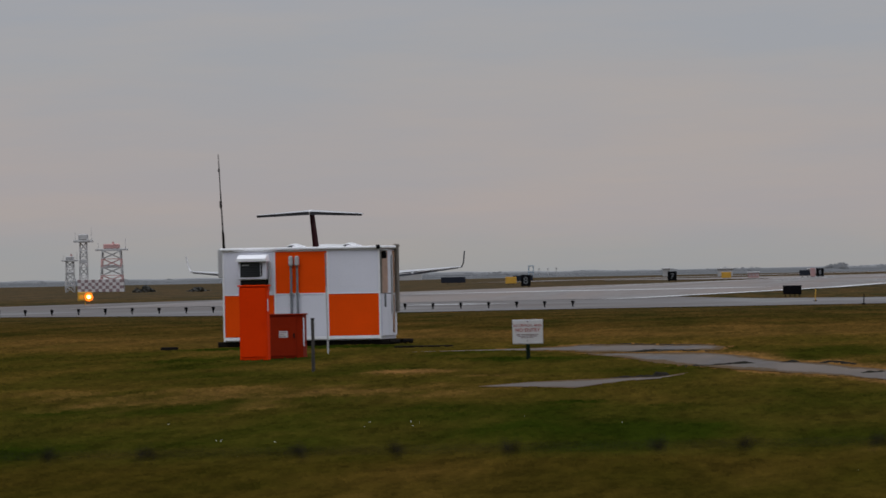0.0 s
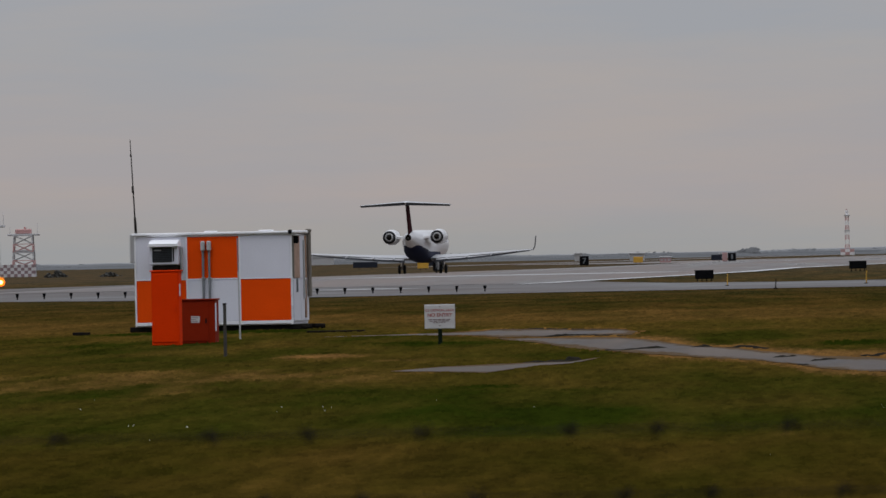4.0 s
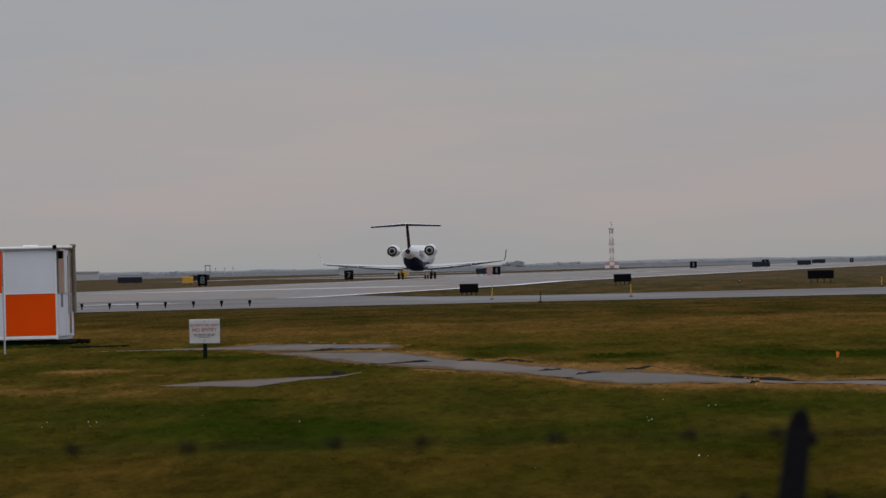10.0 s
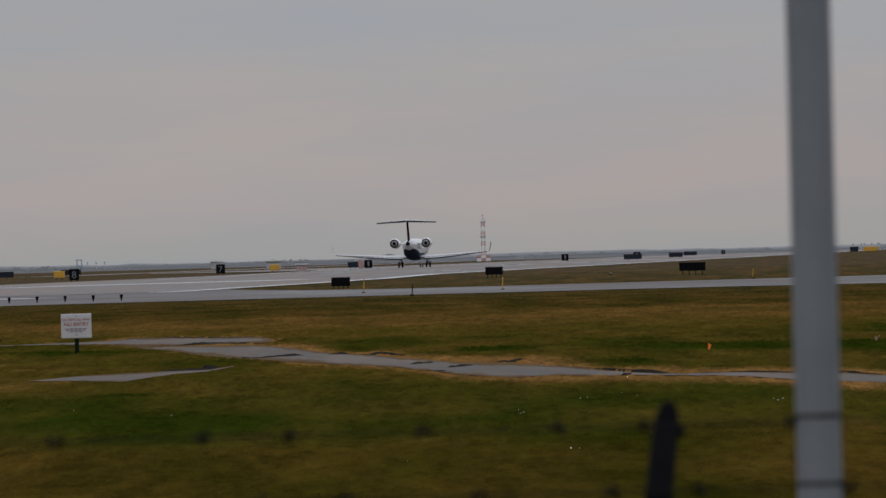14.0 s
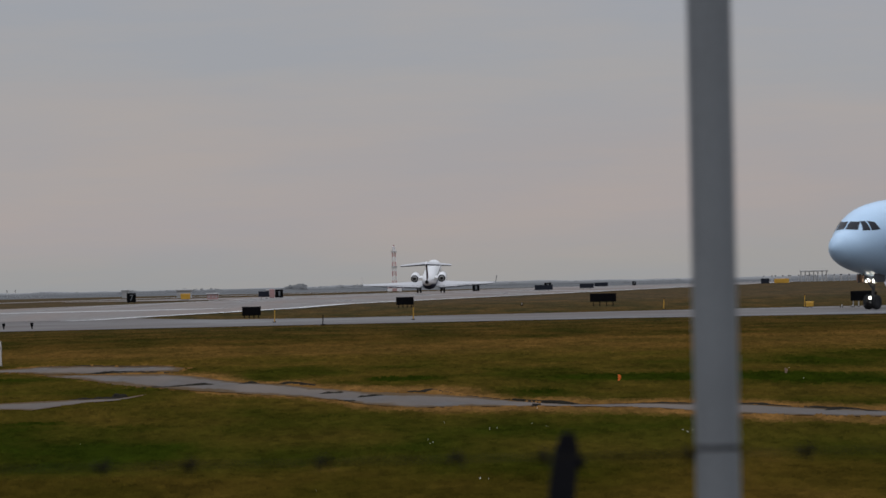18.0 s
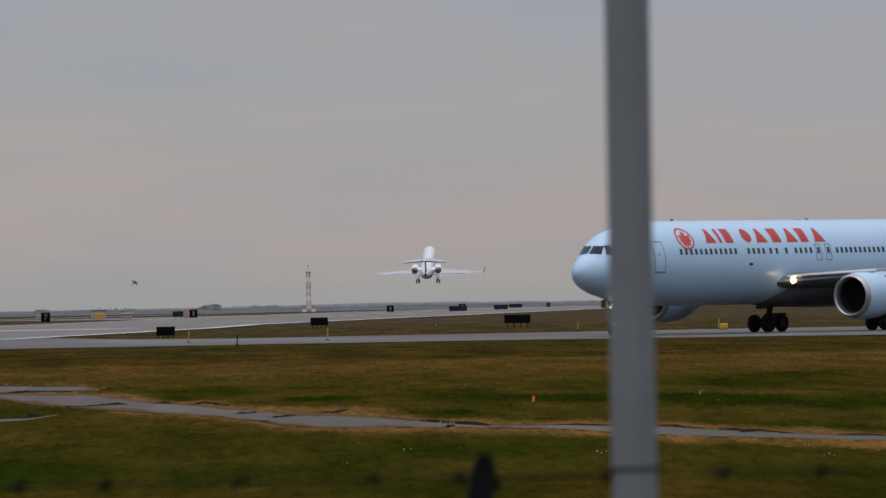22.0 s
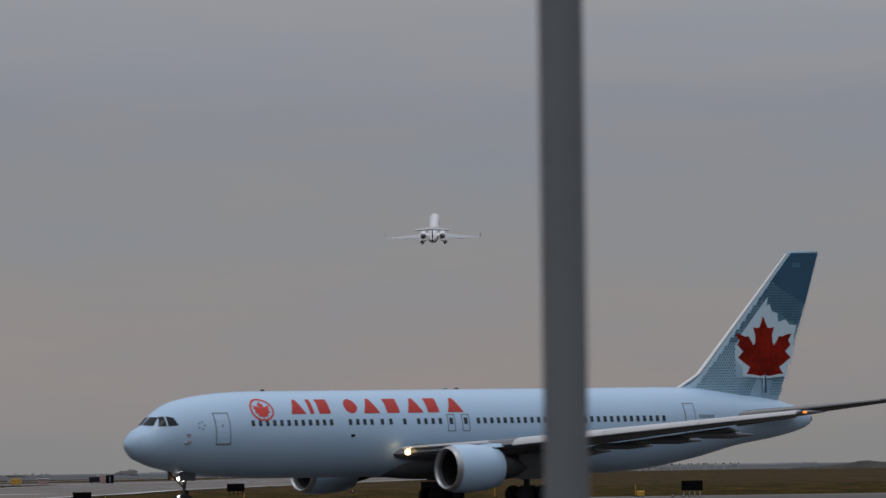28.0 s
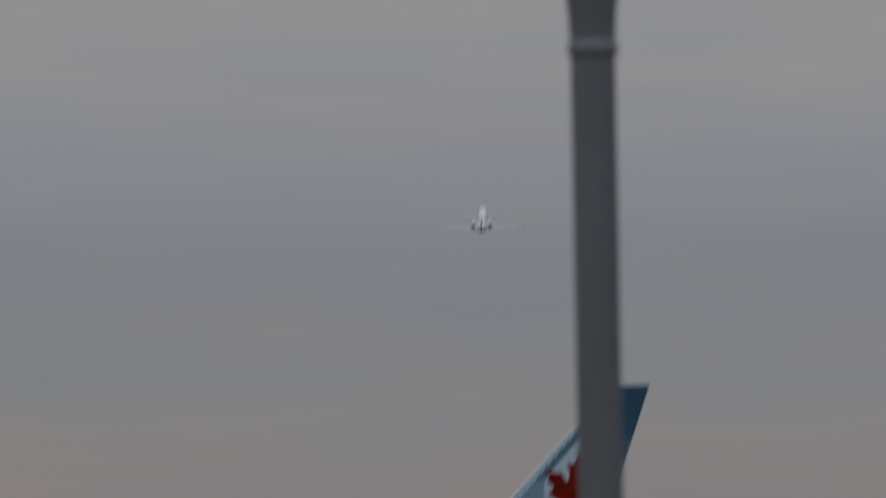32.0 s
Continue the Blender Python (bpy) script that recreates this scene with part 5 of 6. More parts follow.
class Hull:
    """A fuselage skin: stations of (distance aft of the nose, centre height, half width, half height)."""

    def __init__(self, nose, stations):
        self.nose, self.st = nose, stations

    def at(self, s):
        """Centre height and half sizes at s, eased through the stations without overshoot."""
        st = self.st
        k = 0
        while k < len(st) - 2 and s > st[k + 1][0]:
            k += 1
        h = st[k + 1][0] - st[k][0]
        t = min(1.0, max(0.0, (s - st[k][0]) / h))
        out = []
        for c in (1, 2, 3):
            def slope(i):
                return (st[i + 1][c] - st[i][c]) / (st[i + 1][0] - st[i][0])
            d = slope(k)
            tang = []
            for i in (k, k + 1):
                if i == 0 or i == len(st) - 1:
                    tang.append(d)
                else:
                    p, q = slope(i - 1), slope(i)
                    tang.append(0.0 if p * q <= 0 else 2 * p * q / (p + q))
            u = 1 - t
            out.append(st[k][c] * u * u * (1 + 2 * t) + st[k + 1][c] * t * t * (3 - 2 * t) + h * t * u * (tang[0] * u - tang[1] * t))
        return out

    def mesh(self, seg=48, step=0.35):
        ss = sorted({round(p[0], 3) for p in self.st} | {round(i * step, 3) for i in range(int(self.st[-1][0] / step))})
        rings = []
        for s in ss:
            zc, hw, hh = self.at(s)
            rings.append([Vector((self.nose - s, hw * math.sin(2 * math.pi * i / seg), zc + hh * math.cos(2 * math.pi * i / seg))) for i in range(seg)])
        return loft(B(), rings)

    def side(self, s, z, out=0.012, hand=1):
        zc, hw, hh = self.at(s)
        v = max(-0.999, min(0.999, (z - zc) / hh))
        y = hw * math.sqrt(1 - v * v)
        n = Vector((0, y / hw ** 2, (z - zc) / hh ** 2)).normalized()
        p = Vector((self.nose - s, y, z)) + out * n
        p.y *= hand
        return p

    def front(self, y, z, out=0.012):
        a, b = 0.0, 9.0
        for _ in range(30):
            s = (a + b) / 2
            zc, hw, hh = self.at(s)
            if (y / hw) ** 2 + ((z - zc) / hh) ** 2 > 1:
                a = s
            else:
                b = s
        return Vector((self.nose - b + out, y, z + out * 0.5))

    def patch(self, corners, hand=1, out=0.012, n=5, fore=False):
        """Thin curved sheet on the skin between four corners, given as (s, z), or (y, z) for the windscreen."""
        bm = B()
        c = corners
        grid = []
        for j in range(n + 1):
            row = []
            for i in range(n + 1):
                u, v = i / n, j / n
                a = (c[0][0] * (1 - u) + c[1][0] * u) * (1 - v) + (c[3][0] * (1 - u) + c[2][0] * u) * v
                z = (c[0][1] * (1 - u) + c[1][1] * u) * (1 - v) + (c[3][1] * (1 - u) + c[2][1] * u) * v
                row.append(bm.verts.new(self.front(a, z, out) if fore else self.side(a, z, out, hand)))
            grid.append(row)
        for j in range(n):
            for i in range(n):
                bm.faces.new((grid[j][i], grid[j][i + 1], grid[j + 1][i + 1], grid[j + 1][i]))
        ext = bmesh.ops.extrude_face_region(bm, geom=list(bm.faces))
        for v in ext["geom"]:
            if isinstance(v, bmesh.types.BMVert):
                v.co += Vector((-0.008 if fore else 0, 0 if fore else -0.01 * hand, 0))
        return bm


def frame_patch(hull, s0, s1, z0, z1, w, hand, out=0.014):
    """Four thin strips round a door."""
    return [hull.patch(c, hand, out, 4) for c in (((s0, z0), (s1, z0), (s1, z0 + w), (s0, z0 + w)), ((s0, z1 - w), (s1, z1 - w), (s1, z1), (s0, z1)),
                                                  ((s0, z0), (s0 + w, z0), (s0 + w, z1), (s0, z1)), ((s1 - w, z0), (s1, z0), (s1, z1), (s1 - w, z1)))]


def wheel(parent, x, y, r, w, name="wheel"):
    wh = part(name, revolve(B(), ((-w / 2, r * 0.55), (-w / 2, r * 0.86), (-w * 0.36, r * 0.97), (0, r), (w * 0.36, r * 0.97), (w / 2, r * 0.86), (w / 2, r * 0.55)), 24, pose(0, 0, 0, 0, 0, 90)), RUBBER, parent, "", 40)
    wh.matrix_basis = pose(x, y, r)
    part("rim", revolve(B(), ((-w * 0.42, 0.02), (-w * 0.4, r * 0.3), (-w * 0.46, r * 0.56), (w * 0.46, r * 0.56), (w * 0.4, r * 0.3), (w * 0.42, 0.02)), 18, pose(0, 0, 0, 0, 0, 90), True), RIM, wh)
    return wh


ROLLERS = []
LEAF = ((0, 0.976), (0.045, 0.89), (0.10, 0.80), (0.15, 0.79), (0.265, 0.80), (0.21, 0.68), (0.22, 0.56), (0.26, 0.525), (0.33, 0.60), (0.38, 0.665), (0.46, 0.655), (0.58, 0.69), (0.71, 0.70), (0.61, 0.60), (0.67, 0.53), (0.53, 0.43),
        (0.66, 0.335), (0.50, 0.25), (0.37, 0.19), (0.41, 0.13), (0.47, 0.085), (0.30, 0.075), (0.12, 0.05), (0.03, 0.06))
HALO_EDGE = ((0, 1.27), (0.10, 1.13), (0.18, 1.16), (0.23, 1.04), (0.36, 1.02), (0.38, 0.88), (0.56, 0.92), (0.66, 0.84), (0.84, 0.83), (0.76, 0.66), (0.73, 0.45), (0.73, 0.30), (0.56, 0.19), (0.55, 0.05), (0.14, 0.02))


def fin_plate(outline, half_at, lift, hand):
    """Thin plate that lies on the flat flank of the fin."""
    bm = B()
    a = [bm.verts.new((x, hand * (half_at(z) + lift), z)) for x, z in outline]
    b = [bm.verts.new((x, hand * (half_at(z) + lift - 0.02), z)) for x, z in outline]
    f = bm.faces.new(a)
    bmesh.ops.triangulate(bm, faces=[f])
    k = len(a)
    for i in range(k):
        bm.faces.new((a[i], a[(i + 1) % k], b[(i + 1) % k], b[i]))
    return bm


def wide_body():
    """Wide-body twin jet. Origin: on the ground between the main wheels; nose towards +x, port side +y."""
    pl = thing("wide_body_jet", 34.17, 652, 0.03, 233.8, "pale blue wide-body twin-engine airliner with red markings taxiing", "airliner")
    hull = Hull(26.95, ((0, 3.98, 0.04, 0.04), (0.06, 3.98, 0.22, 0.24), (0.2, 3.98, 0.46, 0.47), (0.6, 3.98, 0.82, 0.86), (1.2, 4.0, 1.18, 1.13), (1.9, 4.17, 1.5, 1.56), (2.7, 4.35, 1.8, 1.92),
                       (3.5, 4.44, 2.03, 2.17), (5.5, 4.49, 2.37, 2.49), (7.7, 4.525, 2.49, 2.625), (10, 4.5, 2.515, 2.69), (36, 4.5, 2.515, 2.69), (39.3, 4.62, 2.45, 2.57), (43, 4.88, 2.14, 2.24),
                       (46.8, 5.08, 1.62, 1.6), (49.8, 5.12, 1.12, 1.18), (51.9, 5.08, 0.6, 0.65), (52.5, 5.06, 0.32, 0.36)))
    part("fuselage", hull.mesh(), ICE_BLUE, pl, "pale ice-blue fuselage", 40)
    # cockpit glazing
    for c in (((0.06, 5.18), (0.86, 5.12), (0.72, 5.64), (0.06, 5.66)), ((-0.06, 5.18), (-0.86, 5.12), (-0.72, 5.64), (-0.06, 5.66))):
        part("windscreen", hull.patch(c, fore=True, out=0.02), GLASS_DARK, pl, "dark cockpit windscreen")
    for hand in (1, -1):
        part("cockpit_window", hull.patch(((1.74, 5.08), (2.17, 5.08), (2.24, 5.68), (2.02, 5.66)), hand, 0.016), GLASS_DARK, pl, "dark cockpit side window")
        part("cockpit_window", hull.patch(((2.25, 5.08), (2.84, 5.13), (2.67, 5.61), (2.32, 5.68)), hand, 0.016), GLASS_DARK, pl, "dark cockpit side window")
    # cabin windows: one mesh on the straight side, laid along it
    z = 5.02
    base = part("cabin_window", hull.patch(((15.0, z), (15.24, z), (15.24, z + 0.36), (15.0, z + 0.36)), 1, 0.014, 3), CABIN_GLASS, pl)
    me = base.data
    for s in [7.75 + 0.53 * i for i in range(12)] + [15.55 + 0.53 * i for i in range(3)] + [17.4, 18.05, 19.1] + [20.15 + 0.55 * i for i in range(4)] + [24.7 + 0.515 * i for i in range(29)]:
        if s < 10 or s > 36:
            part("cabin_window", hull.patch(((s, z), (s + 0.24, z), (s + 0.24, z + 0.36), (s, z + 0.36)), 1, 0.014, 3), CABIN_GLASS, pl)
        else:
            share("cabin_window", me, pl, pose(15.0 - s, 0, 0))
    for s0, s1, z0, z1 in ((5.15, 6.22, 3.93, 5.88), (41.0, 41.9, 4.22, 6.15)):
        for bm in frame_patch(hull, s0, s1, z0, z1, 0.07, 1):
            part("door_seam", bm, LINE, pl)
        part("cabin_door", hull.patch(((s0 + 0.08, z0 + 0.08), (s1 - 0.08, z0 + 0.08), (s1 - 0.08, z1 - 0.08), (s0 + 0.08, z1 - 0.08)), 1, 0.016), ICE_BLUE, pl, "closed pale blue cabin door")
    part("door_sill", hull.patch(((5.2, 3.88), (6.2, 3.88), (6.2, 3.95), (5.2, 3.95)), 1, 0.02), LINE, pl)
    part("door_handle", hull.patch(((5.62, 4.98), (5.72, 4.98), (5.72, 5.16), (5.62, 5.16)), 1, 0.02, 2), LINE, pl)
    for s in (22.75, 23.85):
        for bm in frame_patch(hull, s - 0.3, s + 0.3, 4.55, 5.62, 0.06, 1):
            part("exit_seam", bm, LINE, pl)
        part("exit_window", hull.patch(((s - 0.13, 5.0), (s + 0.13, 5.0), (s + 0.13, 5.4), (s - 0.13, 5.4)), 1, 0.016, 3), CABIN_GLASS, pl)
    # round emblem and title, as plain shapes
    def skin(rows_, out=0.016):
        """Shape on the skin from rows of (height, fore end, aft end)."""
        bm = B()
        grid = [[bm.verts.new(hull.side(a + (b - a) * i / 3, zz, out)) for i in range(4)] for zz, a, b in rows_]
        for g, h in zip(grid, grid[1:]):
            for i in range(3):
                bm.faces.new((g[i], g[i + 1], h[i + 1], h[i]))
        return bm

    cx, cz = 8.75, 6.02
    bm = B()
    va = [[bm.verts.new(hull.side(cx + r * math.cos(a), cz + 0.80 * r * math.sin(a), 0.016)) for a in [2 * math.pi * i / 36 for i in range(36)]] for r in (0.86, 0.80, 0.73)]
    for p, q in zip(va, va[1:]):
        for i in range(36):
            bm.faces.new((p[i], p[(i + 1) % 36], q[(i + 1) % 36], q[i]))
    part("emblem_ring", bm, LOGO_RED, pl, "red emblem ring")
    half_leaf = [(x * 0.86, (zz - 0.46) * 1.06) for x, zz in LEAF]
    bm = B()
    hub = bm.verts.new(hull.side(cx, cz, 0.02))
    ring = [bm.verts.new(hull.side(cx + x, cz + zz, 0.02)) for x, zz in half_leaf + [(-x, zz) for x, zz in reversed(half_leaf[1:])]]
    for i in range(len(ring)):
        bm.faces.new((hub, ring[i], ring[(i + 1) % len(ring)]))
    part("emblem", bm, LOGO_RED, pl, "red leaf-like emblem")
    part("emblem_stem", hull.patch(((cx - 0.03, 5.36), (cx + 0.03, 5.36), (cx + 0.03, 5.6), (cx - 0.03, 5.6)), 1, 0.016, 2), LOGO_RED, pl)
    lo, hi = 5.74, 6.62
    for s, w, form in ((10.85, 1.1, 0), (12.27, 0.3, 1), (12.95, 0.85, 1), (14.95, 0.95, 2), (16.3, 1.2, 0), (18.05, 0.95, 1), (19.6, 1.2, 0), (21.15, 0.85, 1), (22.64, 1.2, 0)):
        shape = []
        for i in range(9):
            v = i / 8
            zz = lo + (hi - lo) * v
            if form == 0:      # tapering to the top
                shape.append((zz, s + 0.40 * w * v, s + w - 0.40 * w * v))
            elif form == 1:    # upright block
                shape.append((zz, s, s + w))
            else:              # round
                k = math.sqrt(max(0.02, 1 - (2 * v - 1) ** 2))
                shape.append((zz, s + 0.5 * w * (1 - k), s + 0.5 * w * (1 + k)))
        part("title_mark", skin(shape), LETTER_RED, pl)
    for i in range(5):
        a = 2 * math.pi * i / 5
        s, zz = 4.22 + 0.2 * math.cos(a), 5.05 + 0.22 * math.sin(a)
        part("star_mark", hull.patch(((s, zz), (s + 0.1, zz), (s + 0.1, zz + 0.1), (s, zz + 0.1)), 1, 0.014, 2), LINE, pl)
    for s, zz in ((3.35, 4.5), (3.2, 4.0), (3.4, 4.1), (15.2, 4.3)):
        part("probe", box(B(), 26.95 - s - 0.14, 26.95 - s + 0.1, hull.side(s, zz).y - 0.02, hull.side(s, zz).y + 0.1, zz, zz + 0.14, 0.02), GREY if s < 10 else BLACK, pl)
    for i in range(6):
        s = 42.2 + 0.22 * i
        part("registration_bar", hull.patch(((s, 5.2), (s + 0.15, 5.2), (s + 0.15, 5.4), (s, 5.4)), 1, 0.014, 2), LINE, pl)
    for s, h in ((10.2, 0.25), (24.0, 0.2), (24.9, 0.2)):
        part("blade_aerial", box(B(), 26.95 - s - 0.16, 26.95 - s + 0.12, -0.03, 0.03, 7.14, 7.18 + 0.5 * h, 0.02), WING_DARK, pl)
    # grey instead of the hull's blue: the wing's shade is painted on
    part("belly_fairing", loft(B(), [[Vector((x, w * math.sin(2 * math.pi * i / 24), 2.65 + h * math.cos(2 * math.pi * i / 24))) for i in range(24)] for x, w, h in
                                     ((9.6, 0.5, 0.5), (8.2, 1.5, 0.85), (6, 2.2, 1.02), (2, 2.45, 1.1), (-2, 2.4, 1.1), (-5, 2.0, 0.98), (-8, 0.7, 0.5))]), WING_GREY, pl, "fairing under the wing root, greyed to stand for wing shade", 40)
    # wings
    for hand in (1, -1):
        wing = part("wing", loft(B(), [foil(hand * y, a, b, zz, t) for y, a, b, zz, t in
                                       ((1.6, 9.0, -3.4, 3.15, 1.15), (2.7, 8.1, -3.4, 3.22, 1.05), (7.9, 4.6, -3.35, 3.62, 0.78), (15, -0.3, -5.35, 4.35, 0.52), (21.5, -5.1, -7.9, 5.05, 0.36), (23.6, -6.8, -8.8, 5.32, 0.26), (23.78, -7.5, -8.8, 5.34, 0.1))]),
                    WING_GREY, pl, "grey swept wing", 40)
        part("leading_edge", loft(B(), [foil(hand * y, a + 0.05, a - c, zz, t) for y, a, c, zz, t in ((2.75, 8.07, 0.6, 3.56, 0.14), (7.4, 4.95, 0.7, 3.80, 0.24))]), SLAT_GREY, wing, "bright grey inner leading edge", 40)
        # drooped slats outboard of the engine
        for y0, y1 in ((8.9, 13.6), (13.64, 18.5), (18.54, 23.5)):
            secs = []
            for y in (y0, y1):
                k = (y - 8.8) / 14.7
                a, up, lo = 4.0 - 10.75 * k, 4.10 + 1.4 * k, 3.58 + 1.64 * k
                d = up - lo
                secs.append([Vector((a + dx * d, hand * y, lo + dz * d)) for dx, dz in ((0.62, 0.0), (0.66, 0.10), (0.52, 0.36), (0.18, 0.70), (-0.35, 0.93), (-0.95, 1.0), (-0.9, 0.9), (0.1, 0.5), (0.5, 0.02))])
            part("slat", loft(B(), secs), SLAT_GREY, wing, "pale grey drooped slat", 35)
        part("flap", loft(B(), [foil(hand * y, a, b, zz, t, 0.25) for y, a, b, zz, t in ((2.8, -2.9, -4.6, 2.9, 0.3), (7.6, -2.9, -4.4, 3.4, 0.28))]), WING_GREY, wing, "", 40)
        part("flap", loft(B(), [foil(hand * y, a, b, zz, t, 0.2) for y, a, b, zz, t in ((8.4, -3.2, -4.5, 3.5, 0.25), (17.5, -5.8, -6.8, 4.45, 0.18))]), WING_GREY, wing, "", 40)
        for y in (4.9, 10.2, 13.6, 17.2):
            xx = -1.6 - max(0, y - 8) * 0.36
            zz = 2.9 + y * 0.08
            part("flap_fairing", loft(B(), [[Vector((xx + dx, hand * y + r * math.sin(2 * math.pi * i / 10), zz - 0.25 + 1.3 * r * math.cos(2 * math.pi * i / 10))) for i in range(10)] for dx, r in ((1.4, 0.04), (0.7, 0.15), (-1.4, 0.17), (-3.2, 0.04))]), WING_GREY, wing, "", 50)
        lamp = part("landing_lamp", revolve(B(), ((0.06, 0.02), (0.1, 0.12), (0.0, 0.19), (-0.1, 0.19)), 16, pose(8.06, hand * 3.12, 3.30)), WHITE_GLOW, wing, "lit landing lamp")
        part("tip_lamp", revolve(B(), ((0.1, 0.02), (0.05, 0.065), (-0.15, 0.065), (-0.2, 0.02)), 10, pose(-7.1, hand * 23.72, 5.34), True), ORANGE_GLOW if hand > 0 else GREY, wing, "lit wing-tip lamp" if hand > 0 else "")
        part("aileron", loft(B(), [foil(hand * y, a, b, zz, t) for y, a, b, zz, t in ((18, -6.2, -6.95, 4.62, 0.16), (22, -7.4, -7.95, 5.05, 0.1))]), WING_GREY, wing)
        # engines
        m = pose(8.5, hand * 7.9, 2.24)
        en = part("engine", revolve(B(), ((0.0, 1.22), (-0.12, 1.33), (-0.6, 1.47), (-1.5, 1.5), (-2.7, 1.4), (-3.7, 1.17), (-3.75, 1.08), (-3.0, 1.06)), 40, m), ICE_BLUE, pl, "pale blue engine nacelle", 50)
        part("intake_lip", revolve(B(), ((-0.42, 1.10), (-0.16, 1.11), (-0.02, 1.16), (0.04, 1.23), (-0.02, 1.31), (-0.16, 1.37), (-0.3, 1.405)), 40, m), BARE_METAL, en, "bare polished intake lip", 60)
        part("duct", revolve(B(), ((-0.3, 1.11), (-1.0, 1.12), (-1.8, 1.12)), 36, m), DUCT, en)
        part("fan_disc", revolve(B(), ((-1.7, 0.02), (-1.75, 1.12)), 36, m), DUCT, en)
        for i in range(20):
            a = 2 * math.pi * i / 20
            bm = B()
            q = [m @ Vector((-1.5 - dx, r * math.cos(a + da), r * math.sin(a + da))) for r, da, dx in ((0.3, 0, 0), (1.08, 0.05, 0), (1.08, 0.2, 0.16), (0.3, 0.18, 0.16))]
            bm.faces.new([bm.verts.new(p) for p in q])
            part("fan_blade", bm, DUCT, en)
        part("spinner", revolve(B(), ((-1.2, 0.01), (-1.35, 0.16), (-1.6, 0.32)), 20, m), DUCT, en, "", 50)
        part("core_nozzle", revolve(B(), ((-3.0, 0.95), (-3.8, 0.85), (-4.9, 0.62), (-5.5, 0.42), (-6.1, 0.05)), 28, m), GEAR, en, "sooty core nozzle", 50)
        part("pylon", loft(B(), [[Vector((x, hand * 7.9 + sx * w, zz)) for x, sx in ((a, 0), ((a + b) / 2, 1), (b, 0), ((a + b) / 2, -1))] for a, b, w, zz in ((7.4, 2.4, 0.28, 3.5), (5.4, 0.8, 0.24, 3.75))]), ICE_BLUE, en)
        part("strake", box(B(), 5.6, 7.0, hand * 7.9 - 1.34, hand * 7.9 - 1.3, 2.95, 3.3, 0.01), ICE_BLUE, en)
        # tailplane
        st = part("tailplane", loft(B(), [foil(hand * y, a, b, zz, t) for y, a, b, zz, t in ((0.6, -17.9, -23.6, 5.25, 0.6), (1.6, -18.6, -23.8, 5.35, 0.52), (9.1, -24.5, -26.5, 6.15, 0.18), (9.31, -25.2, -26.5, 6.17, 0.06))]), WING_DARK, pl, "dark grey tailplane", 40)
        part("tailplane_edge", loft(B(), [foil(hand * y, a + 0.02, a - 0.3, zz, t) for y, a, zz, t in ((1.6, -18.6, 5.37, 0.3), (9.0, -24.42, 6.15, 0.13))]), GREY, st, "", 40)
        part("elevator", loft(B(), [foil(hand * y, a, b, zz, t) for y, a, b, zz, t in ((1.7, -22.6, -23.95, 5.33, 0.24), (8.9, -25.9, -26.6, 6.13, 0.1))]), WING_DARK, st, "", 40)
    # fin
    def half(zz):
        return 0.36 - 0.028 * (zz - 6.7)
    fin = part("fin", loft(B(), [upright_foil(zz, a, b, h) for zz, a, b, h in ((5.6, -12.9, -22.9, 0.40), (7.05, -15.0, -23.45, half(7.05)), (7.4, -15.9, -23.6, half(7.4)), (8.0, -16.75, -23.82, half(8.0)), (15.68, -23.98, -26.56, half(15.58)), (15.78, -24.23, -26.59, 0.05))]), PALE_TEAL, pl, "pale teal swept fin", 40)
    part("fin_edge", loft(B(), [upright_foil(zz, a + 0.03, a - 0.28, h) for zz, a, h in ((7.1, -15.1, 0.2), (8.0, -16.75, 0.18), (15.63, -23.97, 0.09))]), WHITE_AIR, fin, "white fin leading edge", 40)

    def xle(zz):
        return -16.75 - (zz - 8.0) * 0.942
    def xte(zz):
        return -23.82 - (zz - 8.0) * 0.3548
    for hand in (1, -1):
        top = [(xle(15.66) - 0.35, 15.68), (xle(13.9) - 0.35, 13.9), (-23.3, 13.45), (-24.3, 13.0), (xte(12.4) + 0.08, 12.4), (xte(14) + 0.08, 14), (xte(15.66) + 0.08, 15.68)]
        part("fin_panel", fin_plate(top, half, 0.006, hand), TEAL, fin, "dark teal upper fin field")
        mesh = [(xle(14.1) - 0.35, 14.1), (xle(13.0) - 0.4, 13.0), (xle(12.4) - 0.5, 12.3), (-21.5, 12.3), (-21.9, 12.75), (-22.45, 12.4), (-22.65, 11.6), (-23.2, 11.75), (-23.3, 10.9), (-23.9, 11.3), (-24.1, 10.75), (xte(10.9) + 0.15, 10.9), (xte(12.9) + 0.08, 12.9), (-23.5, 13.6)]
        part("fin_panel", fin_plate(mesh, half, 0.004, hand), MID_TEAL, fin, "muted teal field with a dark mesh")
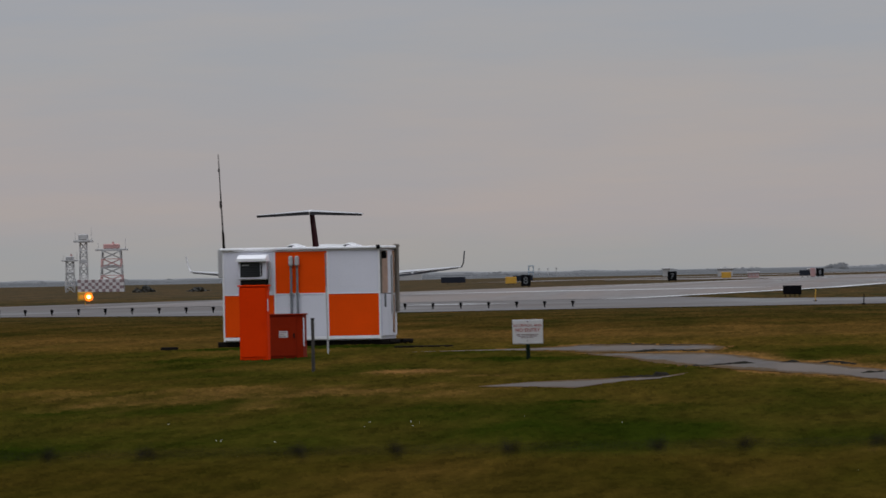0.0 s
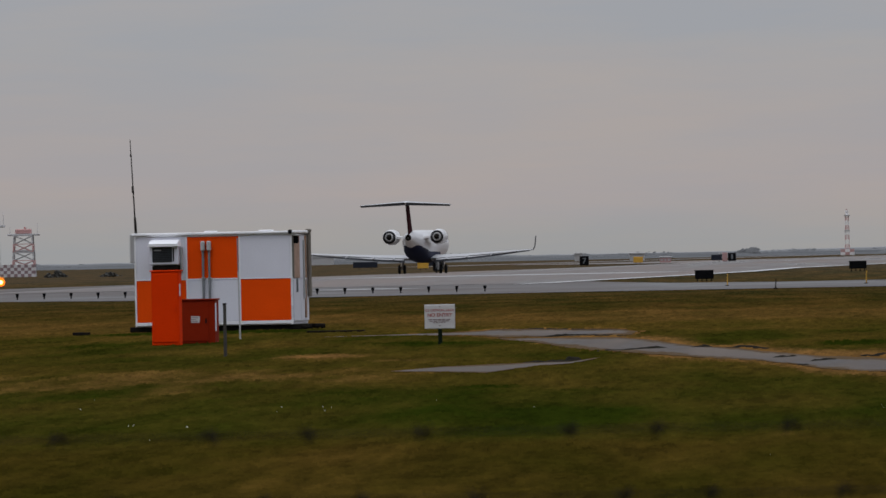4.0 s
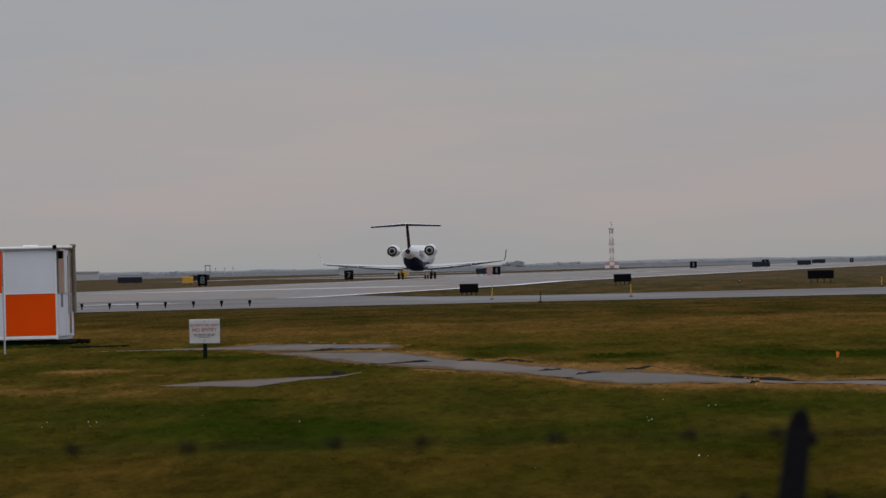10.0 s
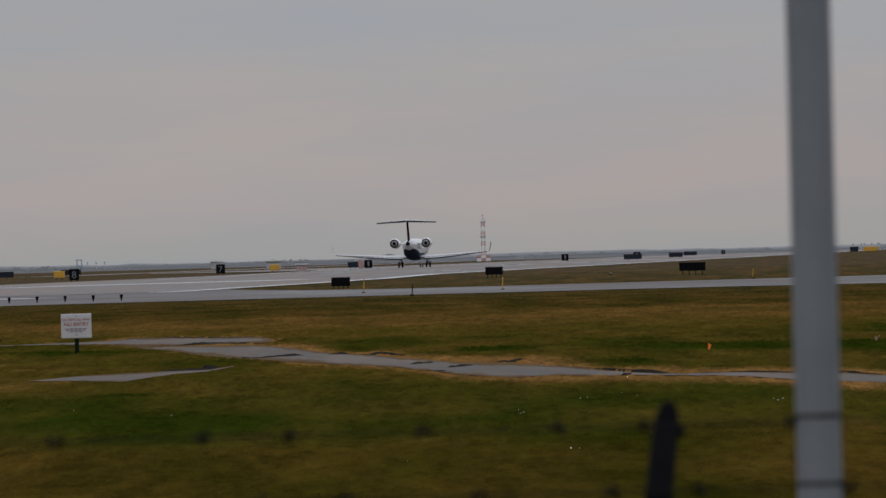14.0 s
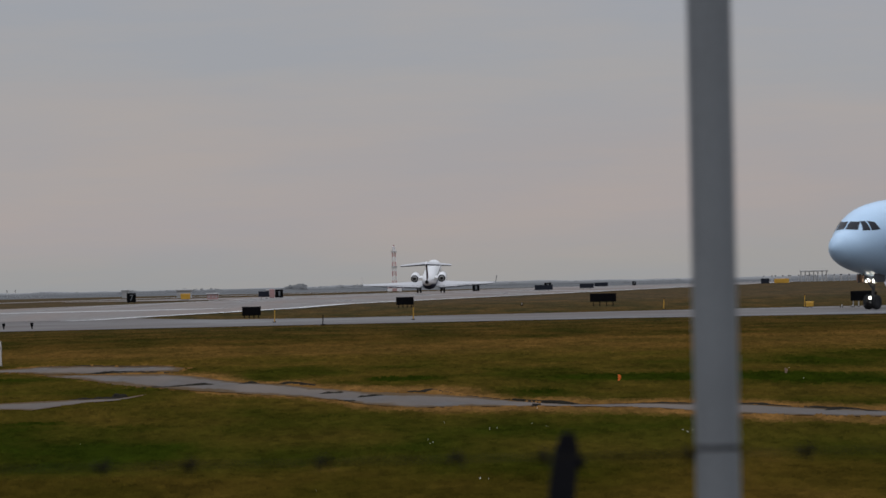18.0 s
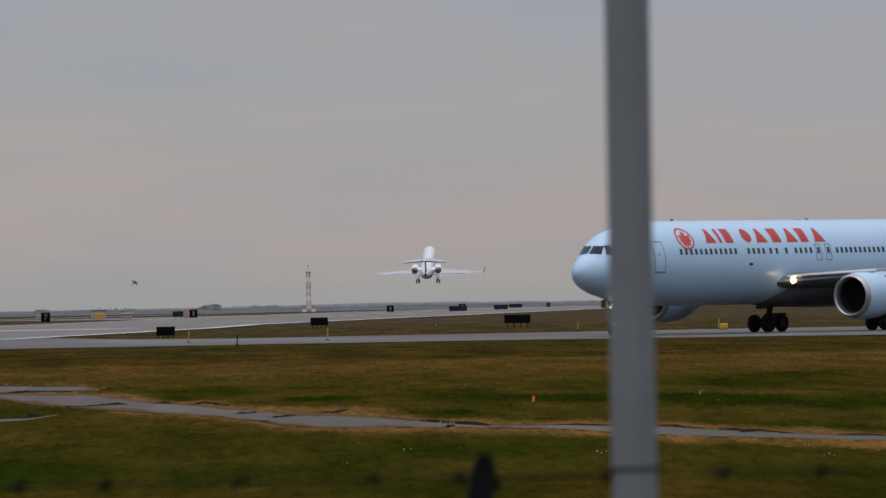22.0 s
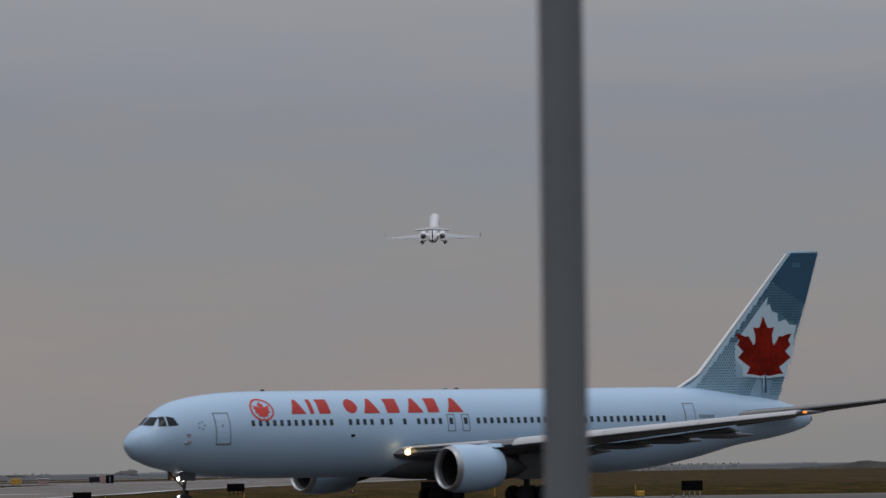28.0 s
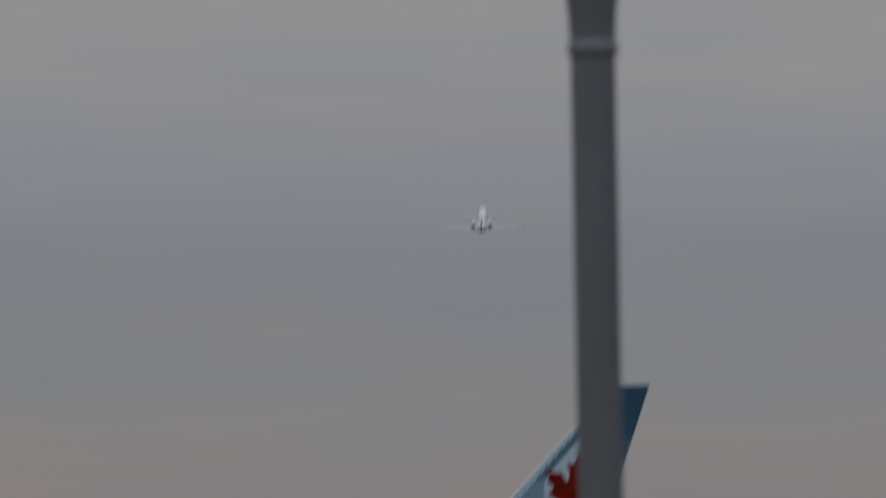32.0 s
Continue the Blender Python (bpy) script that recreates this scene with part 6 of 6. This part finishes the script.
        # fine dots: a mesh along the foot of the dark field, sparser and smaller towards the fuselage
        for deep in (False, True):
            bm = B()
            for i in range(52):
                for j in range(44):
                    u, v = -16.2 - 0.19 * i - 0.095 * (j % 2), 6.65 + 0.17 * j
                    if not xle(v) - 0.45 > u > xte(v) + 0.2:
                        continue
                    rise = v - 13.9 - 0.48 * (u + 22.4)
                    if rise > 0.1 or deep != (rise > -1.75 or (v > 10.0 and u > xle(v) - 1.3)):
                        continue
                    if not deep and ((abs(u + 21.9) < 2.3 and 7.7 < v < 11.2) or (v <= 7.7 and xte(v) + 1.2 < u < -21.3 + 0.55 * (7.8 - v))):
                        continue
                    d = 0.092 if deep else 0.060 + 0.034 * min(1.0, max(0.0, (v - 7.0) / 5.0))
                    y0 = hand * (half(v) + 0.0075)
                    bm.faces.new([bm.verts.new((u + d * math.cos(k * 1.0472), y0 - hand * 0.028 * d * math.sin(k * 1.0472), v + d * math.sin(k * 1.0472))) for k in range(6)])
            tagged(part("dot_field", bm, TEAL if deep else DOT_TEAL, fin), "dark mesh of dots" if deep else "muted teal dots", kind="stuff")
        for k in range(3):
            part("number_bar", fin_plate([(-24.40 - 0.24 * k, 15.05), (-24.34 - 0.24 * k, 14.75), (-24.52 - 0.24 * k, 14.75), (-24.56 - 0.24 * k, 15.05)], half, 0.01, hand), DOT_TEAL, fin, "small pale mark")
        def mirrored(shape):
            return [(-21.9 + sx * x * 3.18, 7.62 + zz * 4.14) for x, zz, sx in [(p[0], p[1], -1) for p in shape] + [(p[0], p[1], 1) for p in reversed(shape[1:])]]
        halo = [(max(xte(zz) + 0.12, min(xle(zz) - (1.0 if zz > 9.6 else 0.4), x)), zz) for x, zz in mirrored(HALO_EDGE)]
        part("leaf_halo", fin_plate(halo, half, 0.012, hand), HALO, fin, "pale ragged field round the leaf")
        outc = [(max(xte(zz) + 0.16, x), zz) for x, zz in mirrored(LEAF)]
        part("fin_rear_edge", fin_plate([(xte(15.66) + 0.07, 15.66), (xte(7.6) + 0.09, 7.6), (xte(7.6) + 0.01, 7.6), (xte(15.66) + 0.01, 15.66)], half, 0.016, hand), WHITE_AIR, fin, "thin white rear edge")
        part("leaf_shape", fin_plate(outc, half, 0.020, hand), LEAF_RED, fin, "large red leaf shape")
        part("leaf_stem", fin_plate([(-21.86, 8.0), (-21.94, 8.0), (-21.99, 7.5), (-22.02, 6.75), (-21.82, 6.75), (-21.83, 7.5)], half, 0.026, hand), TEAL, fin, "dark leaf stem")
        part("stem_edge", fin_plate([(-21.80, 7.9), (-21.86, 7.9), (-21.80, 7.0), (-21.74, 7.0)], half, 0.026, hand), HALO, fin)
        part("rudder_seam", fin_plate([(xte(15.3) + 0.68, 15.3), (xte(8.0) + 1.75, 8.0), (xte(8.0) + 1.78, 8.0), (xte(15.3) + 0.71, 15.3)], half, 0.009, hand), WING_DARK, fin)
    # landing gear
    ng = part("nose_gear", tube(B(), (22.7, 0, 0.5), (22.5, 0, 2.6), 0.11, seg=12), GEAR, pl, "nose landing gear leg", 40)
    part("drag_brace", tube(B(), (22.65, 0, 1.3), (24.2, 0, 2.7), 0.06, seg=8), GEAR, ng)
    part("torque_link", box(B(), 22.35, 22.55, -0.08, 0.08, 0.75, 1.15, 0.02), DARK, ng)
    part("axle", tube(B(), (22.76, -0.36, 0.48), (22.76, 0.36, 0.48), 0.07, seg=10), GREY, ng)
    for y in (-0.3, 0.3):
        ROLLERS.append((wheel(ng, 22.76, y, 0.48, 0.3), 0.48))
    for y in (-0.62, 0.62):
        part("gear_door", box(B(), 22.2, 23.4, y - 0.03, y + 0.03, 1.75, 2.3, 0.02), WING_DARK, ng)
    for y in (-0.26, 0.26):
        part("taxi_lamp", revolve(B(), ((0.08, 0.02), (0.1, 0.11), (0, 0.14), (-0.08, 0.1)), 14, pose(22.85, y, 1.85)), TAXI_GLOW, ng, "lit taxi lamp")
    part("side_lamp", box(B(), 23.0, 23.3, -0.85, -0.45, 1.75, 2.25, 0.04), RUST, ng, "dull orange lamp housing")
    # no lamp here: a glowing disc imitates taxi light reflected at the wheel
    part("wheel_glint", revolve(B(), ((0.06, 0.02), (0.08, 0.08), (0, 0.1), (-0.06, 0.07)), 12, pose(23.0, 0, 0.75)), TAXI_GLOW, ng, "glowing disc standing in for a reflection at the nose wheel")
    for hand in (1, -1):
        mg = part("main_gear", tube(B(), (0.05, hand * 4.65, 0.6), (-0.1, hand * 4.2, 3.2), 0.2, seg=14), GEAR, pl, "main landing gear leg", 40)
        part("bogie_beam", tube(B(), (0.78, hand * 4.65, 0.58), (-0.78, hand * 4.65, 0.58), 0.14, seg=10), GEAR, mg)
        part("side_brace", tube(B(), (0.0, hand * 4.5, 1.6), (-0.1, hand * 2.6, 2.9), 0.09, seg=8), GEAR, mg)
        part("gear_door", box(B(), -0.9, 0.9, hand * 4.95 - 0.03, hand * 4.95 + 0.03, 1.5, 3.1, 0.03), WING_GREY, mg)
        for x in (0.72, -0.72):
            part("axle", tube(B(), (x, hand * 4.65 - 0.7, 0.57), (x, hand * 4.65 + 0.7, 0.57), 0.09, seg=8), GEAR, mg)
            for y in (-0.57, 0.57):
                ROLLERS.append((wheel(mg, x, hand * 4.65 + y, 0.57, 0.42), 0.57))
    part("beacon", revolve(B(), ((0.0, 0.12), (0.1, 0.1), (0.16, 0.02)), 12, pose(3.0, 0, 7.17, 0, -90, 0)), GREY, pl)
    part("tail_cone_outlet", revolve(B(), ((0.0, 0.2), (-0.1, 0.24), (-0.3, 0.18)), 16, pose(-25.45, 0, 5.06), True), DARK, pl)
    return pl


def regional_jet():
    """Small T-tail jet. Origin: on the ground between the main wheels; nose towards +x, port side +y. Returns the jet and its legs."""
    pl = thing("regional_jet", -45, 857, 0.65, 86.04, "white T-tail regional jet with a navy belly taking off", "airliner")
    hull = Hull(16.9, ((0, 2.55, 0.05, 0.05), (0.3, 2.55, 0.45, 0.4), (1.2, 2.65, 0.85, 0.85), (2.6, 2.85, 1.2, 1.25), (4.5, 2.95, 1.345, 1.35), (21, 2.95, 1.345, 1.35), (24, 3.05, 1.2, 1.22), (27, 3.3, 0.85, 0.85), (29, 3.5, 0.5, 0.5), (29.8, 3.55, 0.25, 0.25)))
    part("fuselage", hull.mesh(36, 0.6), WHITE_AIR, pl, "glossy white fuselage", 40)
    bell = Hull(16.9, ((6, 2.3, 0.3, 0.3), (8, 2.1, 0.9, 0.8), (11, 1.95, 1.1, 0.9), (19, 1.95, 1.12, 0.9), (22.5, 2.2, 1.16, 0.85), (26, 2.75, 0.87, 0.62), (28.5, 3.25, 0.47, 0.36)))
    ss = [6, 7, 8, 9.5, 11, 13, 16, 19, 21, 22.5, 24, 26, 27.5, 28.5]
    rings = []
    for s in ss:
        zc, hw, hh = bell.at(s)
        rings.append([Vector((16.9 - s, hw * math.sin(2 * math.pi * i / 28), zc + hh * math.cos(2 * math.pi * i / 28))) for i in range(28)])
    part("belly", loft(B(), rings), NAVY, pl, "dark navy belly", 40)
    flap_shades = []
    for hand in (1, -1):
        part("windscreen", hull.patch(((0.06 * hand, 3.15), (0.7 * hand, 3.1), (0.6 * hand, 3.55), (0.06 * hand, 3.55)), fore=True, out=0.02), GLASS_DARK, pl)
        for i in range(20):
            s = 6.2 + 0.78 * i
            part("cabin_window", hull.patch(((s, 3.1), (s + 0.22, 3.1), (s + 0.22, 3.42), (s, 3.42)), hand, 0.014, 2), GLASS_DARK, pl)
        wing = part("wing", loft(B(), [foil(hand * y, a, b, zz, t) for y, a, b, zz, t in ((0.7, 4.6, -2.0, 1.5, 0.62), (1.5, 3.9, -2.0, 1.52, 0.56), (4.4, 1.4, -2.1, 1.66, 0.4), (11.2, -3.5, -4.95, 2.15, 0.12), (11.45, -3.8, -5.0, 2.18, 0.08))]), JET_WING, pl, "pale swept wing", 40)
        # the port winglet's colour is paled to match the bright sky behind it
        part("winglet", loft(B(), [[Vector((a + (b - a) * u, hand * (y + v), zz)) for u, v in ((0, 0), (0.4, 0.06), (1, 0), (0.4, -0.06))] for y, a, b, zz in ((11.4, -3.8, -5.0, 2.12), (11.6, -4.2, -5.05, 2.5), (11.78, -5.0, -5.5, 3.5))]), WING_DARK if hand < 0 else WHITE_AIR, wing, "dark upright winglet" if hand < 0 else "upright winglet paled towards the sky's brightness")
        part("flap", loft(B(), [foil(hand * y, a, b, zz, t, 0.12) for y, a, b, zz, t in ((1.6, -1.8, -2.7, 1.42, 0.12), (4.4, -1.95, -2.7, 1.58, 0.1), (7.5, -3.0, -3.6, 1.82, 0.06))]), JET_WING, wing, "lowered pale flap", 40)
        # added dark plate: shade under the flaps, seen from behind
        flap_shades.append(part("flap_shade", loft(B(), [[Vector((a, hand * y, zz)), Vector((a - 0.06, hand * y, zz)), Vector((a - 0.04, hand * y, zz - t)), Vector((a, hand * y, zz - t))] for y, a, zz, t in ((1.5, -2.68, 1.34, 0.22), (4.4, -2.68, 1.50, 0.20), (7.5, -3.58, 1.76, 0.16), (11.2, -5.06, 2.10, 0.06))]), WING_DARK, wing, "dark plate standing in for shade under the lowered flaps"))
        for y in (2.6, 4.6, 7.2):
            part("flap_fairing", tube(B(), (-1.0 - y * 0.2, hand * y, 1.38 + y * 0.06), (-3.0 - y * 0.2, hand * y, 1.25 + y * 0.06), 0.14, 0.04, seg=8), JET_WING, wing)
        # greyer than the wing: the shade on its outer rear edge is painted
        part("aileron", loft(B(), [foil(hand * y, a, b, zz, t) for y, a, b, zz, t in ((7.6, -2.9, -3.85, 1.83, 0.1), (11.3, -4.35, -5.06, 2.14, 0.08))]), TAIL_GREY, wing, "outer trailing edge greyed to stand for shade", 40)
        m = pose(-4.6, hand * 2.35, 3.62)
        en = part("engine", revolve(B(), ((0.0, 0.6), (-0.15, 0.7), (-0.8, 0.76), (-2.4, 0.76), (-3.5, 0.70), (-3.9, 0.62), (-3.9, 0.58), (-3.2, 0.55)), 28, m), WHITE_AIR, pl, "white rear-mounted engine nacelle", 50)
        part("intake_lip", revolve(B(), ((-0.2, 0.55), (0.02, 0.6), (0.0, 0.66), (-0.2, 0.72)), 28, m), BARE_METAL, en, "", 60)
        part("intake_disc", revolve(B(), ((-0.3, 0.02), (-0.5, 0.56)), 24, m), DUCT, en)
        part("exhaust_ring", revolve(B(), ((-3.5, 0.60), (-3.93, 0.635), (-3.97, 0.55), (-3.5, 0.40)), 28, m), DUCT, en, "dark exhaust ring", 60)
        part("core_nozzle", revolve(B(), ((-3.0, 0.44), (-4.0, 0.42), (-4.2, 0.38), (-4.2, 0.28), (-3.8, 0.26)), 24, m), TAIL_GREY, en, "pale core cowl", 50)
        part("exhaust_disc", revolve(B(), ((-3.4, 0.02), (-3.4, 0.56)), 24, m), DUCT, en)
        part("exhaust_plug", revolve(B(), ((-3.9, 0.27), (-4.25, 0.22), (-4.5, 0.02)), 16, m), DARK, en)
        part("pylon", box(B(), -8.0, -5.4, min(hand * 1.0, hand * 1.8), max(hand * 1.0, hand * 1.8), 3.45, 3.72, 0.05), WHITE_AIR, en)
        tp = part("tailplane", loft(B(), [foil(hand * y, a, b, zz, t) for y, a, b, zz, t in ((0.0, -12.6, -15.3, 6.95, 0.26), (4.27, -14.1, -15.5, 6.7, 0.12), (4.45, -14.5, -15.5, 6.69, 0.05))]), TAIL_GREY, pl, "grey tailplane atop the fin", 40)
        # sky light on top is painted: the upper skin is paler than the rest
        part("tailplane_lit_skin", loft(B(), [foil(hand * y, a, b, zz, t) for y, a, b, zz, t in ((0.0, -12.62, -15.36, 6.99, 0.24), (4.27, -14.12, -15.56, 6.735, 0.1), (4.45, -14.5, -15.56, 6.71, 0.04))]), JET_WING, tp, "upper skin paled for the sky light on it", 40)
        # dark plate added for the shade below the tailplane
        part("elevator", loft(B(), [[Vector((a, hand * y, zz)), Vector((a - 0.5, hand * y, zz)), Vector((a - 0.42, hand * y, zz - t)), Vector((a + 0.1, hand * y, zz - t))] for y, a, zz, t in ((0.08, -14.7, 6.93, 0.22), (4.35, -14.9, 6.685, 0.13))]), WING_DARK, tp, "dark plate standing in for the shaded tailplane underside")
    fin = part("fin", loft(B(), [upright_foil(zz, a, b, h) for zz, a, b, h in ((3.6, -9.2, -12.9, 0.15), (4.3, -10.0, -13.1, 0.14), (6.85, -12.3, -14.9, 0.11), (7.0, -12.6, -15.0, 0.05))]), FIN_RED, pl, "dark red fin", 40)
    part("bullet", revolve(B(), ((0, 0.02), (-0.3, 0.14), (-1.5, 0.2), (-3.0, 0.14), (-3.6, 0.02)), 14, pose(-12.0, 0, 6.95)), WHITE_AIR, fin, "", 50)
    part("tail_lamp", revolve(B(), ((0, 0.02), (-0.1, 0.06), (-0.2, 0.02)), 8, pose(-15.55, 0, 6.95)), WHITE_AIR, fin)
    part("tail_outlet", revolve(B(), ((0, 0.26), (-0.15, 0.3), (-0.3, 0.2), (0.0, 0.02)), 16, pose(-12.85, 0, 3.55), True), DARK, pl, "dark tail outlet")
    legs = []
    for hand in (1, -1):
        lg = part("main_gear", tube(B(), (0, 0, -1.1), (0, hand * -0.25, 0.1), 0.09, seg=10), GREY, pl, "main landing gear leg")
        lg.matrix_basis = pose(0, hand * 2.05, 1.5)
        for y in (-0.26, 0.26):
            w = wheel(lg, 0, y, 0.44, 0.24)
            w.matrix_basis = pose(0, y, -1.06)
        part("gear_door", box(B(), -0.4, 0.4, hand * 0.1 - 0.02, hand * 0.1 + 0.02, -0.75, 0.0, 0.01), WHITE_AIR, lg)
        legs.append(lg)
    lg = part("nose_gear", tube(B(), (0, 0, -1.3), (0, 0, 0.1), 0.07, seg=10), GREY, pl, "nose landing gear leg")
    lg.matrix_basis = pose(15.0, 0, 1.6)
    for y in (-0.17, 0.17):
        w = wheel(lg, 0, y, 0.27, 0.16)
        w.matrix_basis = pose(0, y, -1.33)
    part("gear_door", box(B(), -0.5, 0.5, 0.26, 0.29, -0.5, 0.0, 0.01), WHITE_AIR, lg)
    legs.append(lg)
    return pl, legs, flap_shades


def bird():
    b = thing("bird", -10, 300, 10, 0, "small dark bird in flight over the field", "bird")
    part("body", revolve(B(), ((0.16, 0.005), (0.12, 0.035), (0.03, 0.05), (-0.08, 0.035), (-0.2, 0.012)), 10), FEATHER, b, "", 50)
    wings = []
    for hand in (1, -1):
        w = part("wing", loft(B(), [[Vector((a + (c - a) * u, hand * y, zz + v)) for u, v in ((0, 0), (0.4, 0.012), (1, 0), (0.4, -0.006))] for y, a, c, zz in ((0.0, 0.08, -0.06, 0), (0.16, 0.1, -0.05, 0.0), (0.36, 0.0, -0.07, 0.0))]), FEATHER, b)
        w.matrix_basis = pose(0, hand * 0.03, 0.02, hand * 20, 0, 0)
        wings.append((w, hand))
    part("tail", loft(B(), [[Vector((x, s * w, 0.0 + v)) for s, v in ((-1, 0), (0, 0.008), (1, 0), (0, -0.008))] for x, w in ((-0.18, 0.02), (-0.3, 0.055))]), FEATHER, b)
    for o in (b,):
        o.scale = (1.6, 1.6, 1.6)
    return b, wings


jet = wide_body()
small_jet, legs, flap_shades = regional_jet()
gull, gull_wings = bird()


# ---- all that moves ----
def motions():
    walk(jet, [
        (0.0, pose(100.25, 735.09, 0.03, 0, 0, 231.8)),
        (6.0, pose(83.18, 713.40, 0.03, 0, 0, 231.8)),
        (12.0, pose(66.11, 691.71, 0.03, 0, 0, 231.8)),
        (17.0, pose(51.89, 673.63, 0.03, 0, 0, 231.8)),
        (18.0, pose(49.04, 670.02, 0.03, 0, 0, 231.8)),
        (19.0, pose(46.20, 666.40, 0.03, 0, 0, 231.7)),
        (20.0, pose(43.35, 662.80, 0.03, 0, 0, 231.6)),
        (21.0, pose(40.50, 659.19, 0.03, 0, 0, 231.5)),
        (22.0, pose(37.74, 655.59, 0.03, 0, 0, 231.4)),
        (23.0, pose(35.21, 652.00, 0.03, 0, 0, 231.2)),
        (24.0, pose(32.53, 648.43, 0.03, 0, 0, 230.2)),
        (25.0, pose(29.92, 644.99, 0.03, 0, 0, 226.6)),
        (25.5, pose(28.53, 643.34, 0.03, 0, 0, 225.0)),
        (26.5, pose(25.49, 640.15, 0.03, 0, 0, 222.8)),
        (27.5, pose(22.18, 637.21, 0.03, 0, 0, 216.6)),
        (28.0, pose(20.40, 635.89, 0.03, 0, 0, 213.8)),
        (28.5, pose(18.58, 634.64, 0.03, 0, 0, 211.8)),
        (29.0, pose(16.69, 633.46, 0.03, 0, 0, 210.0)),
        (29.5, pose(14.74, 632.35, 0.03, 0, 0, 208.0)),
        (30.0, pose(12.78, 631.31, 0.03, 0, 0, 205.5)),
        (30.5, pose(10.79, 630.38, 0.03, 0, 0, 202.4)),
        (31.0, pose(8.75, 629.56, 0.03, 0, 0, 199.0)),
        (31.5, pose(6.66, 628.89, 0.03, 0, 0, 195.0)),
        (32.0, pose(4.47, 628.37, 0.03, 0, 0, 191.0)),
    ])
    # its wheels roll at taxiing speed
    for w, r in ROLLERS:
        x, y, z = w.matrix_basis.translation
        walk(w, [(0, pose(x, y, z))] + [(17 + 0.15 * i, pose(x, y, z, 0, (4.6 * 0.15 * i / r * DEG) % 360, 0)) for i in range(101)])
    rows = []
    for t, lift, pitch in ((0, 0, 0), (2, 0, 0), (4, 0, 0), (6, 0, 0), (8, 0, 0), (10, 0, 0), (12, 0, 0), (14, 0, 0), (15.5, 0, 0.3), (16.5, 0, 2.2), (17.5, 0.0, 6), (18.5, 0.2, 7.8), (19.5, 0.95, 9.2),
                           (20.5, 2.2, 9.8), (21.0, 3.3, 10.2), (22, 6.3, 11.5), (23, 10.4, 12.8), (24, 17.5, 13.8), (25, 25.9, 14.4), (26, 35.8, 14.6), (27, 46.8, 14.6), (28, 57.2, 14.5), (29, 68.0, 14.5), (30, 79.2, 14.5), (31, 91.4, 14.5), (32, 104.6, 14.5)):
        d = 857 + 33 * t + t * t if t < 19 else 1845 + 71 * (t - 19) + 0.3 * (t - 19) ** 2
        dx = np.interp(t, (0, 3, 6, 9, 13, 15, 18), (0.25, 0.1, -0.8, -0.6, -0.55, -0.4, -0.1))
        rows.append((t, pose(-37.9 + float(dx) + RUN_SLOPE * (d - 965), d, 0.65 + lift, 0, -pitch, float(np.interp(t, (15, 20), (86.04, 86.9))))))
    walk(small_jet, rows)
    for lg, hand in zip(legs, (1, -1, 0)):
        x, y, z = lg.matrix_basis.translation
        fold = (lambda a, drop=0.75: pose(x, y, z - drop, hand * a, 0, 0)) if hand else (lambda a, drop=0.3: pose(x, y, z - drop, 0, -a, 0))
        walk(lg, [(0, fold(0, 0)), (18.0, fold(0, 0)), (20.0, fold(0)), (25.0, fold(0)), (26.5, fold(20)), (28.0, fold(50)), (29.5, fold(85, 0.1)), (32.0, fold(85, 0.1))])
    # the dark plates for flap shade draw in on the climb, with the flaps
    for v in flap_shades:
        walk(v, [(0, pose(0, 0, 0)), (18, pose(0, 0, 0)), (22, pose(0.7, 0, 0.16)), (32, pose(0.7, 0, 0.16))])
    walk(gull, [(0, pose(-160, 1150, 22.0, 0, 0, 10)), (19, pose(-50.0, 1200, 6.4, 0, 0, 10)), (21.5, pose(-19.5, 1200, 4.82, 0, 0, 15)), (22, pose(-12.5, 1200, 5.35, 30, -35, 15)), (22.5, pose(-6.2, 1200, 5.90, 0, 0, 15)), (23, pose(-0.3, 1200, 7.21, 10, -20, 15)), (23.5, pose(4.8, 1200, 7.96, 0, 0, 15)), (24, pose(9.6, 1200, 7.81, 0, 0, 15)), (24.5, pose(14.3, 1200, 7.24, 0, 0, 15)), (25, pose(19.0, 1200, 6.25, 0, 0, 15)),
                (27, pose(38, 1200, 4.0, 0, 0, 5)), (29, pose(52, 1205, 1.2, 0, 0, 5)), (32, pose(60, 1210, 1.0, 0, 0, 5))])
    for w, hand in gull_wings:
        flap = []
        for i in range(0, 129):
            flap.append((i * 0.25, pose(0, hand * 0.03, 0.02, hand * (8 + 24 * math.sin(i * 1.9)), 0, 0)))
        walk(w, flap)


motions()
